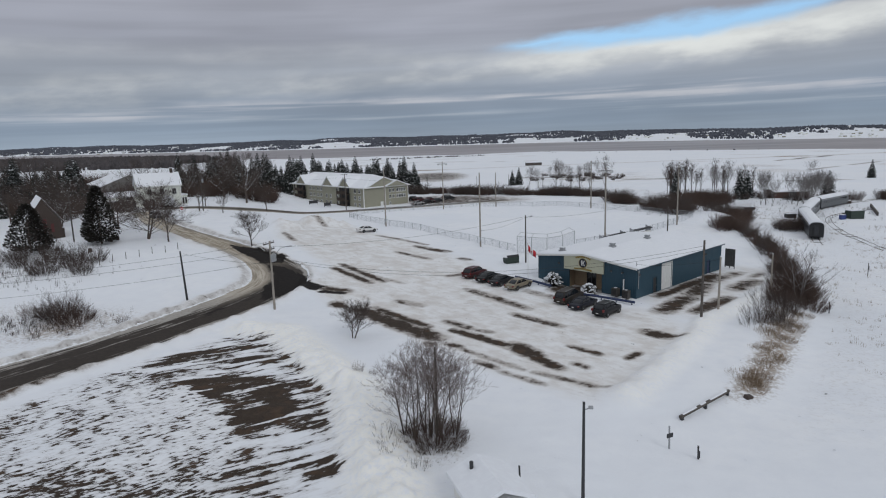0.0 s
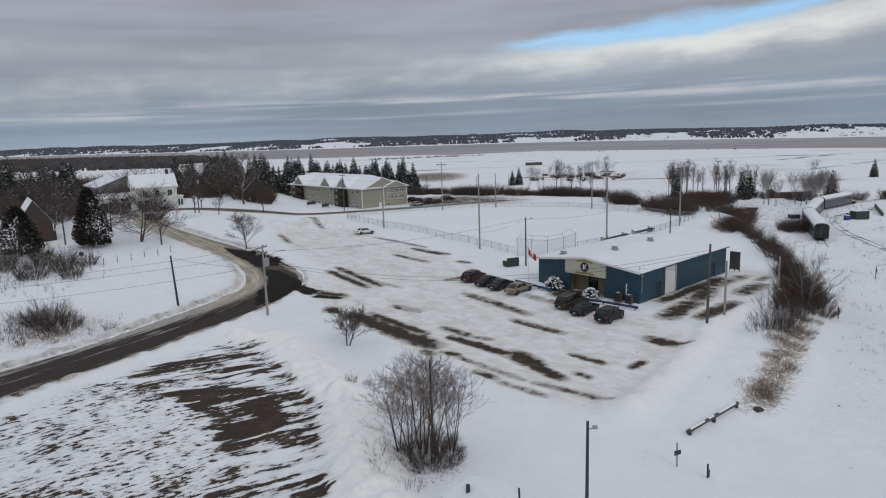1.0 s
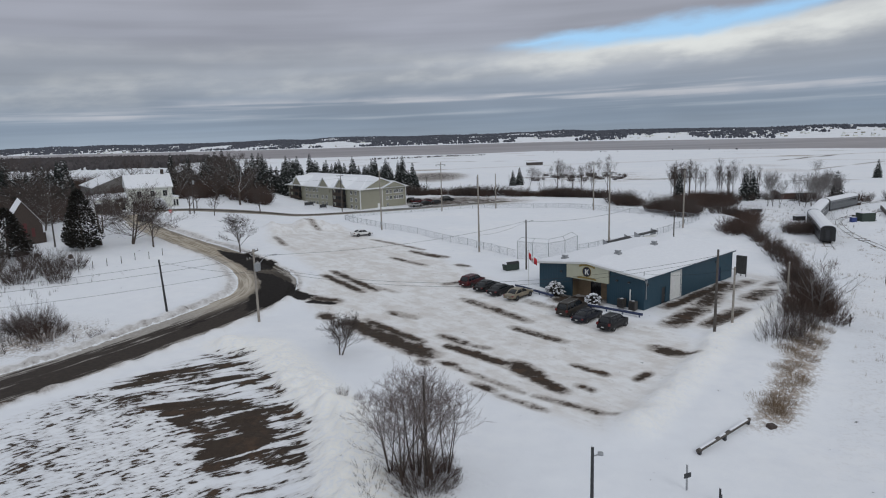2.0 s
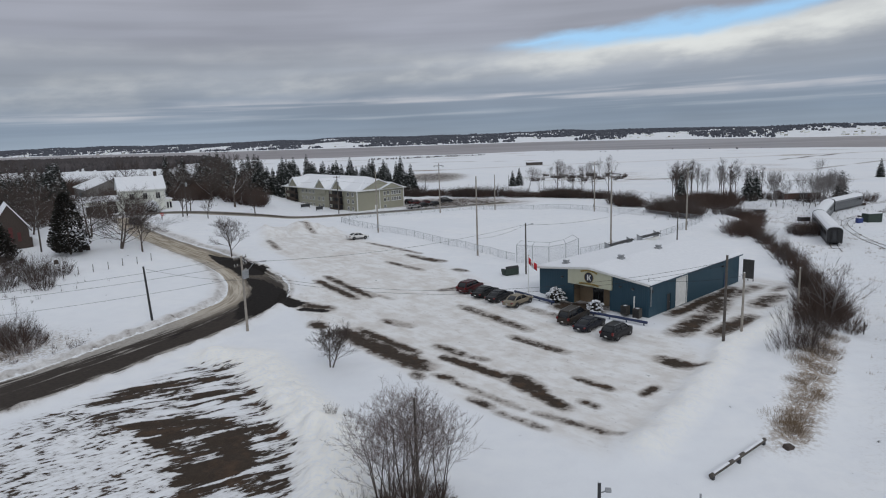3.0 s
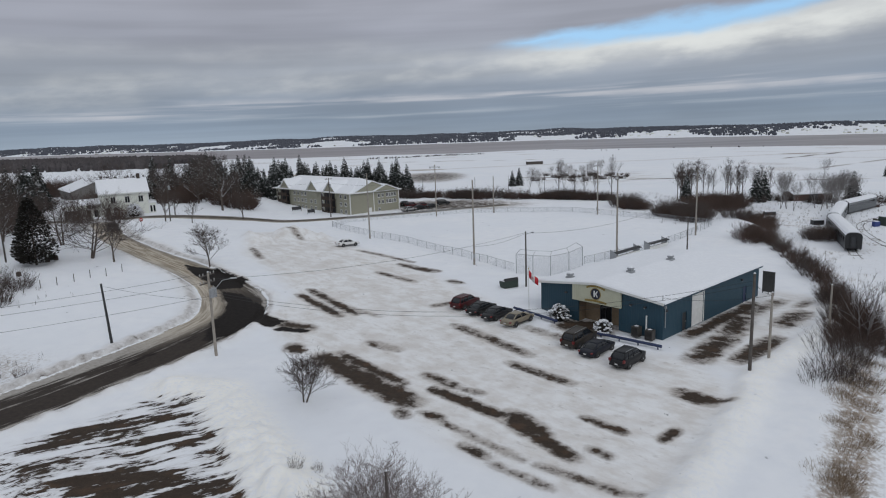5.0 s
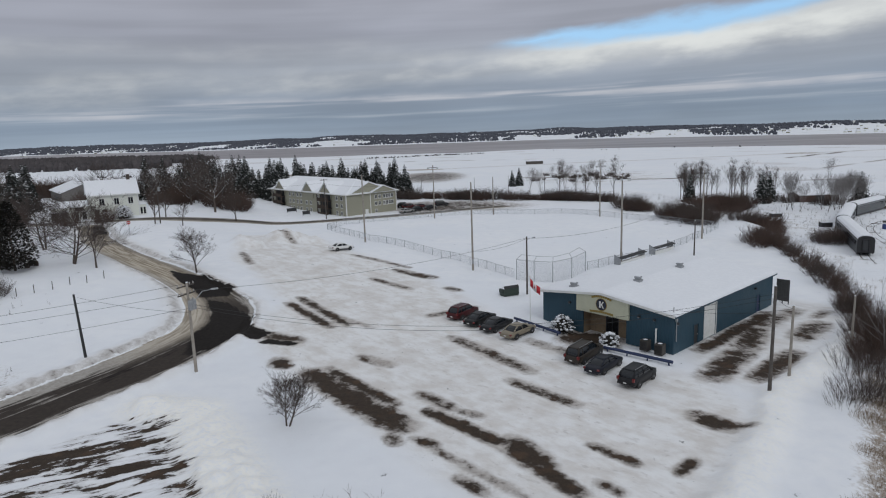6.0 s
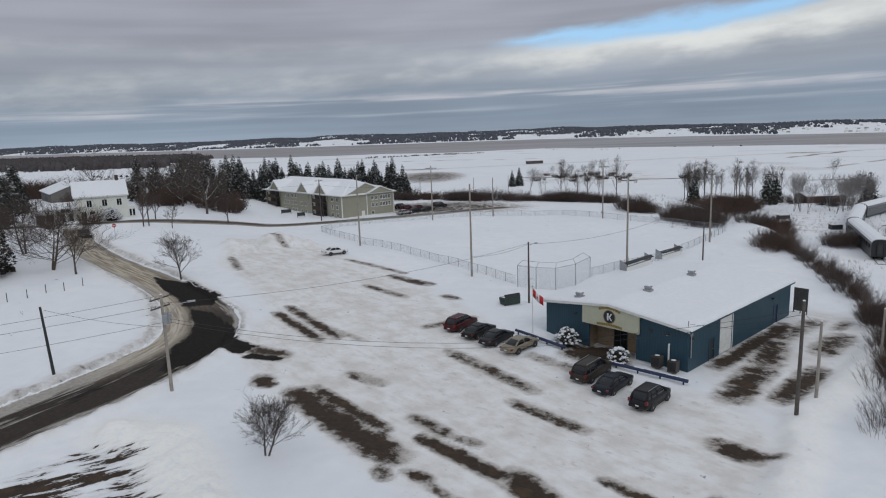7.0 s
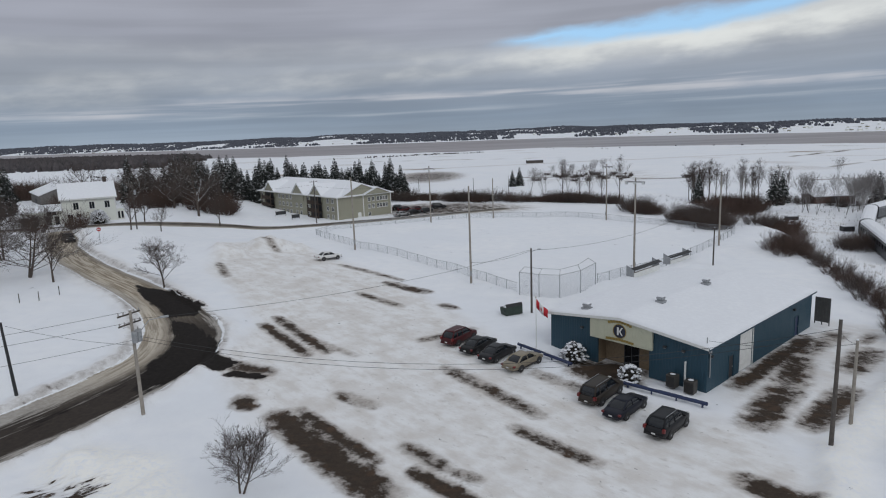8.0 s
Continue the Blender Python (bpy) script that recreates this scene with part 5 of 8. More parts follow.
    g = part("gable", Build().prism([(1.5, H), (D - 2.5, H), (8.0, H + 3.0)], -0.3, -0.05, "x"), M_APT, a, "wide end gable")
    s = Build()
    for sg, yy in ((-1, 1.0), (1, D - 2.0)):
        s.prism([(8.0, H + 3.05), (yy, H - 0.1), (yy, H + 0.2), (8.0, H + 3.35)], -0.6, 9.0, "x")
    part("gable_roof", s, M_SNOW, g)
    s2 = Build().prism([(8.6, H + 0.05), (17.2, H + 0.05), (12.9, H + 1.7)], -1.0, 2.0, "x")
    g2 = part("porch_gable", s2, M_APT, a)
    s = Build()
    for yy in (8.2, 17.6):
        s.prism([(12.9, H + 1.75), (yy, H - 0.05), (yy, H + 0.22), (12.9, H + 2.02)], -1.2, 3.0, "x")
    part("gable_roof", s, M_SNOW, g2)
    return a


apartment_house()


# ---------------------------------------------------------------- white farmhouse, its wing and the barn behind
def farmhouse():
    W, D, H = 11.6, 8.2, 6.0
    h = thing("farmhouse", pose(-93.3, 177.7, 5.25, 0, 0, 33), "two-storey white clapboard farmhouse with snowy gable roof", "house")
    part("wall", Build().box(0, W, 0, 0.25, -0.4, H), M_HOUSE, h)
    part("wall", Build().box(0, W, D - 0.25, D, -0.4, H), M_HOUSE, h)
    for x in (0, W - 0.25):
        part("gable_wall", Build().prism([(0.25, -0.4), (D - 0.25, -0.4), (D - 0.25, H), (D / 2, H + 3.4), (0.25, H)], x, x + 0.25, "x"), M_HOUSE, h)
    part("roof", Build().prism([(-0.5, H - 0.1), (D / 2, H + 3.45), (D + 0.5, H - 0.1), (D + 0.5, H + 0.15), (D / 2, H + 3.75), (-0.5, H + 0.15)], -0.4, W + 0.4, "x"), M_SNOW, h, "snow-covered gable roof")
    part("eave_board", Build().box(-0.42, W + 0.42, -0.56, -0.5, H - 0.22, H + 0.12), M_WHITE, h)
    for cx in (-0.05, W - 0.2):
        part("corner_board", Build().box(cx, cx + 0.25, -0.07, -0.03, -0.2, H), M_WHITE, h)
    ch = part("chimney", Build().box(9.6, 10.4, D / 2 - 0.3, D / 2 + 0.4, H + 3.2, H + 4.9), M_CHURCH, h, "dark brick chimney")
    part("cap", Build().box(9.5, 10.5, D / 2 - 0.4, D / 2 + 0.5, H + 4.9, H + 5.05), M_SNOW, ch)
    for x in (3.0, 6.4, 9.7):
        window(h, x, 3.5, 1.05, 1.6)
    for x in (1.6, 3.4):
        window(h, x, 0.6, 1.05, 1.8)
    d = part("door", Build().box(7.0, 8.2, -0.06, -0.03, 0, 2.3), M_DARK_METAL, h, "dark front door")
    part("door_frame", Build().box(6.75, 7.0, -0.1, -0.03, 0, 2.5).box(8.2, 8.45, -0.1, -0.03, 0, 2.5).box(6.75, 8.45, -0.12, -0.03, 2.5, 2.75), M_WHITE, d)
    bay = part("bay", Build().box(W + 0.01, W + 1.7, 0.6, 4.2, -0.4, 2.9), M_HOUSE, h, "small white bay at the gable end")
    part("bay_roof", Build().box(W, W + 1.9, 0.4, 4.4, 2.9, 3.15, 0.05), M_SNOW, bay)
    for x in (W + 0.5, W + 1.25):
        window(bay, x, 0.5, 0.5, 1.7, y=0.6, bars=0)
    # low wing
    part("wing_wall", Build().box(-8.4, -0.01, 0.8, 6.5, -0.4, 3.5), M_HOUSE, h)
    part("wing_roof", Build().prism([(0.3, 3.4), (3.7, 4.6), (7.0, 3.4), (7.0, 3.65), (3.7, 4.9), (0.3, 3.65)], -8.8, -0.02, "x"), M_SNOW, h)
    for x in (-1.2, -2.9):
        window(h, x, 0.1, 0.9, 2.1, y=0.8, bars=0)
    window(h, -2.2, 2.5, 1.9, 0.9, y=0.8, bars=1)
    pr = part("porch", Build().box(-8.6, -4.6, -1.4, 0.75, 2.5, 2.7), M_SNOW, h, "dark open porch with a snowy roof")
    for x in (-8.5, -6.6, -4.8):
        part("post", Build().box(x - 0.09, x + 0.09, -1.35, -1.17, -0.4, 2.5), M_WHITE, pr)
    # black sheet before the white wall paints in the shade under the porch
    part("porch_shade_sheet", Build().box(-8.5, -4.7, 0.70, 0.79, 0.0, 2.4), M_BLACK, pr)
    part("bench", Build().box(1.0, 5.2, -1.6, -1.2, 0.45, 0.55).box(1.2, 1.35, -1.5, -1.3, -0.3, 0.45).box(4.8, 4.95, -1.5, -1.3, -0.3, 0.45), M_DARK_METAL, h)
    return h


farmhouse()


def barn(x, y, z, rz, W, D, H, R, wall, label):
    t = thing("barn", pose(x, y, z, 0, 0, rz), label, "barn")
    part("wall", Build().box(0, W, 0, D, -1, H), wall, t)
    for x0, x1 in ((W - 0.3, W - 0.02), (0.02, 0.3)):
        part("gable_wall", Build().prism([(0, H), (D, H), (D / 2, H + R)], x0, x1, "x"), wall, t)
    part("roof", Build().prism([(-0.5, H - 0.15), (D / 2, H + R + 0.05), (D + 0.5, H - 0.15), (D + 0.5, H + 0.1), (D / 2, H + R + 0.3), (-0.5, H + 0.1)], -0.4, W + 0.4, "x"), M_SNOW, t)
    part("door", Build().box(W * 0.4, W * 0.62, -0.06, -0.01, 0, 2.6), M_DARK_METAL, t)
    return t


barn(-152.6, 253.5, 4.0, -50, 26, 20, 4.2, 3.8, simple("grey_barn_boards", (0.20, 0.19, 0.18), (0.13, 0.12, 0.115), 3, 0.85), "grey boarded barn with a broad snowy roof")
barn(-137.6, 253.0, 4.0, -50, 20, 13, 3.4, 2.6, simple("brown_barn_boards", (0.14, 0.10, 0.085), (0.09, 0.065, 0.055), 3, 0.85), "long brown barn under a snowy roof")


def church():
    W, D, H, R = 5.7, 12.0, 4.6, 4.3
    # local x along the gable wall, y away along the ridge
    t = thing("church", pose(-85.7, 119.2, 4.1, 0, 0, 38), "small dark brick church with a steep snowy roof", "church")
    part("gable_wall", Build().prism([(0, -1), (W, -1), (W, H), (W / 2, H + R), (0, H)], 0, 0.35), M_CHURCH, t)
    part("rear_wall", Build().prism([(0, -1), (W, -1), (W, H), (W / 2, H + R), (0, H)], D - 0.35, D), M_CHURCH, t)
    part("side_wall", Build().box(0, 0.35, 0.35, D - 0.35, -1, H), M_CHURCH, t)
    part("side_wall", Build().box(W - 0.35, W, 0.35, D - 0.35, -1, H), M_CHURCH, t)
    rf = part("roof", Build().prism([(-0.5, H - 0.5), (W / 2, H + R + 0.05), (W + 0.5, H - 0.5), (W + 0.5, H - 0.15), (W / 2, H + R + 0.4), (-0.5, H - 0.15)], 0.2, D + 0.3), M_SNOW, t, "steep roof under snow")
    part("barge_board", Build().prism([(-0.5, H - 0.55), (W / 2, H + R), (W + 0.5, H - 0.55), (W + 0.5, H - 0.25), (W / 2, H + R + 0.32), (-0.5, H - 0.25)], 0.05, 0.19), M_CHURCH, rf)
    for x, w, h in ((W / 2 - 1.25, 0.55, 1.7), (W / 2, 0.65, 2.7), (W / 2 + 1.25, 0.55, 1.7)):
        f = Build().box(x - w / 2 - 0.1, x - w / 2, -0.08, -0.002, 2.4, 2.4 + h).box(x + w / 2, x + w / 2 + 0.1, -0.08, -0.002, 2.4, 2.4 + h).box(x - w / 2 - 0.1, x + w / 2 + 0.1, -0.08, -0.002, 2.4 + h, 2.5 + h)
        wn = part("window", f, M_CHURCH, t)
        part("pane", Build().box(x - w / 2, x + w / 2, -0.04, -0.004, 2.4, 2.4 + h), M_REDPANE, wn)
    part("buttress", Build().box(-0.4, -0.01, 0.1, 0.8, -1, 3.0).box(W + 0.01, W + 0.4, 0.1, 0.8, -1, 3.0), M_CHURCH, t)
    return t


church()

# ---------------------------------------------------------------- vehicles
def vehicle(kind, paint, m, label, group="cars before the hall"):
    """A car, x forward: shaped body, glasshouse, roof, lamps and wheels."""
    L, W, H, belt, hood, ws, rf, rr, rb = {
        "sedan": (4.85, 1.84, 1.45, 0.98, 0.86, 1.05, 0.35, -0.95, -1.75),
        "hatch": (4.45, 1.80, 1.50, 1.00, 0.92, 1.10, 0.42, -1.45, -2.05),
        "suv": (4.75, 1.90, 1.72, 1.10, 1.02, 1.15, 0.50, -1.75, -2.22),
        "van": (4.95, 1.95, 1.82, 1.12, 1.04, 1.30, 0.60, -1.95, -2.36)}[kind]
    car = thing("car", m, label, "car", group)
    h = W / 2
    tail = belt - 0.02 if kind == "sedan" else belt
    rows = [(-L / 2, 0.46, tail - 0.22, 0.80), (-L / 2 + 0.06, 0.34, tail - 0.10, 0.90), (-L / 2 + 0.35, 0.26, tail - 0.01, 0.97), (-L * 0.25, 0.24, belt, 1.0), (0, 0.22, belt, 1.0),
            (L * 0.18, 0.24, belt - 0.01, 1.0), (ws + 0.1, 0.24, belt - 0.03, 0.99), (L / 2 - 0.55, 0.26, hood, 0.95), (L / 2 - 0.18, 0.30, hood - 0.12, 0.88), (L / 2, 0.38, hood - 0.30, 0.74)]
    b = Build()
    ring = 10
    for x, z0, z1, k in rows:
        w = h * k
        mid = z0 + (z1 - z0) * 0.55
        half = [(w * 0.82, z0), (w * 0.97, z0 + 0.10), (w, mid), (w * 0.965, z1 - 0.06), (w * 0.86, z1)]
        b.v += [(x, y, z) for y, z in half] + [(x, -y, z) for y, z in reversed(half)]
    for j in range(len(rows) - 1):
        for i in range(ring):
            i2 = (i + 1) % ring
            b.f.append((j * ring + i, j * ring + i2, (j + 1) * ring + i2, (j + 1) * ring + i))
    b.f += [tuple(range(ring)), tuple((len(rows) - 1) * ring + ring - 1 - i for i in range(ring))]
    body = part("body", b, paint, car, smooth=True)
    md = body.modifiers.new("round", "SUBSURF")
    md.levels = md.render_levels = 1
    # glasshouse: waisted rings that lean in towards the roof
    g = Build()
    t = H - 0.06
    lo, hi = 0.87 * h, 0.68 * h
    for f_, z in ((0.0, belt - 0.08), (0.5, belt + 0.52 * (t - belt)), (1.0, t)):
        wx, rx_ = ws + (rf - ws) * f_ + 0.10 * math.sin(math.pi * f_), rb + (rr - rb) * f_ - 0.08 * math.sin(math.pi * f_)
        wy = lo + (hi - lo) * f_ + 0.03 * math.sin(math.pi * f_)
        g.v += [(wx, wy * 0.62, z), (wx - 0.16, wy, z), (rx_ + 0.2, wy * 0.97, z), (rx_, wy * 0.66, z), (rx_, -wy * 0.66, z), (rx_ + 0.2, -wy * 0.97, z), (wx - 0.16, -wy, z), (wx, -wy * 0.62, z)]
    for j in (0, 1):
        g.f += [(j * 8 + i, j * 8 + (i + 1) % 8, (j + 1) * 8 + (i + 1) % 8, (j + 1) * 8 + i) for i in range(8)]
    g.f += [tuple(range(16, 24)), tuple(range(7, -1, -1))]
    glass = part("glasshouse", g, M_GLASS, car, "dark glass all round", smooth=True)
    gm = glass.modifiers.new("round", "BEVEL")
    gm.width, gm.segments, gm.limit_method, gm.angle_limit = 0.07, 2, "ANGLE", radians(20)
    r = Build()
    for ox, oy, z in ((0.05, 0.03, t - 0.03), (0.03, 0.02, t + 0.02), (-0.16, -0.12, H - 0.012), (-0.5, -0.35, H)):
        wx, rx_, wy = rf + ox, rr - ox * 0.8, hi + oy
        r.v += [(wx, wy * 0.62, z), (wx - 0.16, wy, z), (rx_ + 0.2, wy * 0.97, z), (rx_, wy * 0.66, z), (rx_, -wy * 0.66, z), (rx_ + 0.2, -wy * 0.97, z), (wx - 0.16, -wy, z), (wx, -wy * 0.62, z)]
    for j in range(3):
        r.f += [(j * 8 + i, j * 8 + (i + 1) % 8, (j + 1) * 8 + (i + 1) % 8, (j + 1) * 8 + i) for i in range(8)]
    r.f += [tuple(range(24, 32)), tuple(range(7, -1, -1))]
    roof = part("roof", r, paint, car, smooth=True)
    for s in (1, -1):
        part("pillar", Build().path([(ws - 0.10, s * (lo * 0.97), belt - 0.04), ((ws + rf) / 2 - 0.02, s * ((lo + hi) / 2 + 0.015), (belt + t) / 2), (rf - 0.10, s * hi, t)], 0.05, 5), paint, car)
        part("pillar", Build().path([(rb + 0.10, s * (lo * 0.90), belt - 0.04), ((rb + rr) / 2 + 0.04, s * ((lo + hi) / 2 * 0.93), (belt + t) / 2), (rr + 0.10, s * hi * 0.9, t)], 0.085, 5), paint, car)
        xm = (ws + rb) / 2 + 0.1
        part("pillar", Build().path([(xm, s * lo, belt - 0.04), (xm - 0.01, s * ((lo + hi) / 2 + 0.028), (belt + t) / 2), (xm - 0.02, s * hi, t)], 0.035, 5), paint, car)
        if kind in ("suv", "van"):
            part("pillar", Build().path([(rb + 0.8, s * lo * 0.985, belt - 0.04), ((rb + rr) / 2 + 0.65, s * ((lo + hi) / 2 * 0.985 + 0.025), (belt + t) / 2), (rr + 0.5, s * hi * 0.98, t)], 0.05, 5), paint, car)
    if kind in ("suv", "van"):
        for s in (1, -1):
            part("roof_rail", Build().tube((rf - 0.1, s * 0.62 * h, H + 0.04), (rr + 0.2, s * 0.60 * h, H + 0.04), 0.022, n=5).tube((rf - 0.12, s * 0.62 * h, H - 0.03), (rf - 0.12, s * 0.62 * h, H + 0.04), 0.02, n=5).tube((rr + 0.2, s * 0.6 * h, H - 0.03), (rr + 0.2, s * 0.6 * h, H + 0.04), 0.02, n=5), M_GREY_METAL, roof)
    part("front_bumper", Build().hull([(L / 2 - 0.16, L / 2 + 0.05), (-0.70 * h, 0.70 * h), (0.30, 0.52)], 0.05), M_BLACK, car)
    part("rear_bumper", Build().hull([(-L / 2 - 0.06, -L / 2 + 0.14), (-0.84 * h, 0.84 * h), (0.38, 0.60)], 0.05), paint, car)
    part("grille", Build().box(L / 2 - 0.06, L / 2 + 0.015, -0.45 * h, 0.45 * h, 0.53, hood - 0.28), M_BLACK, car)
    part("number_plate", Build().box(-L / 2 - 0.075, -L / 2 - 0.062, -0.16, 0.16, 0.66 - 0.12, 0.66), M_PLATE, car)
    for s in (1, -1):
        part("headlight", Build().hull([(L / 2 - 0.24, L / 2 - 0.05), (min(s * 0.48 * h, s * 0.80 * h), max(s * 0.48 * h, s * 0.80 * h)), (hood - 0.28, hood - 0.13)], 0.03), M_CLEAR_LAMP, car)
        part("tail_light", Build().hull([(-L / 2 - 0.03, -L / 2 + 0.22), (min(s * 0.70 * h, s * 0.93 * h), max(s * 0.70 * h, s * 0.93 * h)), (belt - 0.30, belt - (0.14 if kind == "sedan" else 0.0))], 0.025), M_RED_LAMP, car)
        part("mirror", Build().hull([(ws - 0.30, ws - 0.12), (min(s * 0.93 * h, s * 1.12 * h), max(s * 0.93 * h, s * 1.12 * h)), (belt, belt + 0.15)], 0.03), paint, car)
        part("side_trim", Build().box(-L * 0.24, L * 0.22, min(s * 0.985 * h, s * 1.008 * h), max(s * 0.985 * h, s * 1.008 * h), 0.30, 0.40), M_BLACK, car)
        for x in (L * 0.295, -L * 0.285):
            R = 0.36 if kind in ("suv", "van") else 0.33
            arch = Build().prism([(x + (R + 0.07) * math.cos(a), 0.34 + (R + 0.07) * math.sin(a)) for a in [math.pi * k / 10 for k in range(11)]] + [(x - R - 0.07, 0.2), (x + R + 0.07, 0.2)], s * 0.75 * h, s * 1.006 * h)
            part("wheel_arch", arch, M_BLACK, car)
            wl = new("wheel")
            wl.parent = car
            wl.matrix_basis = Matrix.Translation((x, s * (h - 0.105), R - 0.02)) @ pose(0, 0, 0, 90 * s)
            ty = Build().lathe([(R * 0.62, -0.11), (R * 0.93, -0.115), (R, -0.085), (R, 0.085), (R * 0.93, 0.115), (R * 0.62, 0.11)], n=18)
            part("tyre", ty, M_TYRE, wl)
            part("rim", Build().lathe([(R * 0.63, -0.06), (R * 0.63, -0.10), (R * 0.52, -0.085), (R * 0.2, -0.115), (0.03, -0.12)], n=14), M_RIM, wl)
    return car


P_RED, P_BLACK, P_DARK = car_paint("dark_red_paint", (0.060, 0.008, 0.010)), car_paint("black_paint", (0.006, 0.006, 0.007)), car_paint("charcoal_paint", (0.013, 0.0135, 0.016))
P_BEIGE, P_BROWN, P_WHITE = car_paint("beige_paint", (0.25, 0.215, 0.16), 0.25), car_paint("brown_grey_paint", (0.034, 0.027, 0.022), 0.4), car_paint("white_car_paint", (0.72, 0.72, 0.71), 0.1)
P_NAVY, P_SILVER, P_MAROON = car_paint("navy_paint", (0.009, 0.011, 0.020)), car_paint("silver_paint", (0.36, 0.36, 0.36), 0.2), car_paint("maroon_paint", (0.075, 0.012, 0.014))


def set_car(kind, paint, x, y, rz, label, group="cars before the hall"):
    e = 1.3
    c, s = math.cos(radians(rz)), math.sin(radians(rz))
    pitch = math.degrees(math.atan2(gh(x + e * c, y + e * s) - gh(x - e * c, y - e * s), 2 * e))
    return vehicle(kind, paint, pose(x, y, gh(x, y) + 0.0, 0, -pitch, rz), label, group)


set_car("suv", P_RED, 1.2, 98.2, 52, "dark red hatchback parked in slush before the hall")
set_car("sedan", P_BLACK, 3.3, 95.5, 51, "black sedan with dirty flanks parked in a row")
set_car("sedan", P_DARK, 5.2, 93, 50, "charcoal sedan parked in a row before the hall")
set_car("sedan", P_BEIGE, 7.55, 90.4, 46, "beige sedan parked at the end of the row")
set_car("van", P_BROWN, 13.75, 83.1, 46, "dirty brown-grey wagon parked near the entrance")
set_car("sedan", P_NAVY, 15.15, 80.3, 46, "dark navy sedan parked near the entrance")
set_car("suv", P_DARK, 17.5, 76.9, 47, "charcoal sport utility car parked alone in the snow")
set_car("sedan", P_WHITE, -22.5, 141.9, 40, "white sedan standing at the edge of the lot", "cars on the lot")
set_car("suv", P_BLACK, -76.1, 151.8, -48, "black car driving down the sanded road", "cars on the road")
for kind, paint, x, y, rz, label in (("sedan", P_SILVER, -15.3, 210.4, 40, "silver car beside the apartment building"), ("sedan", P_BLACK, -12.2, 213.8, 45, "black car beside the apartment building"),
                                     ("suv", P_MAROON, -15.3, 219.5, 60, "maroon car beside the apartment building"), ("suv", P_BLACK, -17.7, 224.1, 70, "black car beside the apartment building"),
                                     ("sedan", P_MAROON, -11.6, 221.1, 30, "maroon sedan on the muddy yard"), ("suv", P_DARK, -5.2, 225.3, 15, "dark car on the muddy yard"), ("sedan", P_DARK, -8.6, 216, 45, "dark sedan on the muddy yard")):
    set_car(kind, paint, x, y, rz, label, "cars at the apartment building")


# ---------------------------------------------------------------- poles and lines
def utility_pole(x, y, h, label, r=0.15, material=None, lean=(0, 0), arms=0, lamp=None, drum=0, turn=0, group="utility poles", cap=True, arm_turn=0):
    t = thing("utility_pole", pose(x, y, gh(x, y), lean[0], lean[1], turn), label, "utility pole", group)
    part("pole", Build().tube((0, 0, -0.5), (0, 0, h), r, r * 0.68, 9), material or M_WOOD_POLE, t)
    for k in range(arms):
        z = h - 0.35 - k * 0.85
        arm = part("crossarm", Build().box(-1.15, 1.15, r * 0.8, r * 0.8 + 0.1, z - 0.06, z + 0.06), M_WOOD_POLE, t, m=pose(0, 0, 0, 0, 0, arm_turn))
        for xx in (-1.05, -0.55, 0.55, 1.05):
            part("insulator", Build().lathe([(0.03, z + 0.06), (0.06, z + 0.1), (0.06, z + 0.17), (0.04, z + 0.2), (0.07, z + 0.22), (0.03, z + 0.3)], (xx, r * 0.8 + 0.05), 8), M_STONE, arm)
    for k in range(drum):
        a = 0.9 * k - 0.5
        c = (0.48 * math.cos(a), -0.48 * math.sin(a) - 0.05)
        d = part("transformer", Build().lathe([(0.20, h - 2.75), (0.25, h - 2.7), (0.25, h - 1.85), (0.22, h - 1.78)], c, 12), M_GREY_METAL, t, "grey drum transformer")
        part("bushing", Build().lathe([(0.04, h - 1.78), (0.06, h - 1.7), (0.03, h - 1.55)], c, 6), M_STONE, d)
    if lamp:
        ln, z, up = lamp
        a = part("lamp_arm", Build().tube((0, 0, z - up), (ln * 0.6, 0, z - 0.08), 0.035, n=6).tube((ln * 0.6, 0, z - 0.08), (ln, 0, z), 0.035, n=6), M_GREY_METAL, t)
        part("lamp_head", Build().hull([(ln - 0.08, ln + 0.12 + 0.25 * min(ln, 2)), (-0.13, 0.13), (z - 0.06, z + 0.1)], 0.04), M_GREY_METAL, a, "grey street-lamp head")
    if cap:
        part("snow_cap", Build().lathe([(r * 0.66, h), (r * 0.6, h + 0.06), (0.02, h + 0.1)], n=9), M_SNOW, t, smooth=True)
    return t


utility_pole(-39.6, 83.9, 7.0, "weathered wooden pole standing in the snowfield", 0.16, M_DARK_METAL, lean=(1.5, -2.0), cap=False)
utility_pole(-26.4, 81, 9.4, "wooden utility pole with crossarms, transformers and street lamp", 0.17, M_PALE_POLE, arms=2, lamp=(2.3, 8.4, 1.6), drum=3, turn=28, arm_turn=42)
utility_pole(27.9, 73.0, 9.4, "tall weathered wooden pole at the yard's edge", 0.17, M_WOOD_POLE)
utility_pole(31.2, 76.2, 6.7, "shorter pale wooden pole with a meter box", 0.15, M_PALE_POLE)
utility_pole(41.0, 83.2, 5.4, "pale wooden pole among the shrubs", 0.13, M_PALE_POLE)
utility_pole(10.5, 109.2, 8.5, "dark wooden pole with a short lamp arm beside the backstop", 0.15, M_WOOD_POLE, lamp=(0.9, 8.3, 0.3), turn=0)
utility_pole(-37.5, 199.2, 11.5, "wooden pole with a transformer before the apartment building", 0.16, M_WOOD_POLE, arms=1, drum=1, turn=40)
utility_pole(43.7, 135.0, 6.4, "plain wooden pole behind the players' shelter", 0.14, M_WOOD_POLE)
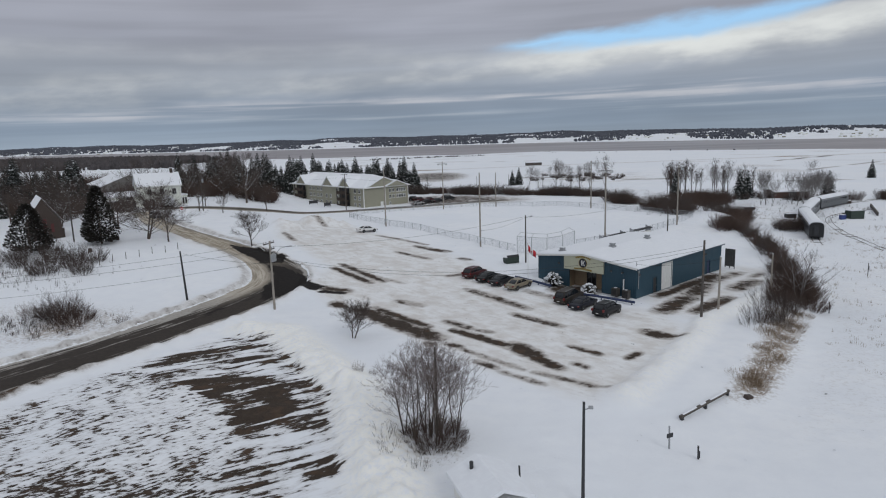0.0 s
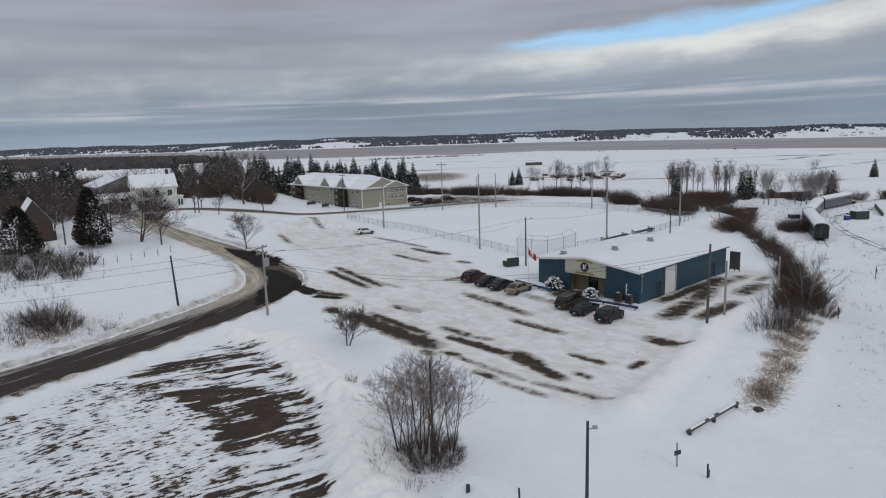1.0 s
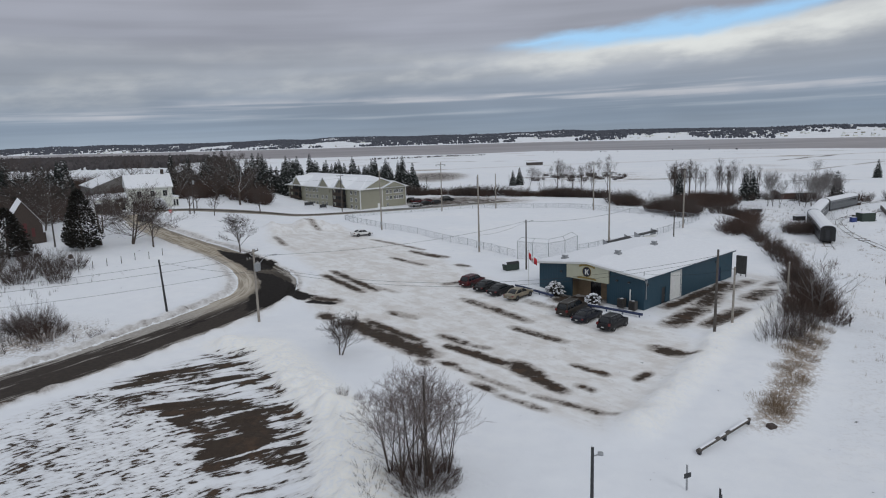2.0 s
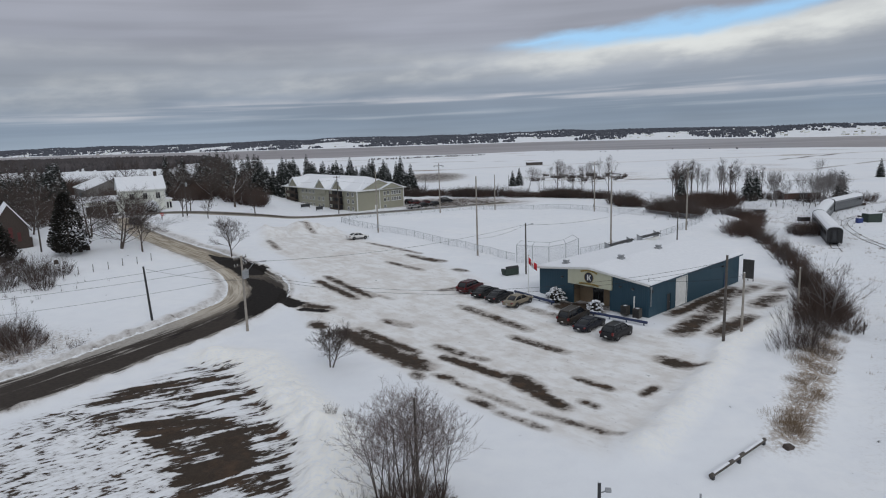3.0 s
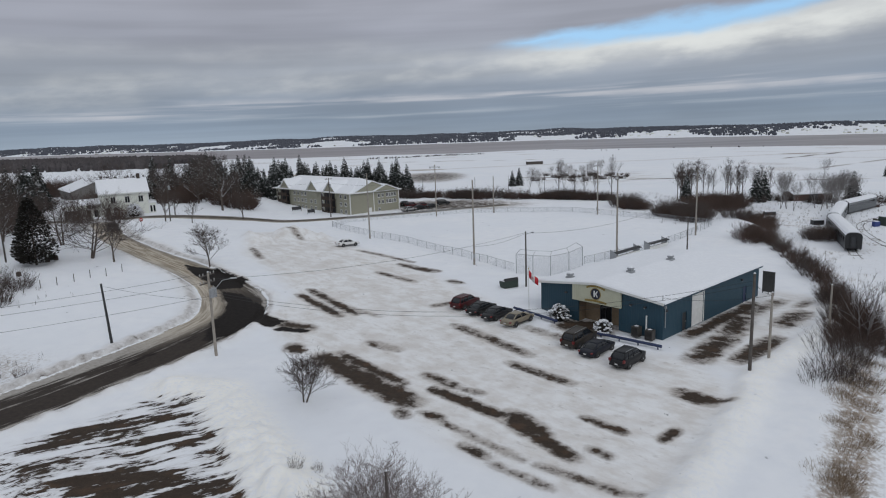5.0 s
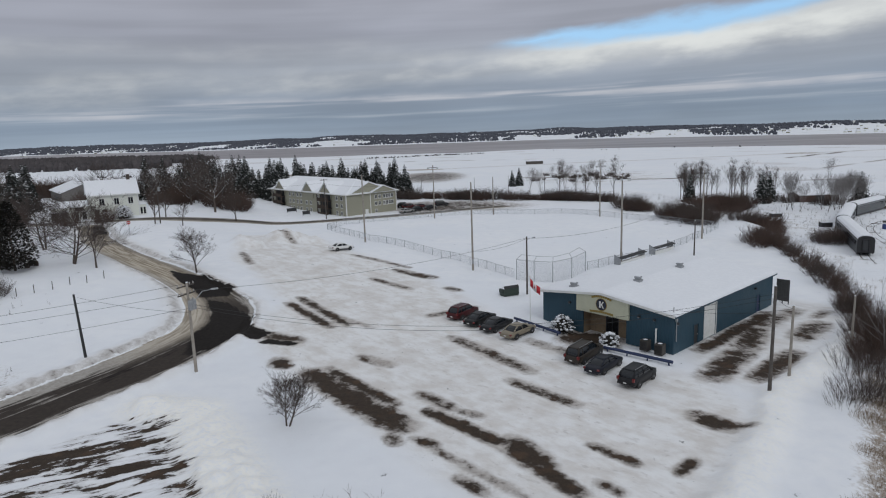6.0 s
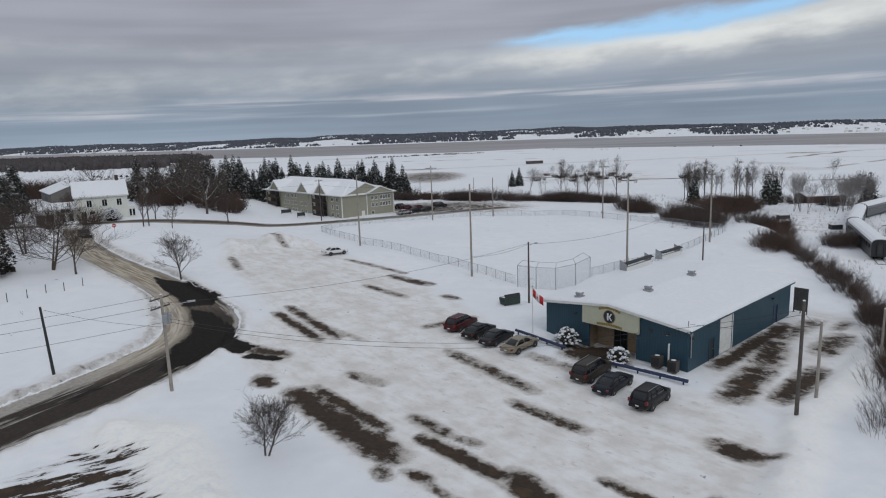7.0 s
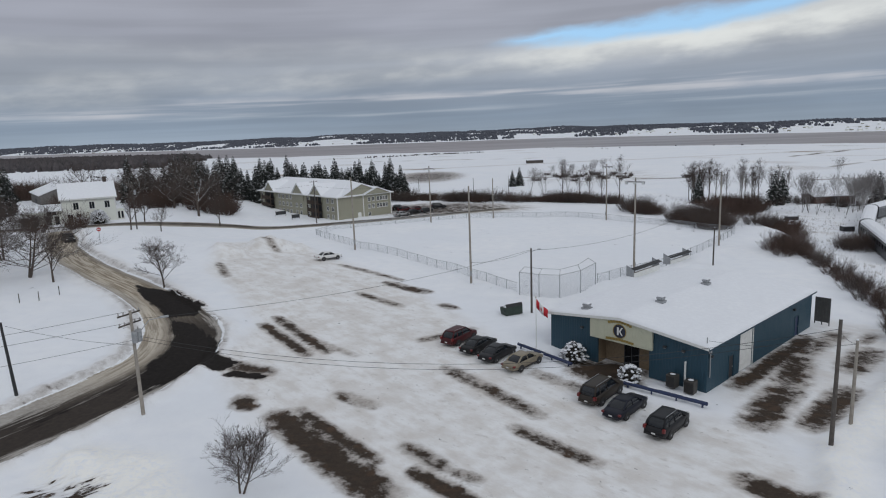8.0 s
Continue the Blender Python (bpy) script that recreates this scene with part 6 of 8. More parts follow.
utility_pole(6.4, 34.9, 6.9, "dark pole with a small lamp bracket in the snowfield", 0.12, M_DARK_METAL, lamp=(0.35, 6.5, 0.15), turn=-8)
utility_pole(-3.0, 43.6, 7.2, "dark wooden pole inside the bare thicket", 0.11, M_WOOD_POLE)
utility_pole(-71.6, 169.9, 10.5, "wooden pole with a small drum at the road corner", 0.15, M_WOOD_POLE, arms=1, drum=1, turn=20)
utility_pole(-76.4, 118.4, 10.0, "wooden pole with a crossarm behind the church trees", 0.15, M_WOOD_POLE, arms=1, turn=60)
for px, py, ph in ((-40, 300, 9), (-18, 330, 9), (8, 338, 9), (26, 352, 9.5), (46, 360, 9.5), (150, 330, 9)):
    utility_pole(px, py, ph, "distant wooden pole along the marsh track", 0.14, M_WOOD_POLE, arms=0, group="poles along the marsh", cap=False)


def field_light(x, y, h, n, turn):
    t = thing("light_mast", pose(x, y, gh(x, y), 0, 0, turn), "tall pale wooden floodlight mast beside the ball field", "light mast", "masts round the ball field")
    part("pole", Build().tube((0, 0, -0.5), (0, 0, h), 0.19, 0.12, 9), M_PALE_POLE, t)
    if n:
        part("crossarm", Build().box(-1.5, 1.5, 0.12, 0.24, h - 0.75, h - 0.6), M_WOOD_POLE, t)
        for k in range(n):
            xx = -1.3 + 2.6 * k / max(1, n - 1)
            f = part("floodlight", Build().hull([(xx - 0.22, xx + 0.22), (0.26, 0.62), (h - 1.02, h - 0.62)], 0.06), M_GREY_METAL, t)
            part("lens", Build().box(xx - 0.17, xx + 0.17, 0.625, 0.635, h - 0.98, h - 0.68), M_CLEAR_LAMP, f)
    part("ladder_box", Build().box(-0.16, 0.16, -0.36, -0.15, 1.2, 2.0), M_GREY_METAL, t)
    return t


field_light(-19.3, 152, 14.2, 0, 0)
field_light(3, 125.5, 15.0, 0, 0)
field_light(29.1, 129.7, 15.6, 3, 150)
field_light(38.8, 191.7, 14.3, 4, 200)
field_light(10.4, 200.5, 10.8, 0, 180)
field_light(-6.2, 193.8, 14.6, 3, 170)
field_light(51.7, 152.7, 14.4, 1, 120)


def cable(a, b, sag, r=0.015, n=14, label="dark overhead cable between poles"):
    a, b = Vector(a), Vector(b)
    pts = [a.lerp(b, i / n) - Vector((0, 0, 4 * sag * (i / n) * (1 - i / n))) for i in range(n + 1)]
    bd = Build().path(pts, r)
    return solo("overhead_cable", bd, M_WIRE, pose(0, 0, 0), label, "cable", "overhead cables")


zt = gh(-26.4, 81)
for off, z in ((-0.5, 9.1), (0.6, 8.3), (0.0, 6.6)):
    cable((-26.6 + off, 81.6, zt + z), (-75, 62 + off, 8.6 + z - 9), 1.0)
cable((-26.4, 81, zt + 6.3), (-39.6, 83.9, gh(-39.6, 83.9) + 6.6), 0.3)
cable((-26.4, 81, zt + 7.2), (27.9, 73.0, gh(27.9, 73) + 8.7), 2.6, 0.016)
cable((-26.4, 81, zt + 6.9), (27.9, 73.0, gh(27.9, 73) + 8.3), 2.7, 0.016)
cable((-26.4, 81, zt + 8.6), (10.5, 109.2, gh(10.5, 109.2) + 8.3), 1.1, 0.016)
cable((27.9, 73.0, gh(27.9, 73) + 8.5), (31.2, 76.2, gh(31.2, 76.2) + 6.4), 0.2)
cable((31.2, 76.2, gh(31.2, 76.2) + 6.4), tuple(at_hall(17.45, 0.5, 4.8).translation), 0.4)
cable((10.5, 109.2, gh(10.5, 109.2) + 8.2), (51.7, 152.7, 10.0), 2.2, 0.018)
cable((10.5, 109.2, gh(10.5, 109.2) + 8.2), (3, 125.5, 4.0), 0.5, 0.016)
cable((-37.5, 199.2, 11.3), (-71.6, 169.9, 14.4), 1.2)
cable((-37.5, 199.2, 11.0), (-6.2, 193.8, 12.0), 1.5)


# ---------------------------------------------------------------- ball field
def chain_fence(pts, h, step, label, name="chain_link_fence"):
    """Posts, top rail and wire panels along a line of places."""
    t = thing(name, pose(0, 0, 0), label, "fence", "fences round the ball field")
    for (ax, ay), (bx, by) in zip(pts, pts[1:]):
        L = math.hypot(bx - ax, by - ay)
        n = max(1, round(L / step))
        rz = math.degrees(math.atan2(by - ay, bx - ax))
        for k in range(n):
            x, y = ax + (bx - ax) * k / n, ay + (by - ay) * k / n
            x2, y2 = ax + (bx - ax) * (k + 1) / n, ay + (by - ay) * (k + 1) / n
            z, z2 = gh(x, y) - 0.05, gh(x2, y2) - 0.05
            part("post", Build().tube((x, y, z - 0.3), (x, y, z + h + 0.06), 0.045, n=6), M_GREY_METAL, t)
            part("top_rail", Build().tube((x, y, z + h), (x2, y2, z2 + h), 0.028, n=5), M_GREY_METAL, t)
            w = math.hypot(x2 - x, y2 - y)
            b = Build().face([(0, 0, 0), (w, 0, z2 - z), (w, 0, z2 - z + h), (0, 0, h)])
            part("wire_mesh", b, M_LINK, t, m=pose(x, y, z, 0, 0, rz))
    return t


FENCE_L = [(-32.4, 176), (-18.7, 154.7), (-6.3, 142), (2.6, 130.8), (9.6, 119.6)]
FENCE_R = [(22.1, 124.0), (29.0, 130.9), (34.5, 135.0), (38.4, 138.2), (43.0, 143.6), (51.2, 153.6), (60.3, 165.5)]
FENCE_B = [(-32.4, 176.3), (-29.6, 184.8), (-15.6, 194.6), (6.9, 201.9), (29.8, 200.6), (42.3, 190.0), (52.5, 177.8), (60.3, 165.7)]
chain_fence(FENCE_L, 1.45, 2.9, "low chain-link fence along the ball field")
chain_fence(FENCE_R, 1.45, 3.0, "chain-link fence behind the players' benches")
chain_fence(FENCE_B, 1.45, 4.0, "curved chain-link outfield fence in snow")


def backstop():
    t = thing("backstop", pose(0, 0, 0), "tall chain-link backstop behind home plate", "backstop")
    pts = [(9.8, 118.4), (12.4, 116.9), (15.3, 116.9), (18.6, 118.9), (21.6, 123.0)]
    h = 3.3
    for i, (x, y) in enumerate(pts):
        z = gh(x, y)
        part("post", Build().tube((x, y, z - 0.3), (x, y, z + h), 0.06, n=7), M_GREY_METAL, t)
        if i < len(pts) - 1:
            x2, y2 = pts[i + 1]
            z2 = gh(x2, y2)
            part("rail", Build().tube((x, y, z + h), (x2, y2, z2 + h), 0.04, n=5), M_GREY_METAL, t)
            w = math.hypot(x2 - x, y2 - y)
            part("wire_mesh", Build().face([(0, 0, 0), (w, 0, z2 - z), (w, 0, z2 - z + h), (0, 0, h)]), M_LINK, t, m=pose(x, y, z, 0, 0, math.degrees(math.atan2(y2 - y, x2 - x))))
        # the hood leans out over the plate
        cx, cy = 17.5, 127.0
        d = Vector((cx - x, cy - y, 0)).normalized() * 1.3
        part("hood_arm", Build().tube((x, y, z + h), (x + d.x, y + d.y, z + h + 0.55), 0.04, n=5), M_GREY_METAL, t)
        if i < len(pts) - 1:
            e = Vector((cx - pts[i + 1][0], cy - pts[i + 1][1], 0)).normalized() * 1.3
            part("hood_rail", Build().tube((x + d.x, y + d.y, z + h + 0.55), (x2 + e.x, y2 + e.y, z2 + h + 0.55), 0.035, n=5), M_GREY_METAL, t)


backstop()


def dugout(a, b, label):
    a, b = Vector((*a, 0)), Vector((*b, 0))
    d = b - a
    t = thing("players_shelter", Matrix.Translation((a.x, a.y, gh(a.x, a.y))) @ pose(0, 0, 0, 0, 0, math.degrees(math.atan2(d.y, d.x))), label, "shelter", "players' shelters")
    L = d.length
    part("back_wall", Build().box(0, L, -0.1, 0, -0.2, 0.62), M_WHITE, t, "pale board back wall")
    for x in (0.0, L - 0.1):
        part("end_wall", Build().prism([(0.0, -0.2), (1.3, -0.2), (1.3, 1.75), (0.0, 1.2)], x, x + 0.1, "x"), M_GREY_METAL, t)
    part("roof", Build().prism([(-0.35, 1.12), (0.35, 1.36), (0.35, 1.44), (-0.35, 1.2)], -0.2, L + 0.2, "x"), M_BLACK, t)
    part("bench", Build().box(0.3, L - 0.3, 0.3, 0.7, 0.4, 0.46).box(0.6, 0.7, 0.35, 0.65, -0.1, 0.4).box(L - 0.7, L - 0.6, 0.35, 0.65, -0.1, 0.4), M_PALE_POLE, t)


dugout((28.6, 127.9), (34.4, 133.8), "low grey players' shelter with a dark roof")
dugout((37.3, 137.2), (42.2, 141.9), "second low grey players' shelter by the fence")


# ---------------------------------------------------------------- train
def coach(a, b, z, label, side=None):
    a, b = Vector((*a, 0)), Vector((*b, 0))
    d = b - a
    L = d.length
    t = thing("passenger_coach", Matrix.Translation((a.x, a.y, z)) @ pose(0, 0, 0, 0, 0, math.degrees(math.atan2(d.y, d.x))), label, "railway coach", "train of passenger coaches")
    w = 1.52
    sec = [(-w, 0.75), (w, 0.75), (w, 3.3), (w * 0.86, 3.75), (w * 0.5, 4.02), (0, 4.08), (-w * 0.5, 4.02), (-w * 0.86, 3.75), (-w, 3.3)]
    part("body", Build().prism(sec, 0.25, L - 0.25, "x"), side or M_TRAIN_SIDE, t)
    part("roof_snow", Build().prism([(w * 0.98, 3.42), (w * 0.9, 3.86), (w * 0.5, 4.2), (0, 4.27), (-w * 0.5, 4.2), (-w * 0.9, 3.86), (-w * 0.98, 3.42), (0, 3.9)], 0.3, L - 0.3, "x"), M_SNOW, t, "snow along the whole roof", smooth=False)
    for s in (-1, 1):
        part("skirt", Build().box(0.6, L - 0.6, min(s * 1.3, s * 1.45), max(s * 1.3, s * 1.45), 0.35, 0.76), M_SKIRT_AND_SHADED_SIDE, t)
        n = 11
        for k in range(n):
            x = 2.6 + k * (L - 5.2) / (n - 1)
            part("window", Build().box(x - 0.68, x + 0.68, min(s * w, s * (w + 0.02)), max(s * w, s * (w + 0.02)), 2.0, 2.9), M_GLASS, t)
        part("letter_board", Build().box(0.5, L - 0.5, min(s * w, s * (w + 0.012)), max(s * w, s * (w + 0.012)), 3.02, 3.16), M_GREY_METAL, t)
    for x0 in (0.25, L - 0.25):
        e = -1 if x0 < 1 else 1
        end = part("end_wall", Build().prism([(-w, 0.7), (w, 0.7), (w, 3.3), (w * 0.86, 3.75), (w * 0.5, 4.0), (-w * 0.5, 4.0), (-w * 0.86, 3.75), (-w, 3.3)], x0, x0 + 0.14 * e, "x"), M_BLACK, t)
        f = Build()
        for y0, y1, z0, z1 in ((-0.62, -0.48, 0.9, 3.25), (0.48, 0.62, 0.9, 3.25), (-0.62, 0.62, 3.25, 3.42)):
            f.box(min(x0 + 0.14 * e, x0 + 0.4 * e), max(x0 + 0.14 * e, x0 + 0.4 * e), y0, y1, z0, z1)
        part("gangway_frame", f, M_BLACK, end)
        part("door", Build().box(min(x0 + 0.145 * e, x0 + 0.18 * e), max(x0 + 0.145 * e, x0 + 0.18 * e), -0.46, 0.46, 0.9, 3.2), M_DARK_METAL, end)
        part("coupler", Build().box(min(x0, x0 + 0.55 * e), max(x0, x0 + 0.55 * e), -0.14, 0.14, 0.7, 0.95), M_BLACK, t)
    for x in (3.2, L - 3.2):
        bg = part("bogie", Build().box(x - 1.6, x + 1.6, -1.15, 1.15, 0.3, 0.7), M_BLACK, t)
        for xx in (x - 1.1, x + 1.1):
            for s in (-1, 1):
                wheel = Build().lathe([(0.43, -0.07), (0.45, -0.07), (0.43, 0.06), (0.3, 0.07), (0.1, 0.1)], n=14)
                part("wheel", wheel, M_DARK_METAL, bg, m=Matrix.Translation((xx, s * 0.76, 0.43)) @ pose(0, 0, 0, 90 * s))
    return t


TZ = -3.35
# the end coach's shadowed side is put into its darker body colour
coach((82.2, 147.0), (94.4, 175.6), TZ, "end coach of a standing train, side painted dark for shade, with a snowy roof", M_SKIRT_AND_SHADED_SIDE)
coach((95.0, 176.8), (110.8, 200.4), TZ, "grey middle coach of the train on the curve")
coach((111.7, 201.4), (128.6, 215.4), TZ, "grey last coach of the train on the curve")


def rail_track(name, pts, label):
    t = thing(name, pose(0, 0, 0), label, "railway track", kind="structure")
    line = smooth_line(pts, 1.2)
    d = np.gradient(line, axis=0)
    d /= np.linalg.norm(d, axis=1)[:, None]
    for s in (-1, 1):
        b = Build()
        q = [(x - dy * 0.72 * s, y + dx * 0.72 * s, gh(x, y) + 0.03) for (x, y), (dx, dy) in zip(line, d)]
        b.path(q, 0.06)
        part("rail", b, simple("rusty_rail", (0.10, 0.065, 0.045), (0.06, 0.04, 0.03), 4, 0.7), t)
    pick = random.Random(8)
    for (x, y), (dx, dy) in [q for q in zip(line, d) if pick.random() < 0.10]:
        part("sleeper", Build().box(-1.2, 1.2, -0.12, 0.12, -0.1, 0.06), M_WOOD_POLE, t, m=pose(x, y, gh(x, y) + 0.02, 0, 0, math.degrees(math.atan2(dx, -dy))))


rail_track("track", [(79.6, 141), (82.2, 147.0), (94.7, 176.2), (111.2, 201.0), (128.6, 215.4), (150, 228)], "snowy railway track under the train")
rail_track("track", [(88, 131), (89.8, 139.0), (92, 150.6), (98.3, 169.0), (105.5, 182.4), (116.5, 192.0), (129, 200)], "second curved track half hidden by snow")


def crate(x, y, w, d, h, material, label, rz=0):
    t = thing("crate", pose(x, y, gh(x, y), 0, 0, rz), label, "crate", "crates beside the track")
    part("box", Build().box(-w / 2, w / 2, -d / 2, d / 2, -0.1, h, 0.04), material, t)
    for x0, x1 in ((-w / 2 - 0.04, -w / 2 + 0.08), (w / 2 - 0.08, w / 2 + 0.04)):
        part("rib", Build().box(x0, x1, -d / 2 - 0.03, d / 2 + 0.03, 0, h + 0.03), material, t)
    part("snow_cap", Build().hull([(-w / 2 + 0.1, w / 2 - 0.1), (-d / 2 + 0.1, d / 2 - 0.1), (h + 0.0, h + 0.16)], 0.05), M_SNOW, t)


crate(110.0, 178.5, 4.2, 2.2, 2.3, M_GREEN_BIN, "dark green metal bin beside the track", 12)
crate(106.2, 177.6, 1.3, 1.0, 1.2, M_CRATE_BLUE, "small bright blue crate in the snow", 5)
crate(113.5, 188.0, 2.2, 1.2, 0.5, M_WOOD_POLE, "low stack of dark timber by the track", 10)
crate(83.0, 189.0, 3.6, 2.4, 1.3, M_WOOD_POLE, "low weathered shed among the shrubs", 10)
crate(95.0, 184.0, 2.6, 1.6, 1.1, M_DARK_METAL, "dark metal box beside the train", 0)
crate(93.0, 206.0, 3.0, 1.5, 1.0, M_DARK_METAL, "dark bin in the snow behind the shrubs", 0)
crate(130.0, 216.0, 2.4, 1.4, 0.9, M_CHURCH, "rusty red box at the end of the track", 0)


def timber_ramp():
    t = thing("retaining_edge", pose(120, 184.0, gh(120, 184), 0, 0, 62), "dark timber edge beside the track", "timber edge")
    for k in range(3):
        part("beam", Build().hull([(0, 24), (-0.2, 0.2), (k * 0.36, k * 0.36 + 0.33)], 0.04), M_WOOD_POLE, t)


timber_ramp()


# ---------------------------------------------------------------- small things outdoors
def marker(x, y, h, label, board=None, material=None, name="marker_post"):
    t = thing(name, pose(x, y, gh(x, y), 2, -3, 20), label, "marker post")
    part("post", Build().box(-0.045, 0.045, -0.045, 0.045, -0.3, h), material or M_WOOD_POLE, t)
    if board:
        w, z0, z1 = board
        part("board", Build().box(-w / 2, w / 2, -0.08, -0.05, z0, z1), M_DARK_METAL, t)
    part("snow_cap", Build().lathe([(0.06, h), (0.05, h + 0.05), (0.01, h + 0.07)], n=6), M_SNOW, t)


marker(14.4, 43.0, 1.9, "thin post with a small dark board in the snow", (0.55, 0.95, 1.3), M_GREY_METAL)
marker(16.0, 41.5, 1.1, "short dark stake among dry stems", (0.22, 0.1, 0.65), M_BLACK)
marker(69.5, 107.6, 2.4, "thin trackside marker in the snow", (0.3, 1.2, 1.8))
marker(47.4, 80.4, 1.6, "dark trackside stake beside the shrubs", (0.25, 0.5, 1.2), M_BLACK)
marker(2.6, 36.0, 1.9, "short iron standpipe in the snow", None, M_BLACK)
for sx, sy in ((-62.3, 102.1), (-60.9, 103.8), (-59.3, 105.2), (-58, 107.3), (-56.6, 109.2), (-54.7, 110.3), (-53.5, 112.8)):
    t = thing("fence_stake", pose(sx, sy, gh(sx, sy), 1, 2, 0), "thin weathered fence stake in deep snow", "stake", "stakes along the churchyard")
    part("stake", Build().tube((0, 0, -0.3), (0, 0, 1.25), 0.06, 0.05, 6), M_WOOD_POLE, t)
for sx, sy, h in ((-69, 118.1, 0.9), (-68.3, 119.3, 0.9), (-68.3, 109.9, 0.8), (-73.4, 105.3, 1.0), (-75.2, 111.3, 0.7)):
    t = thing("gravestone", pose(sx, sy, gh(sx, sy), 0, 0, 15), "dark gravestone with a snow cap", "gravestone", "gravestones")
    part("slab", Build().prism([(-0.35, -0.2), (0.35, -0.2), (0.35, h * 0.75), (0.15, h), (-0.15, h), (-0.35, h * 0.75)], -0.1, 0.1), M_CHURCH, t)
    part("snow_cap", Build().hull([(-0.25, 0.25), (-0.1, 0.1), (h * 0.93, h + 0.08)], 0.03), M_SNOW, t)


def stop_sign():
    x, y = -68.5, 149.6
    t = thing("stop_sign", pose(x, y, gh(x, y), 0, 0, 25), "red octagonal road sign on a thin post", "road sign")
    part("post", Build().tube((0, 0, -0.3), (0, 0, 2.9), 0.05, n=6), M_GREY_METAL, t)
    part("plate", Build().prism([(0.4 * math.cos(math.pi / 8 + k * math.pi / 4), 2.6 + 0.4 * math.sin(math.pi / 8 + k * math.pi / 4)) for k in range(8)], -0.09, -0.06), M_STOP, t)
    part("bar", Build().box(-0.27, 0.27, -0.1, -0.095, 2.52, 2.68), M_WHITE, t)


stop_sign()


def log_rail():
    """A long pipe lying on low blocks at the edge of the field."""
    a, b = Vector((16.6, 47.1, 0)), Vector((22.4, 51.8, 0))
    d = b - a
    t = thing("pipe_barrier", Matrix.Translation((a.x, a.y, gh(a.x, a.y))) @ pose(0, 0, 0, 0, 0, math.degrees(math.atan2(d.y, d.x))), "long dark pipe barrier at the field's edge, partly snow-covered", "barrier")
    L = d.length
    dz = gh(b.x, b.y) - gh(a.x, a.y)
    part("pipe", Build().tube((0, 0, 0.32), (L, 0, 0.32 + dz), 0.15, n=10), M_WOOD_POLE, t)
    for x in (0.25, L * 0.5, L - 0.2):
        part("block", Build().box(x - 0.13, x + 0.13, -0.13, 0.13, -0.3, 0.22 + dz * x / L, 0.03), M_DARK_METAL, t)
    s = Build()
    for x0, x1 in ((0.3, 2.3), (2.9, 3.7), (4.4, L - 0.4)):
        s.tube((x0, 0, 0.40 + dz * x0 / L), (x1, 0, 0.40 + dz * x1 / L), 0.11, n=8)
    part("snow", s, M_SNOW, t)


log_rail()
rk = Build().hull([(-0.4, 0.35), (-0.25, 0.28), (-0.3, 0.28)], 0.1)
solo("boulder", rk, M_CHURCH, pose(24.0, 51.4, gh(24.0, 51.4), 8, 10, 25), "dark boulder in the snow below the bank", "rock")


def near_shed():
    """The snowy roof whose tip stands at the bottom of the view."""
    x, y = 0.4, 33.6
    t = thing("shed", pose(x, y, gh(x, y), 0, 0, 20), "small shed with a thick snow-covered roof and vent", "shed")
    part("wall", Build().box(-1.6, 1.6, -2.2, 1.6, -0.3, 2.0), M_WHITE, t)
    part("roof", Build().prism([(-2.0, 1.95), (0, 2.75), (2.0, 1.95), (2.0, 2.2), (0, 3.02), (-2.0, 2.2)], -2.5, 1.9), M_SNOW, t)
    part("vent", Build().tube((-0.7, 0.8, 2.5), (-0.7, 0.8, 3.15), 0.13, n=8), M_DARK_METAL, t)


near_shed()


def sign_board(x, y, rz, w, label):
    t = thing("sign_board", pose(x, y, gh(x, y), 0, 0, rz), label, "sign", "signs before the apartments")
    part("board", Build().box(-w / 2, w / 2, -0.06, 0.06, 0.3, 1.3), M_DARK_METAL, t)
    for s in (-1, 1):
        part("post", Build().box(s * w / 2 - 0.06, s * w / 2 + 0.06, 0.07, 0.19, -0.3, 1.4), M_WOOD_POLE, t)


sign_board(-45.1, 207, 35, 2.2, "dark sign board on two posts in the snow")
sign_board(-51.4, 214.3, 35, 3.0, "low dark notice board before the building")


def marsh_shed():
    x, y = 75, 652
    t = thing("hay_shed", pose(x, y, gh(x, y), 0, 0, 8), "long dark open shed out on the marsh", "shed")
    part("wall", Build().box(-8, 8, 0, 5, -0.5, 3.0), M_WOOD_POLE, t)
    part("roof", Build().prism([(-0.6, 2.9), (5.6, 3.8), (5.6, 4.1), (-0.6, 3.2)], -8.4, 8.4, "x"), M_SNOW, t)
    for px in (-7.8, -2.6, 2.6, 7.8):
        part("post", Build().box(px - 0.12, px + 0.12, -0.25, -0.02, -0.5, 3.0), M_WOOD_POLE, t)


marsh_shed()
barn(116, 237, gh(120, 236) + 0.1, 4, 13.5, 7, 2.3, 0.8, simple("rust_brown_boards", (0.12, 0.065, 0.05), (0.075, 0.045, 0.038), 3, 0.85), "long low rust-brown shed behind frosted trees")

# ---------------------------------------------------------------- plants
def limb(b, a, d, length, r, rng, segs, bend, up, sides, r_end=0.35):
    """One bending, tapering limb; returns its places and headings."""
    pts = [(Vector(a), Vector(d).normalized(), r)]
    p, h = Vector(a), Vector(d).normalized()
    for i in range(segs):
        h = (h + Vector((rng.uniform(-bend, bend), rng.uniform(-bend, bend), rng.uniform(-bend, bend) + up))).normalized()
        q = p + h * (length / segs)
        r2 = r * (1 - (1 - r_end) * (i + 1) / segs)
        b.tube(p, q, pts[-1][2], r2, sides, cap=False)
        pts.append((q, h, r2))
        p = q
    return pts


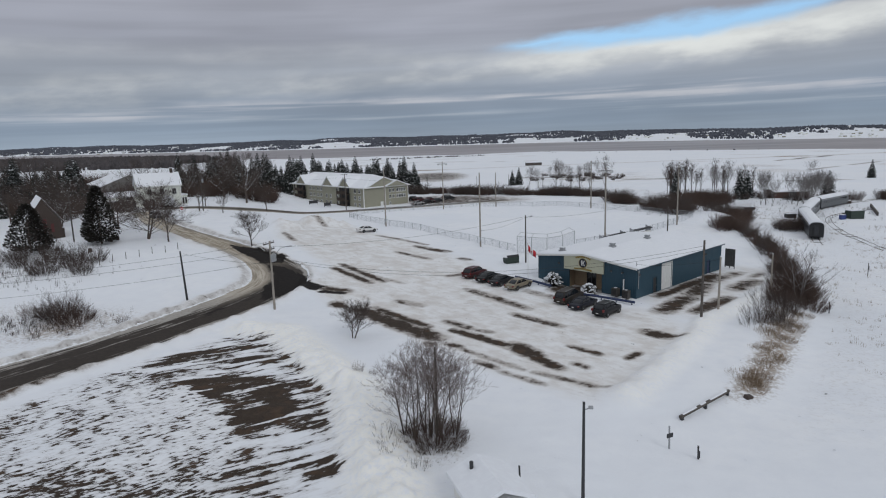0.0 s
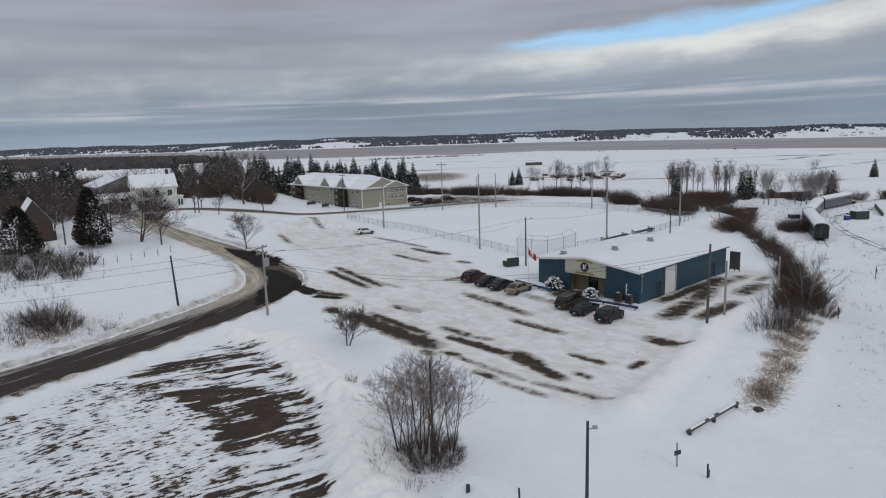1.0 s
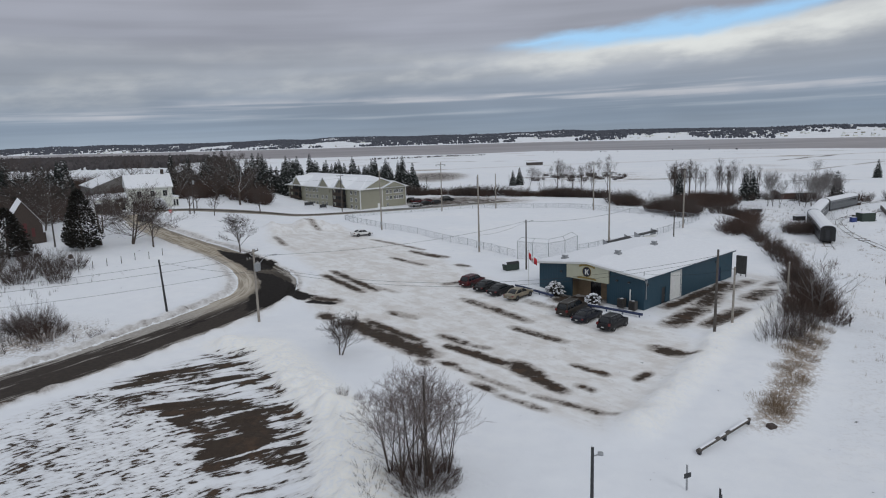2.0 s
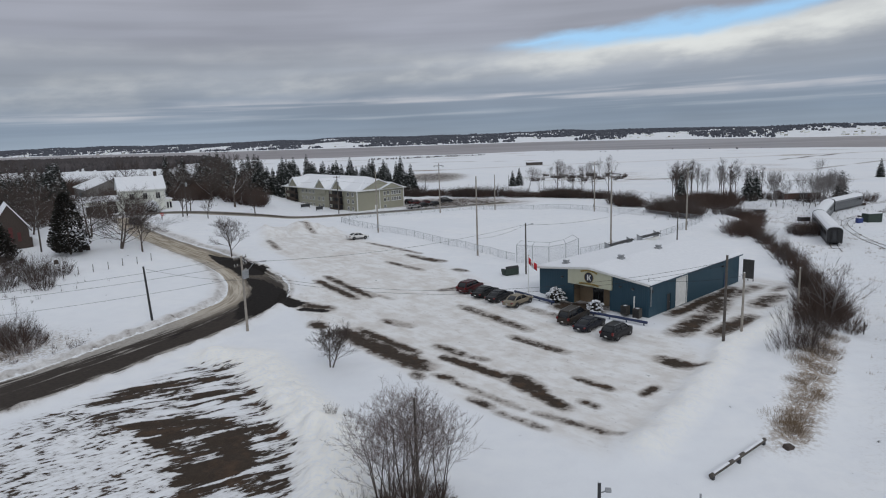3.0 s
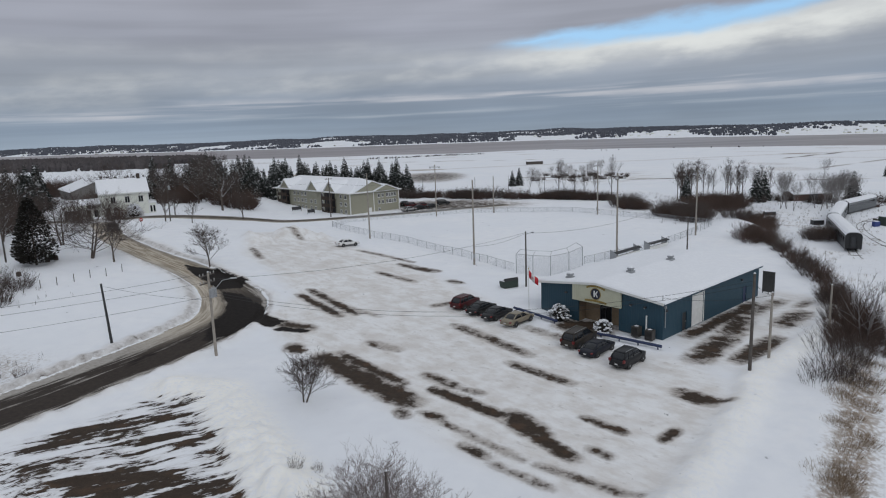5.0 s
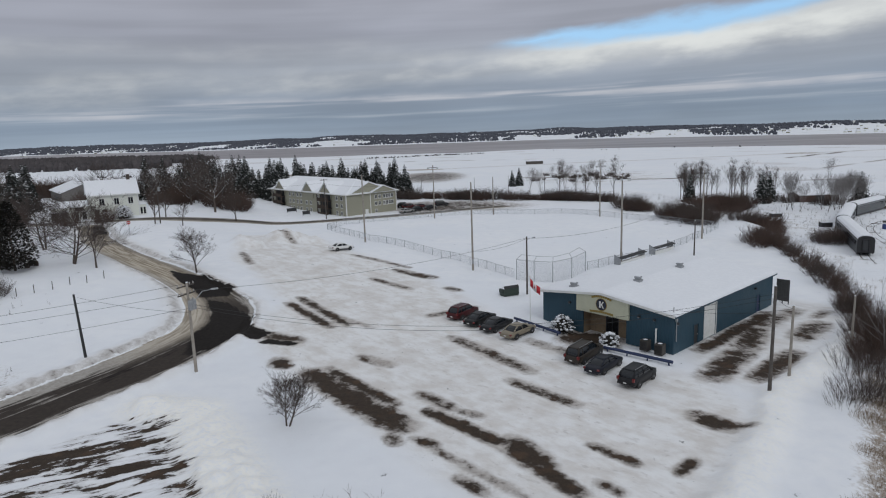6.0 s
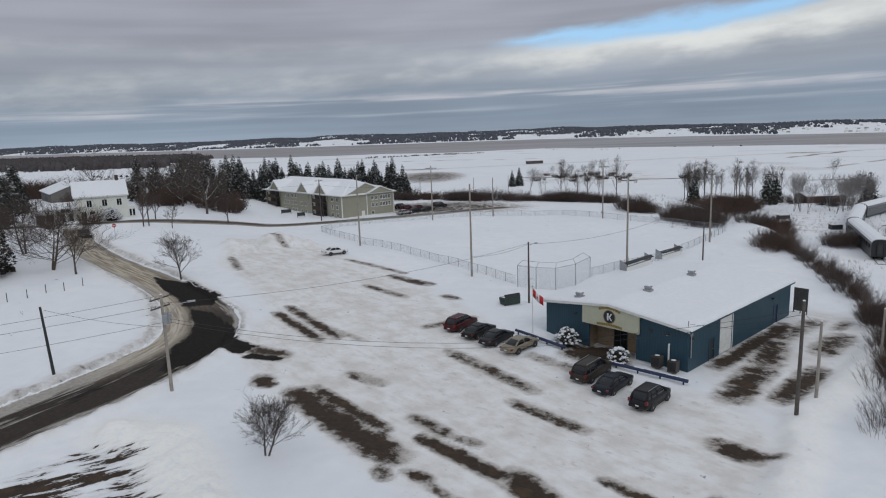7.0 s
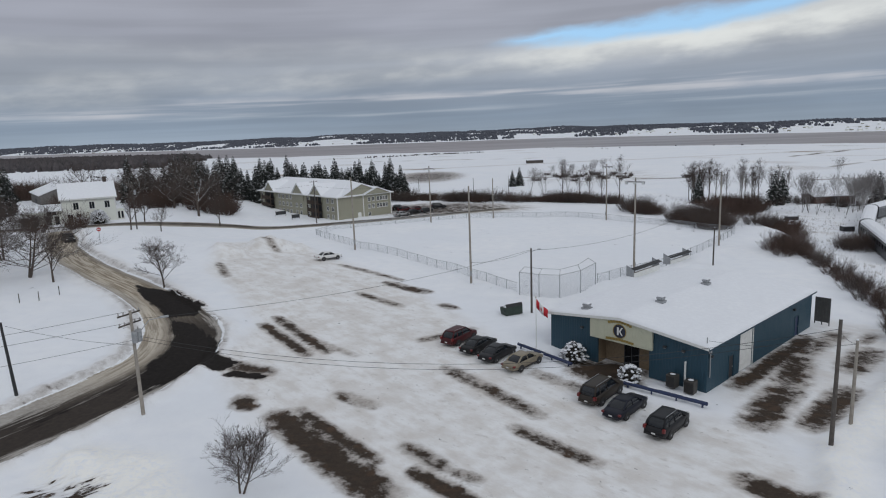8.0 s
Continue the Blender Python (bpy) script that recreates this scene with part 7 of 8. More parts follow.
def bare_tree(seed, h, spread_=0.5, trunk_r=None, stems=1, fork=0.3, limbs=9, levels=3, kids=(6, 6, 5), up=0.06, droop=0.0, rise=(0.35, 0.8), bend=1.0, twig_r=0.010, splay=0.75):
    """A leafless tree as two meshes: trunk with limbs, and the twigs of its crown."""
    rng = random.Random(seed)
    wood, twig = Build(), Build()
    R = trunk_r or h * 0.022
    for s in range(stems):
        a = rng.uniform(0, 6.28)
        lean = 0.0 if stems == 1 else rng.uniform(0.08, 0.32)
        d0 = Vector((math.cos(a) * lean, math.sin(a) * lean, 1))
        hh = h * (rng.uniform(0.82, 1.0) if stems > 1 else 1)
        trunk = limb(wood, (math.cos(a) * R * (stems > 1), math.sin(a) * R * (stems > 1), -0.3), d0, hh * 0.92, R / math.sqrt(stems) * 1.15, rng, 9, 0.07, 0.03, 7, 0.10)
        for k in range(limbs):
            f = fork + (1 - fork) * (k + rng.random()) / limbs
            i = min(len(trunk) - 2, int(f * (len(trunk) - 1)))
            p, q = trunk[i][0], trunk[i + 1][0]
            base = p.lerp(q, f * (len(trunk) - 1) - i if f * (len(trunk) - 1) - i < 1 else 1)
            w = k * 2.4 + rng.uniform(-0.5, 0.5) + s
            out = spread_ * rng.uniform(0.8, 1.25)
            d = Vector((math.cos(w) * out, math.sin(w) * out, rng.uniform(*rise) - droop))
            ln = h * (0.50 * (1 - f) + 0.16) * rng.uniform(0.8, 1.15) * (0.6 + 0.7 * spread_)
            r1 = max(1.6 * twig_r, trunk[i][2] * 0.42)
            arm = limb(wood, base, d, ln, r1, rng, 5, 0.16 * bend, up, 5, 0.3)
            stack = [(arm, ln, 1)]
            while stack:
                par, pl, lev = stack.pop()
                if lev >= levels:
                    continue
                for c in range(kids[min(lev, len(kids) - 1)]):
                    g = rng.uniform(0.25, 1.0)
                    j = min(len(par) - 2, int(g * (len(par) - 1)))
                    pp, hd, pr = par[j]
                    st = pp.lerp(par[j + 1][0], rng.random())
                    dd = (hd + Vector((rng.uniform(-1, 1), rng.uniform(-1, 1), rng.uniform(-0.35, 0.75) - droop)) * splay)
                    l2 = pl * rng.uniform(0.35, 0.62)
                    tgt = wood if lev == 1 and pr > 0.03 else twig
                    r2 = max(twig_r, pr * 0.5)
                    arm2 = limb(tgt, st, dd, l2, r2, rng, 3, 0.2 * bend, up, 4 if tgt is wood else 3, 0.35)
                    stack.append((arm2, l2, lev + 1))
    return wood, twig


def tree_thing(seed, h, label, m, bark=None, twigs=None, category="tree", group="", name="tree", **kw):
    wood, twig = bare_tree(seed, h, **kw)
    t = thing(name, m, label, category, group)
    part("trunk", wood, bark or M_BARK, t)
    part("crown", twig, twigs or M_TWIG, t)
    return t


def spruce_tree(seed, h, label, m, material=None, r0=None, group="", layers=None, dense=1.0, name="spruce", wide=1.0):
    """A conifer: trunk and whorls of drooping, ragged boughs that carry snow."""
    rng = random.Random(seed)
    t = thing(name, m, label, "conifer", group)
    part("trunk", Build().tube((0, 0, -0.4), (0, 0, h * 0.96), h * 0.02, 0.02, 7), M_BARK, t)
    b = Build()
    R = r0 or h * 0.275
    n = layers or int(h * 2.1)
    for k in range(n):
        f = (k + 0.3 * rng.random()) / n
        z = h * (0.06 + 0.93 * f)
        r = R * (1 - f) ** 0.85 * rng.uniform(0.82, 1.12) + 0.12
        c = max(5, int((11 - 5 * f) * dense))
        for j in range(c):
            w = 2 * math.pi * (j + rng.uniform(-0.35, 0.35)) / c + k * 0.7
            rr = r * rng.uniform(0.72, 1.12)
            dx, dy = math.cos(w), math.sin(w)
            sx, sy = -dy, dx
            drop = rr * rng.uniform(0.22, 0.45)
            steps = 3
            prev = None
            for s in range(steps + 1):
                q = s / steps
                px, py, pz = dx * rr * q, dy * rr * q, z - drop * q * q + 0.10 * rr * math.sin(q * 3.1)
                wd = (0.10 + 0.30 * rr * (math.sin(math.pi * min(1, q * 0.9 + 0.12)))) * wide * rng.uniform(0.6, 1.15)
                cur = ((px + sx * wd, py + sy * wd, pz - wd * 0.45 * rng.uniform(0.5, 1.3)), (px, py, pz + 0.05), (px - sx * wd, py - sy * wd, pz - wd * 0.45 * rng.uniform(0.5, 1.3)))
                if prev:
                    for i in (0, 1):
                        b.face([prev[i], cur[i], cur[i + 1], prev[i + 1]])
                prev = cur
            # ragged hanging tufts along the bough
            for s in range(int(3 * dense) + 1):
                q = rng.uniform(0.3, 1.0)
                px, py, pz = dx * rr * q, dy * rr * q, z - drop * q * q
                o = rng.uniform(-0.28, 0.28) * rr
                e = rng.uniform(0.12, 0.3) * (0.5 + rr * 0.3)
                b.face([(px + sx * o, py + sy * o, pz), (px + sx * o + dx * e, py + sy * o + dy * e, pz - e * 0.5), (px + sx * (o * 0.5) + dx * e * 0.4, py + sy * (o * 0.5) + dy * e * 0.4, pz - e * 1.6)])
    part("crown", b, material or M_NEEDLE, t)
    return t


def cedar_tree(seed, h, r, label, m, group):
    """A dense evergreen: an upright, uneven cone of small sprays with snow caught among them."""
    rng = random.Random(seed)
    t = thing("cedar", m, label, "conifer", group)
    part("trunk", Build().tube((0, 0, -0.4), (0, 0, h * 0.9), 0.2, 0.03, 7), M_BARK, t)
    b = Build()
    lobes = [(rng.uniform(0, 6.28), rng.uniform(0.75, 1.15)) for k in range(9)]
    for k in range(int(h * 560)):
        f = rng.random() ** 1.35
        z = h * (0.05 + 0.95 * f)
        a, bulge = rng.choice(lobes)
        a += rng.gauss(0, 0.5)
        prof = (min(1.0, 0.55 + 3.2 * f) * (1 - f) ** 0.72) + 0.03
        q = r * prof * bulge * (1 - 0.45 * rng.random() ** 2)
        p = Vector((math.cos(a) * q, math.sin(a) * q, z))
        out = Vector((math.cos(a), math.sin(a), rng.uniform(-0.25, 0.9))).normalized()
        e = rng.uniform(0.28, 0.6)
        side = out.cross(Vector((rng.uniform(-1, 1), rng.uniform(-1, 1), 1))).normalized() * e * rng.uniform(0.25, 0.45)
        b.face([p - side * 0.4, p + out * e * 0.5 - side, p + out * e, p + out * e * 0.5 + side])
    tagged(part("crown", b, M_CEDAR, t), kind="stuff")
    return t


def thicket(seed, h, r, stems, label, m, material=None, group="", name="shrub", forks=6, thick=0.018, lean=0.35, category="shrub", dome=0.35):
    """Many thin stems from one patch of ground, each with side twigs."""
    rng = random.Random(seed)
    t = thing(name, m, label, category, group)
    st, tw = Build(), Build()
    for s in range(stems):
        a, q = rng.uniform(0, 6.28), math.sqrt(rng.random())
        x, y = math.cos(a) * q * r * 0.55, math.sin(a) * q * r * 0.55
        d = Vector((math.cos(a) * lean * (0.3 + q), math.sin(a) * lean * (0.3 + q), 1)) + Vector((rng.uniform(-0.15, 0.15), rng.uniform(-0.15, 0.15), 0))
        hh = h * rng.uniform(0.45, 1.0) * max(0.3, 1.05 - dome * q - max(0.0, lean - 0.45) * 0.9 * q * (dome > 0))
        main = limb(st, (x, y, -0.2), d, hh, thick * (0.7 + 0.5 * hh / h), rng, 4, 0.13, 0.04, 3, 0.35)
        for c in range(forks):
            g = rng.uniform(0.08, 0.95)
            j = min(3, int(g * 4))
            p = main[j][0].lerp(main[j + 1][0], rng.random())
            dd = main[j][1] + Vector((rng.uniform(-1, 1), rng.uniform(-1, 1), rng.uniform(0.0, 0.8))) * 0.7
            a2 = limb(tw, p, dd, hh * rng.uniform(0.18, 0.42), thick * 0.55, rng, 2, 0.2, 0.05, 3, 0.4)
            for c2 in range(2):
                p2 = a2[0][0].lerp(a2[2][0], rng.uniform(0.3, 1))
                limb(tw, p2, dd + Vector((rng.uniform(-1, 1), rng.uniform(-1, 1), rng.uniform(-0.2, 0.8))), hh * rng.uniform(0.08, 0.2), thick * 0.4, rng, 1, 0.2, 0.0, 3, 0.4)
    tagged(part("stemwork", st, material or M_TWIG, t), kind="stuff")
    tagged(part("twigwork", tw, material or M_TWIG, t), kind="stuff")
    return t


def on_ground(x, y, rz=0.0, s=1.0, dz=0.0):
    return Matrix.Translation((x, y, gh(x, y) + dz)) @ pose(0, 0, 0, 0, 0, rz) @ Matrix.Scale(s, 4)


def repeat(first, places, seed, lo=0.8, hi=1.2):
    """Copies of a thing at (x, y) places, turned and sized by chance."""
    rng = random.Random(seed)
    for x, y in places:
        s = rng.uniform(lo, hi)
        c = copy_thing(first, on_ground(x, y, rng.uniform(0, 360)))
        c.scale = (s * rng.uniform(0.9, 1.1), s * rng.uniform(0.9, 1.1), s)


# the near thicket round its pole
for k, (x, y, h_, st) in enumerate(((-3.6, 43.4, 8.0, 3), (-4.8, 43.2, 7.2, 3), (-2.5, 43.0, 7.8, 3), (-5.5, 43.9, 6.2, 3), (-3.9, 44.4, 7.8, 2), (-1.7, 43.9, 6.4, 3), (-3.0, 42.2, 6.2, 2), (-4.4, 42.3, 5.4, 2))):
    tree_thing(31 + k, h_, "slender leafless tree in the thicket", on_ground(x, y), stems=st, limbs=8, spread_=0.5, fork=0.26, levels=4, kids=(5, 5, 4), trunk_r=0.09, rise=(0.4, 1.1), up=0.01, bend=0.7, twig_r=0.006, splay=1.0, twigs=M_HAZE_TWIG, group="trees in the thicket")
thicket(35, 2.6, 4.2, 380, "dense red-brown undergrowth round the slender trees", on_ground(-3.2, 43.2), M_RED_TWIG, forks=11, thick=0.011, lean=0.8)
thicket(36, 1.4, 4.2, 170, "frosted dry weeds at the foot of the thicket", on_ground(-3.4, 41.4), M_FROST_TWIG, forks=8, thick=0.009, lean=1.1)
thicket(37, 1.1, 1.6, 34, "dry weeds poking through the snow", on_ground(-6.6, 40.6), M_RED_TWIG, forks=4, thick=0.009, group="dry weeds")
thicket(38, 1.1, 1.6, 34, "dry weeds poking through the snow", on_ground(-4.4, 38.6), M_TWIG, forks=4, thick=0.009, group="dry weeds")
thicket(39, 1.2, 1.6, 34, "dry weeds poking through the snow", on_ground(-7.0, 42.8), M_RED_TWIG, forks=4, thick=0.009, group="dry weeds")
# lone trees on the lot
tree_thing(41, 4.5, "small round leafless tree beside the parking lot", on_ground(-13.7, 68.9), stems=2, limbs=20, spread_=0.78, fork=0.20, levels=4, kids=(8, 7, 5), trunk_r=0.11, rise=(0.5, 1.5), up=0.0, bend=0.4, twig_r=0.0065, splay=0.95)
tree_thing(42, 6.4, "upright leafless tree at the edge of the lot", on_ground(-41.2, 117.6), limbs=26, spread_=0.75, fork=0.2, levels=4, kids=(7, 6, 5), trunk_r=0.13, rise=(0.3, 1.3), up=0.0, bend=0.5, twig_r=0.009, splay=0.95)
# churchyard
big = tree_thing(51, 10.5, "spreading leafless tree with snow on its limbs", on_ground(-62.8, 120.2), stems=2, limbs=22, spread_=0.95, fork=0.14, levels=4, kids=(8, 7, 5), trunk_r=0.24, rise=(0.15, 0.75), up=0.02, group="trees by the churchyard")
repeat(big, [(-75.2, 132), (-91.5, 138.3), (-98.4, 145.2)], 5, 0.8, 1.0)
small = tree_thing(52, 7.0, "young leafless tree beside the road", on_ground(-57.5, 117.9), limbs=15, spread_=0.55, fork=0.22, levels=4, kids=(6, 6, 4), trunk_r=0.15, group="young trees beside the road")
repeat(small, [(-71.9, 167.9), (-66.6, 170.8), (-76.1, 182.5), (-60.2, 189.5), (-78.8, 127.7)], 6, 0.8, 1.15)
cedar_tree(61, 11.0, 3.6, "large dense brown-green conifer in the churchyard", on_ground(-69.9, 116.6), "conifers in the churchyard")
cedar_tree(62, 8.8, 3.9, "broad brown-green conifer beside the church", on_ground(-79.4, 110.2), "conifers in the churchyard")
sh = thicket(64, 4.2, 2.8, 90, "bare brown shrubs below the churchyard", on_ground(-68.4, 104.5), M_TWIG, lean=0.6, forks=9, thick=0.02, group="shrubs at the churchyard")
repeat(sh, [(-71.6, 102.3), (-66.1, 100.5), (-76.1, 101.7), (-62.6, 97.7), (-80.6, 100.8), (-68.8, 97), (-73.9, 122.9), (-85.8, 105), (-74.4, 107.9), (-78.7, 105), (-64, 103.7), (-82.4, 102.6)], 7, 0.7, 1.1)
# thicket beside the road
thicket(71, 4.4, 4.4, 190, "dense brown bare thicket beside the road", on_ground(-54.6, 79.0), M_TWIG, forks=11, thick=0.015, lean=0.75)
thicket(72, 3.8, 4.0, 150, "brown bare thicket beside the road", on_ground(-51.8, 77.2), M_RED_TWIG, forks=11, thick=0.014, lean=0.8)
thicket(73, 3.2, 3.4, 110, "low frosted shrubs beside the road", on_ground(-58.2, 79.8), M_HAZE_TWIG, forks=9, thick=0.014, lean=0.8)
wd = thicket(74, 1.5, 1.2, 40, "small brown weed clump in the snow", on_ground(-44.8, 76), M_RED_TWIG, forks=5, thick=0.011, group="weed clumps")
repeat(wd, [(-51.1, 73.1), (-49.4, 72), (-53.2, 71.2), (-56.5, 72.5), (-58.9, 75.4), (-11.0, 55.4), (-9.6, 56.2), (-61.2, 77.1), (-50.1, 74.9)], 8, 0.5, 1.1)
# hedge along the bank
def bank_x(y):
    """The planting line of the shrubs along the bank."""
    return float(np.interp(y, (66, 79, 90, 102, 119, 137, 158), (34.0, 42.2, 46.8, 52.2, 57.4, 61.4, 65.0)))


hd = [thicket(80 + k, h_, 2.8, n_, lb, on_ground(*xy), mt, forks=9, thick=0.016, group="shrubs along the bank", lean=ln)
      for k, (h_, n_, xy, mt, lb, ln) in enumerate(((4.6, 130, (45.2, 83.5), M_RED_TWIG, "dense dark brown shrub along the bank", 0.75), (4.0, 110, (47.5, 87.6), M_TWIG, "bare grey-brown shrub along the bank", 0.7), (3.4, 34, (38.6, 75.4), M_TWIG, "thin bare shrub along the bank", 0.45)))]
rng = random.Random(90)
places = [[], [], []]
for k in range(16):
    y = rng.uniform(79, 96)
    places[0 if rng.random() < 0.7 else 1].append((bank_x(y) + rng.uniform(-2.0, 2.6), y))
far_bank = [[], []]
for k in range(36):
    y = 95 + 62 * (k / 36) ** 1.1
    far_bank[0 if rng.random() < 0.6 else 1].append((bank_x(y) + rng.uniform(-1.2, 1.4), y + rng.uniform(-1.5, 1.5)))
for k in range(13):
    y = rng.uniform(67, 80)
    places[2].append((bank_x(y) + rng.uniform(-4.2, 1.0), y))
repeat(hd[0], places[0], 11, 0.7, 1.02)
repeat(hd[1], places[1], 12, 0.6, 1.05)
repeat(hd[0], far_bank[0], 22, 0.35, 0.8)
repeat(hd[0], [(58.6, 141.5), (60.8, 143.5), (63.2, 145), (61.5, 149), (65, 150), (59.5, 146.5)], 27, 0.8, 1.05)
repeat(hd[1], far_bank[1], 23, 0.4, 0.95)
repeat(hd[2], places[2], 13, 0.5, 1.0)
tree_thing(95, 7.6, "leaning leafless tree among the bank shrubs", on_ground(44.4, 82.4), stems=3, limbs=9, spread_=0.7, fork=0.2, levels=3, kids=(5, 5, 4), bark=M_FROST_TWIG)
gr = thicket(96, 0.9, 2.0, 130, "clump of dry yellow grass on the bank", on_ground(25.6, 54.6), M_DRY_GRASS, forks=2, thick=0.010, group="dry grass on the bank", name="dry_grass", lean=0.6, category="grass")
gp = []
for k in range(44):
    y = 53.5 + 24 * rng.random()
    gp.append((float(hedge_x(y)) + rng.uniform(-1.2, 1.8) * (0.5 + (y - 54) / 24) - 0.2, y))
repeat(gr, gp, 14, 0.6, 1.25)
# snow-laden evergreens before the hall
def snow_shrub(x, y, r, h, label):
    t = thing("evergreen_shrub", on_ground(x, y), label, "shrub", "shrubs before the hall")
    rng = random.Random(int(x * 10))
    g, s = Build(), Build()
    for k in range(int(170 * r * r)):
        a, u = rng.uniform(0, 6.28), rng.uniform(0.0, 1.0)
        z = h * u
        rr = r * (math.sin(math.pi * min(1, 0.25 + 0.72 * u))) ** 0.7 * rng.uniform(0.65, 1.05)
        p = Vector((math.cos(a) * rr, math.sin(a) * rr, z))
        e = rng.uniform(0.12, 0.26)
        for q in range(3):
            d = Vector((rng.uniform(-1, 1), rng.uniform(-1, 1), rng.uniform(-0.6, 0.9))) * e
            w = d.cross(Vector((0, 0, 1))) * 0.4
            g.face([p - w, p + d * 0.6 - w * 0.6, p + d * 1.5, p + d * 0.6 + w * 0.6])
        if rng.random() < 0.42 and u > 0.15:
            bm = bmesh.new()
            bmesh.ops.create_icosphere(bm, subdivisions=1, radius=1)
            m = Matrix.Translation(p + Vector((0, 0, 0.1))) @ pose(0, 0, 0, rng.uniform(-20, 20), rng.uniform(-20, 20), rng.uniform(0, 360)) @ Matrix.Diagonal((e * rng.uniform(0.7, 1.3), e * rng.uniform(0.6, 1.0), e * 0.55, 1))
            s.add_bm(bm, m)
    part("foliage", g, M_CEDAR, t)
    part("snow_clumps", s, M_SNOW, t, "clumps of snow on the twigs", smooth=True)
    part("core", Build().lathe([(r * 0.5, -0.1), (r * 0.62, h * 0.3), (r * 0.5, h * 0.65), (r * 0.2, h * 0.85)], n=9), M_CEDAR, t)


snow_shrub(12.7, 91.4, 1.35, 1.9, "snow-laden evergreen shrub beside the entrance")
snow_shrub(17.0, 86.2, 1.15, 1.6, "smaller snow-laden evergreen shrub at the entrance")
snow_shrub(-85.6, 179.4, 2.3, 3.2, "snow-laden evergreen shrub before the farmhouse")
snow_shrub(-89.0, 177.8, 1.5, 1.8, "dark low evergreen shrub before the farmhouse")
# woods behind the houses
sp = [spruce_tree(100 + k, h_, "dark spruce with snow on its boughs", on_ground(x, y), None, None, "spruces behind the houses", dense=0.9) for k, (h_, x, y) in enumerate(((14.5, -88, 244), (12.0, -70, 252), (13.5, -50, 256)))]
rng = random.Random(101)
pl = [[], [], []]
for k in range(104):
    f = rng.random()
    x = -106 + 76 * f + rng.uniform(-3, 3)
    y = 232 + 34 * rng.random() + 12 * f
    if x > -56 and y < 246:
        y += 14
    pl[k % 3].append((x, y))
for k in range(80):
    x, y = rng.uniform(-225, -112), rng.uniform(190, 262)
    if not -0.67 < x / (y - 20) < -0.52:
        pl[k % 3].append((x, y))
for k in range(14):
    pl[k % 3].append((rng.uniform(-135, -108), rng.uniform(150, 180)))
for k in range(9):
    pl[k % 3].append((rng.uniform(-36, -20), rng.uniform(262, 282)))
for k in range(22):
    pl[k % 3].append((rng.uniform(-66, -24), rng.uniform(258, 276)))
pl[1] += [(-23.8, 260.1), (-19.4, 255.6)]
for first, q, sd in zip(sp, pl, (1, 2, 3)):
    repeat(first, q, sd, 0.6, 1.12)
dk = spruce_tree(104, 10, "lone dark spruce out on the marsh edge", on_ground(32.0, 400), None, None, "lone spruces", dense=0.9)
repeat(dk, [(36.5, 404), (104.6, 240), (109, 244), (84, 251), (131, 229), (245, 385), (-127.3, 171.1), (-119.3, 185), (-111.4, 164.1), (-121.3, 149.2), (-139.2, 157.2), (-149.2, 174.1), (-103.4, 149.2), (-109.4, 131.3)], 15, 0.8, 1.15)
elm = tree_thing(110, 15, "large spreading leafless tree beside the house", on_ground(-68.8, 197.5), limbs=20, spread_=0.85, fork=0.14, levels=4, kids=(7, 7, 5), trunk_r=0.30, group="large bare trees behind the houses")
repeat(elm, [(-79.8, 207.4), (-83.5, 220.7), (-93.5, 210.9), (-135.2, 195), (-159.1, 198.9), (-149.2, 187), (-97.4, 224.6), (-117.2, 226.6), (-115.4, 177.1), (-133.3, 175.1)], 16, 0.7, 1.05)
repeat(small, [(rng.uniform(-112, -72), rng.uniform(206, 236)) for k in range(24)] + [(rng.uniform(-150, -100), rng.uniform(140, 190)) for k in range(14)], 28, 0.7, 1.3)
bs = thicket(111, 6.5, 4.0, 150, "dense dark bare shrub behind the road", on_ground(-65.3, 212.1), M_RED_TWIG, forks=9, thick=0.026, group="shrubs behind the road", lean=0.6)
bg = thicket(113, 6.0, 3.6, 110, "bare grey-brown shrub with pale twigs", on_ground(-71.2, 214.4), M_TWIG, forks=9, thick=0.024, group="shrubs behind the road", lean=0.6)
q = [(-67.3, 209.9), (-69.3, 215.8), (-74.8, 214.3), (-73, 206.7), (-68.3, 204.7), (-78.2, 216.5), (-83.5, 209.9), (-64.3, 205)]
q += [(rng.uniform(-114, -84), rng.uniform(204, 232)) for k in range(16)]
q += [(rng.uniform(-130, -84), rng.uniform(146, 172)) for k in range(12)]
repeat(bs, q, 17, 0.6, 1.15)
# belts of shrubs behind the ball field and along the marsh
def along(pts, n, off):
    line = smooth_line(pts, 1.0)
    out = []
    for k in range(n):
        x, y = line[rng.randrange(len(line))]
        out.append((x + rng.uniform(-off, off), y + rng.uniform(-off, off) * 1.4))
    return out


low = along([(-27.9, 250), (-13.6, 252), (-3, 249), (7, 244), (28, 241), (40, 234), (49, 229)], 44, 2.0)
low += along([(51, 214), (53, 200), (55, 190), (57, 180), (61, 172)], 14, 1.6)
low += along([(60, 192), (66, 180), (73, 178), (80, 187)], 12, 3.0)
low += along([(80, 163), (84, 163), (87, 166)], 4, 1.4) + along([(136, 224), (170, 232), (215, 240)], 10, 5)
tall = along([(76, 222), (84, 225), (90, 236), (84, 236)], 30, 4.0)
br = thicket(115, 3.4, 8.0, 330, "belt of dense dark brown bare brush", on_ground(20, 242), M_RED_TWIG, forks=7, thick=0.022, lean=0.5, name="brush", category="brush", group="brush behind the ball field", dome=0.0)
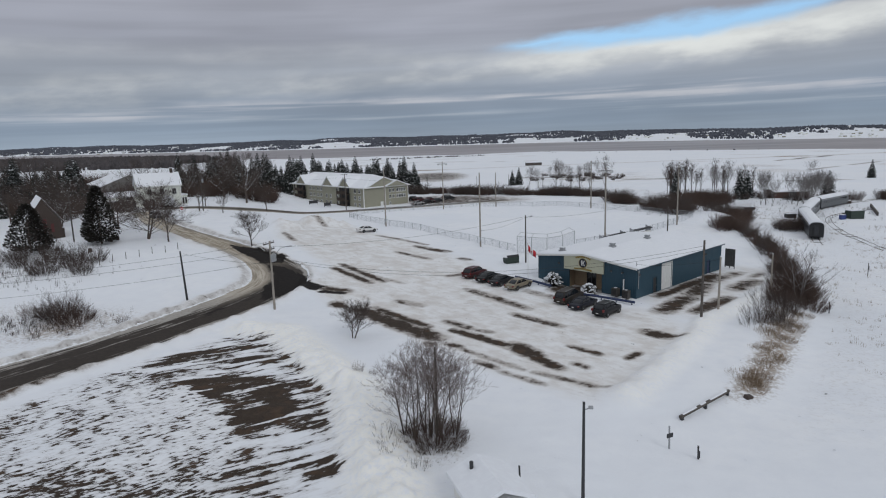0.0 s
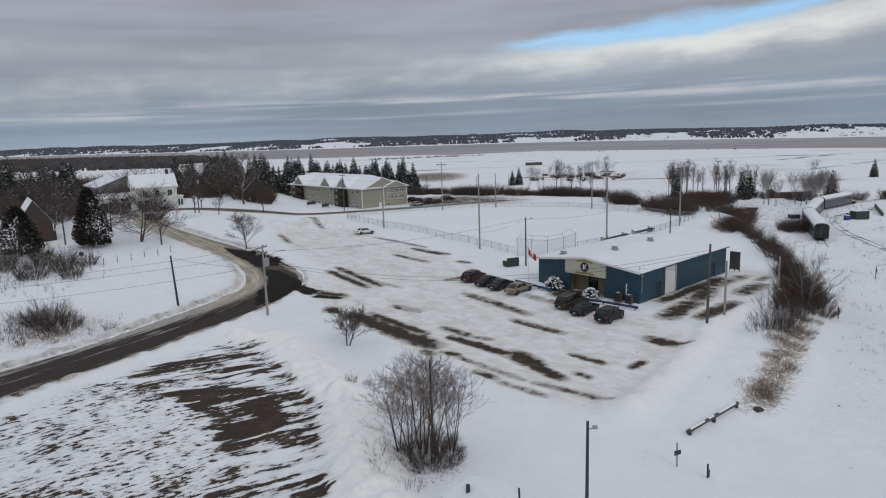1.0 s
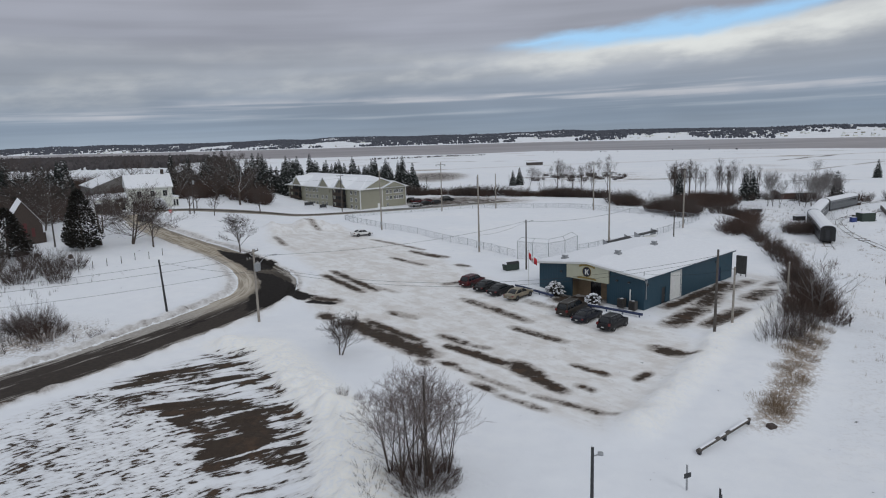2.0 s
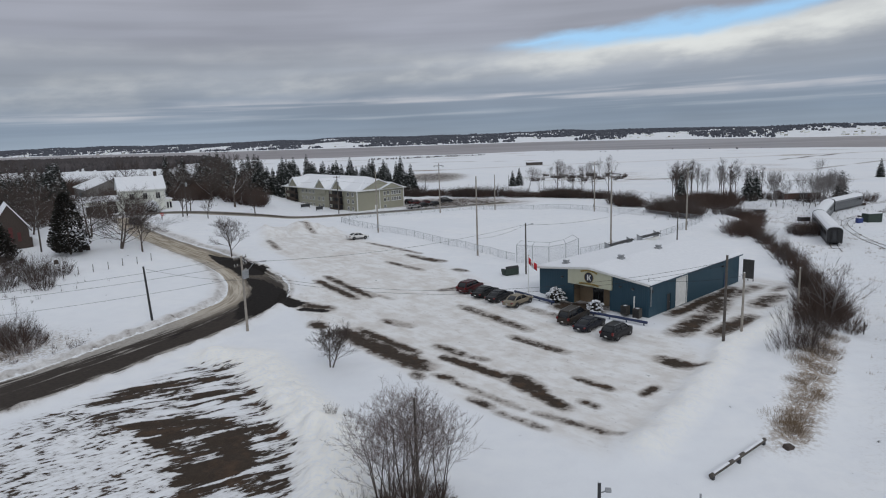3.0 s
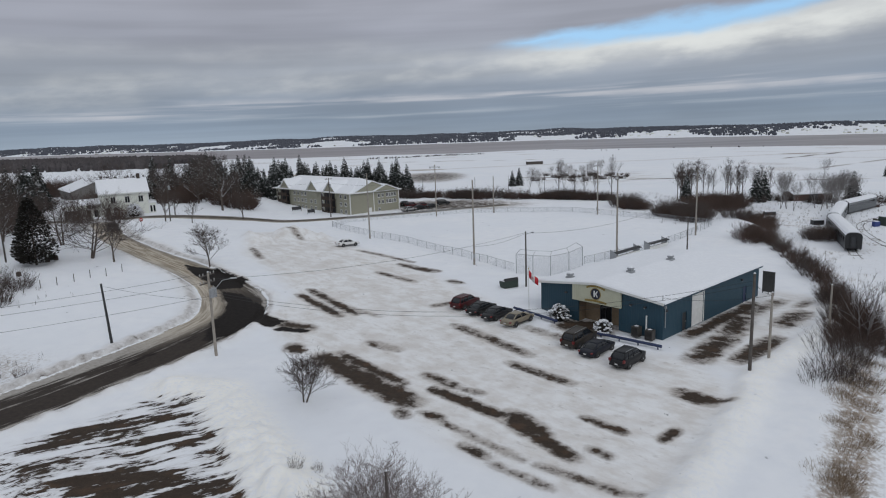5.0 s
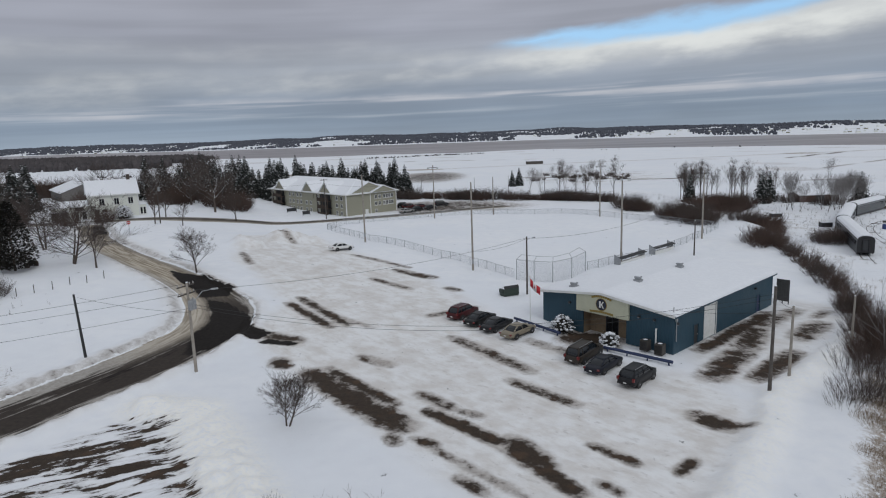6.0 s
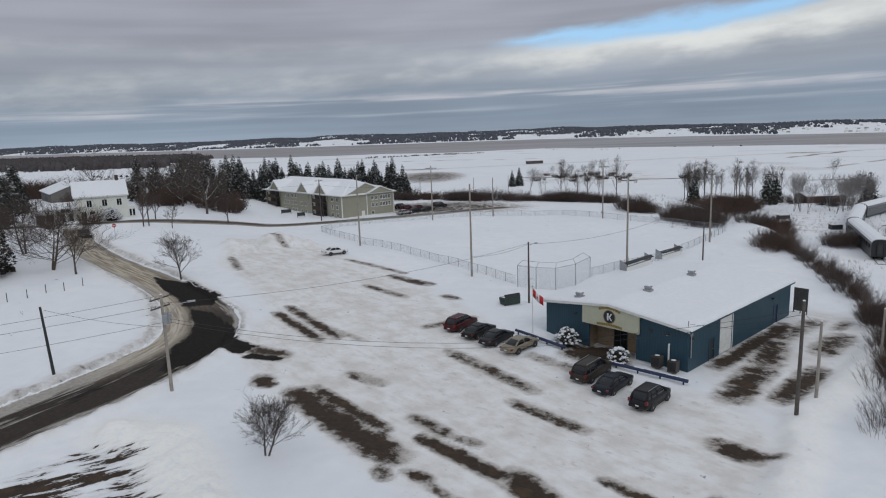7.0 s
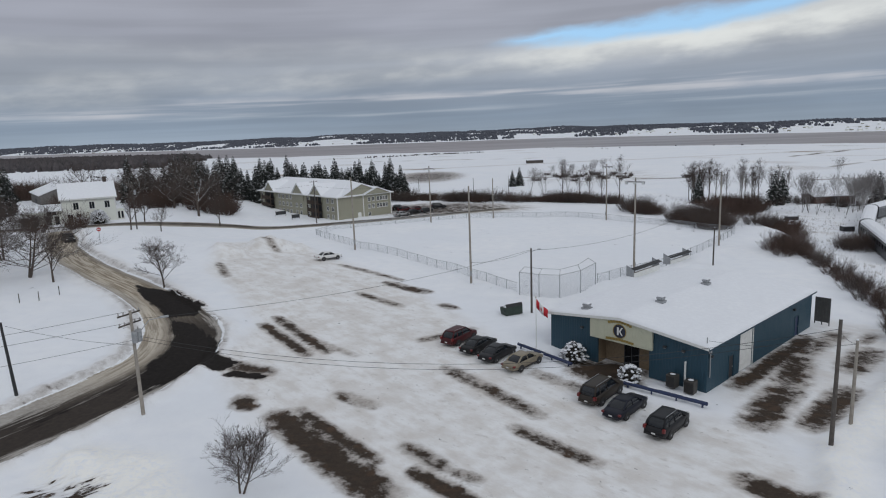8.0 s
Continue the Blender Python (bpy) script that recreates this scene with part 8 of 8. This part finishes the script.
bt = thicket(116, 3.8, 7.0, 240, "belt of grey-brown bare brush", on_ground(34, 238), M_TWIG, forks=9, thick=0.022, lean=0.5, name="brush", category="brush", group="brush behind the ball field", dome=0.0)
repeat(br, low[::2], 18, 0.45, 1.0)
repeat(bt, low[1::2], 21, 0.5, 1.15)
repeat(br, [(-rng.uniform(0.36, 0.82) * y, y) for y in [rng.uniform(262, 288) for k in range(52)]], 31, 1.3, 2.3)
repeat(br, tall[::2], 24, 0.8, 1.2)
mound = [(90 + rng.gauss(0, 17), 448 + rng.gauss(0, 15)) for k in range(34)] + [(140 + rng.gauss(0, 9), 592 + rng.gauss(0, 8)) for k in range(9)]
repeat(bt, mound[:14], 29, 0.35, 0.7)
repeat(bg, mound[14:26], 32, 0.35, 0.6)
repeat(bg, [(66, 462), (72, 458), (78, 450), (83, 455), (92, 466), (97, 470), (80, 420), (100, 421)] + along([(98, 252), (112, 240), (128, 226)], 12, 4), 25, 0.5, 0.85)
fr = tree_thing(112, 11.5, "slender leafless tree with frosted twigs", on_ground(106, 222), stems=2, limbs=14, spread_=0.42, fork=0.2, levels=4, kids=(4, 4, 4), trunk_r=0.10, rise=(0.5, 1.2), bark=M_FROST_TWIG, twigs=M_FROST_TWIG, group="frosted trees by the marsh")
al = tree_thing(114, 12.5, "tall slender dark leafless tree behind the shrubs", on_ground(94, 261), limbs=16, spread_=0.30, fork=0.25, levels=4, kids=(5, 5, 4), trunk_r=0.15, rise=(0.8, 1.4), group="slender trees by the marsh")
repeat(al, along([(84, 258), (93, 262), (102, 257)], 17, 4) + along([(104, 250), (118, 250)], 6, 3) + [(41, 240), (44, 238), (47, 234), (36, 244), (52, 232)], 26, 0.75, 1.1)
repeat(fr, along([(104, 219), (110, 213), (118, 218), (130, 228)], 20, 3.5) + [(80, 428), (84, 424), (64, 466), (70, 462), (76, 458), (94, 470), (100, 468), (32, 262), (40, 258), (28, 270), (214, 300), (206, 380)], 19, 0.7, 1.1)


# ---------------------------------------------------------------- dry weeds through the snow
def weed_scatter(spots, seed, lo, hi, material, label):
    """Dead stalks in small tufts, all in one mesh."""
    rng = random.Random(seed)
    b = Build()
    P = np.array(spots, float)
    Z = height(P[:, 0], P[:, 1])
    for (x, y), z in zip(P, Z):
        for k in range(rng.randint(3, 6)):
            h = rng.uniform(lo, hi)
            a, w = rng.uniform(0, 6.28), rng.uniform(0.012, 0.025)
            dx, dy = rng.uniform(-0.3, 0.3), rng.uniform(-0.3, 0.3)
            tip = (x + dx + rng.uniform(-0.25, 0.25) * h, y + dy + rng.uniform(-0.25, 0.25) * h, z + h)
            c, s_ = math.cos(a) * w, math.sin(a) * w
            b.face([(x + dx - c, y + dy - s_, z - 0.1), (x + dx + c, y + dy + s_, z - 0.1), tip])
            b.face([(x + dx + s_, y + dy - c, z - 0.1), (x + dx - s_, y + dy + c, z - 0.1), tip])
    return solo("dry_weeds", b, material, pose(0, 0, 0), label, "weeds", kind="stuff")


rng = random.Random(300)
patches = [(bank_x(y) + rng.uniform(5, 44), y) for y in [rng.uniform(50, 200) for k in range(420)]]
tufts = []
for x, y in patches:
    for k in range(rng.randint(1, 6)):
        tufts.append((x + rng.gauss(0, 1.0), y + rng.gauss(0, 1.0)))
weed_scatter(tufts, 301, 0.15, 0.55, M_DRY_GRASS, "sparse dry yellow weeds in the snow beside the railway")
tufts = [(-56 + rng.gauss(0, 4), 77 + rng.gauss(0, 2.2)) for k in range(260)] + [(-74 + rng.gauss(0, 7), 97 + rng.gauss(0, 4)) for k in range(300)]
tufts += [(rng.uniform(48, 130), rng.uniform(170, 250)) for k in range(700)]
weed_scatter(tufts, 302, 0.3, 1.0, M_TWIG, "dry brown weed stalks in the snow")

# ---------------------------------------------------------------- far woods and villages
def clumps(name, places, label, material, seed, lo, hi, wide=1.0):
    """Far woods: many small ragged crowns in one mesh."""
    r = np.random.RandomState(seed)
    P = np.array(places, float)
    n, k = len(P), 5
    h = r.uniform(lo, hi, n)
    rad = h * r.uniform(0.35, 0.6, n) * wide
    z = height(P[:, 0], P[:, 1]) - 0.5
    a = r.uniform(0, 6.28, n)[:, None] + 2 * math.pi * np.arange(k)[None] / k
    rings = []
    for f, q in ((0.0, 0.8), (0.55, 0.95)):
        e = r.uniform(0.7, 1.25, (n, k)) * rad[:, None] * q
        rings.append(np.stack([P[:, :1] + np.cos(a) * e, P[:, 1:] + np.sin(a) * e, z[:, None] + h[:, None] * f * r.uniform(0.8, 1.25, (n, k))], -1))
    tip = np.stack([P[:, 0] + r.uniform(-0.3, 0.3, n) * rad, P[:, 1], z + h * r.uniform(0.9, 1.1, n)], -1)[:, None]
    v = np.concatenate(rings + [tip], 1).reshape(-1, 3)
    base = (np.arange(n) * (2 * k + 1))[:, None]
    i, j = np.arange(k), (np.arange(k) + 1) % k
    quads = np.stack([i, j, k + j, k + i], -1)[None] + base[..., None]
    tris = np.stack([k + i, k + j, 0 * i + 2 * k], -1)[None] + base[..., None]
    me = bpy.data.meshes.new(name)
    me.from_pydata(v.tolist(), [], quads.reshape(-1, 4).tolist() + tris.reshape(-1, 3).tolist())
    me.materials.append(material)
    return solo(name, me, material, pose(0, 0, 0), label, "woods", kind="stuff")


# blue-grey tones put distance haze into the colour, strongest on the far woods
M_HAZED_WOOD = simple("hazed_winter_woods", (0.105, 0.110, 0.130), (0.060, 0.066, 0.084), 0.02, 0.95, relief=0)
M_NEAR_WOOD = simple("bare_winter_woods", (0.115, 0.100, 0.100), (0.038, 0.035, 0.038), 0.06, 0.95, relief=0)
rng = random.Random(200)


# the dark belt of woods beside the river
left = []
for k in range(15000):
    y = rng.uniform(1060, 1420)
    x = -rng.uniform(0.30, 0.95) * y
    tip = sst(-0.385, -0.44, x / y + 0.012 * math.sin(y / 31.0))
    if y > 1090 + 45 * math.sin(x / 70.0) + 30 * math.sin(x / 23.0) and rng.random() < float(tip):
        left.append((x, y))
for k in range(900):
    y = rng.uniform(860, 1100)
    left.append((-(0.45 + 0.5 * rng.random() ** 1.3) * y, y))
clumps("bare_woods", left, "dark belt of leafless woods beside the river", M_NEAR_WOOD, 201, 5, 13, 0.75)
# hills across the river
X, Y = np.random.RandomState(206).uniform((-3600, 900), (2600, 4650), (90000, 2)).T
UP = Y - river_far(X)
U = X / Y
WV = waves(X, Y, 520, 61) + 0.55 * waves(X, Y, 170, 62)
# woods come down to the shore in the middle; elsewhere fields lie along it and up the hill beside the town
need = np.where(UP < 330, 0.15, np.where(UP < 900, -0.35, -0.9)) - 0.35 * (U < -0.25)
need = np.where((np.abs(U + 0.04) < 0.10) & (UP < 600), -1.2 + 0.6 * waves(X, Y, 90, 63), need)
need = np.where((U > 0.30) & (UP < 600), need + 0.22, need)
ok = (UP > 25) & (np.abs(X) < 0.85 * Y) & (WV > need)
hill = np.stack([X[ok], Y[ok]], -1)
clumps("far_woods", hill, "far wooded hills across the river, tinted blue-grey for haze", M_HAZED_WOOD, 202, 5, 11, 1.0)


def far_house(x, y, w, rz, label):
    t = thing("far_house", pose(x, y, gh(x, y) - 0.3, 0, 0, rz), label, "house", "houses across the river")
    part("wall", Build().box(-w / 2, w / 2, -w * 0.35, w * 0.35, 0, w * 0.4), M_HOUSE if rng.random() < 0.6 else M_APT, t)
    part("roof", Build().prism([(-w * 0.42, w * 0.4), (0, w * 0.68), (w * 0.42, w * 0.4)], -w / 2 - 0.3, w / 2 + 0.3, "x"), M_SNOW, t)
    return t


for k in range(170):
    x = rng.uniform(-900, 1700) if k < 90 else rng.uniform(500, 1500)
    y = float(river_far(x)) + rng.uniform(60, 700) * (0.4 + rng.random())
    far_house(x, y, rng.uniform(6, 11), rng.uniform(0, 180), "small pale house on the far shore")
for k in range(70):
    y = rng.uniform(2750, 3500)
    far_house(-rng.uniform(0.40, 0.70) * y, y, rng.uniform(7, 12), rng.uniform(-20, 20), "pale building in the far village")
# shrubs along the marsh dykes
md = []
for k in range(150):
    x = rng.uniform(-140, 40)
    md.append((x, 1010 + 0.25 * x + rng.uniform(-12, 12)))
for k in range(26):
    x = 150 + 470 * rng.random() ** 1.6
    md.append((x, float(river_near(x)) - rng.uniform(10, 150)))
for k in range(60):
    x = rng.uniform(-380, -120)
    md.append((x, 640 + rng.uniform(-14, 14) - 0.4 * x * 0.2))
clumps("marsh_shrubs", md, "low leafless shrubs along the marsh dykes", M_NEAR_WOOD, 203, 0.9, 2.8, 1.0)
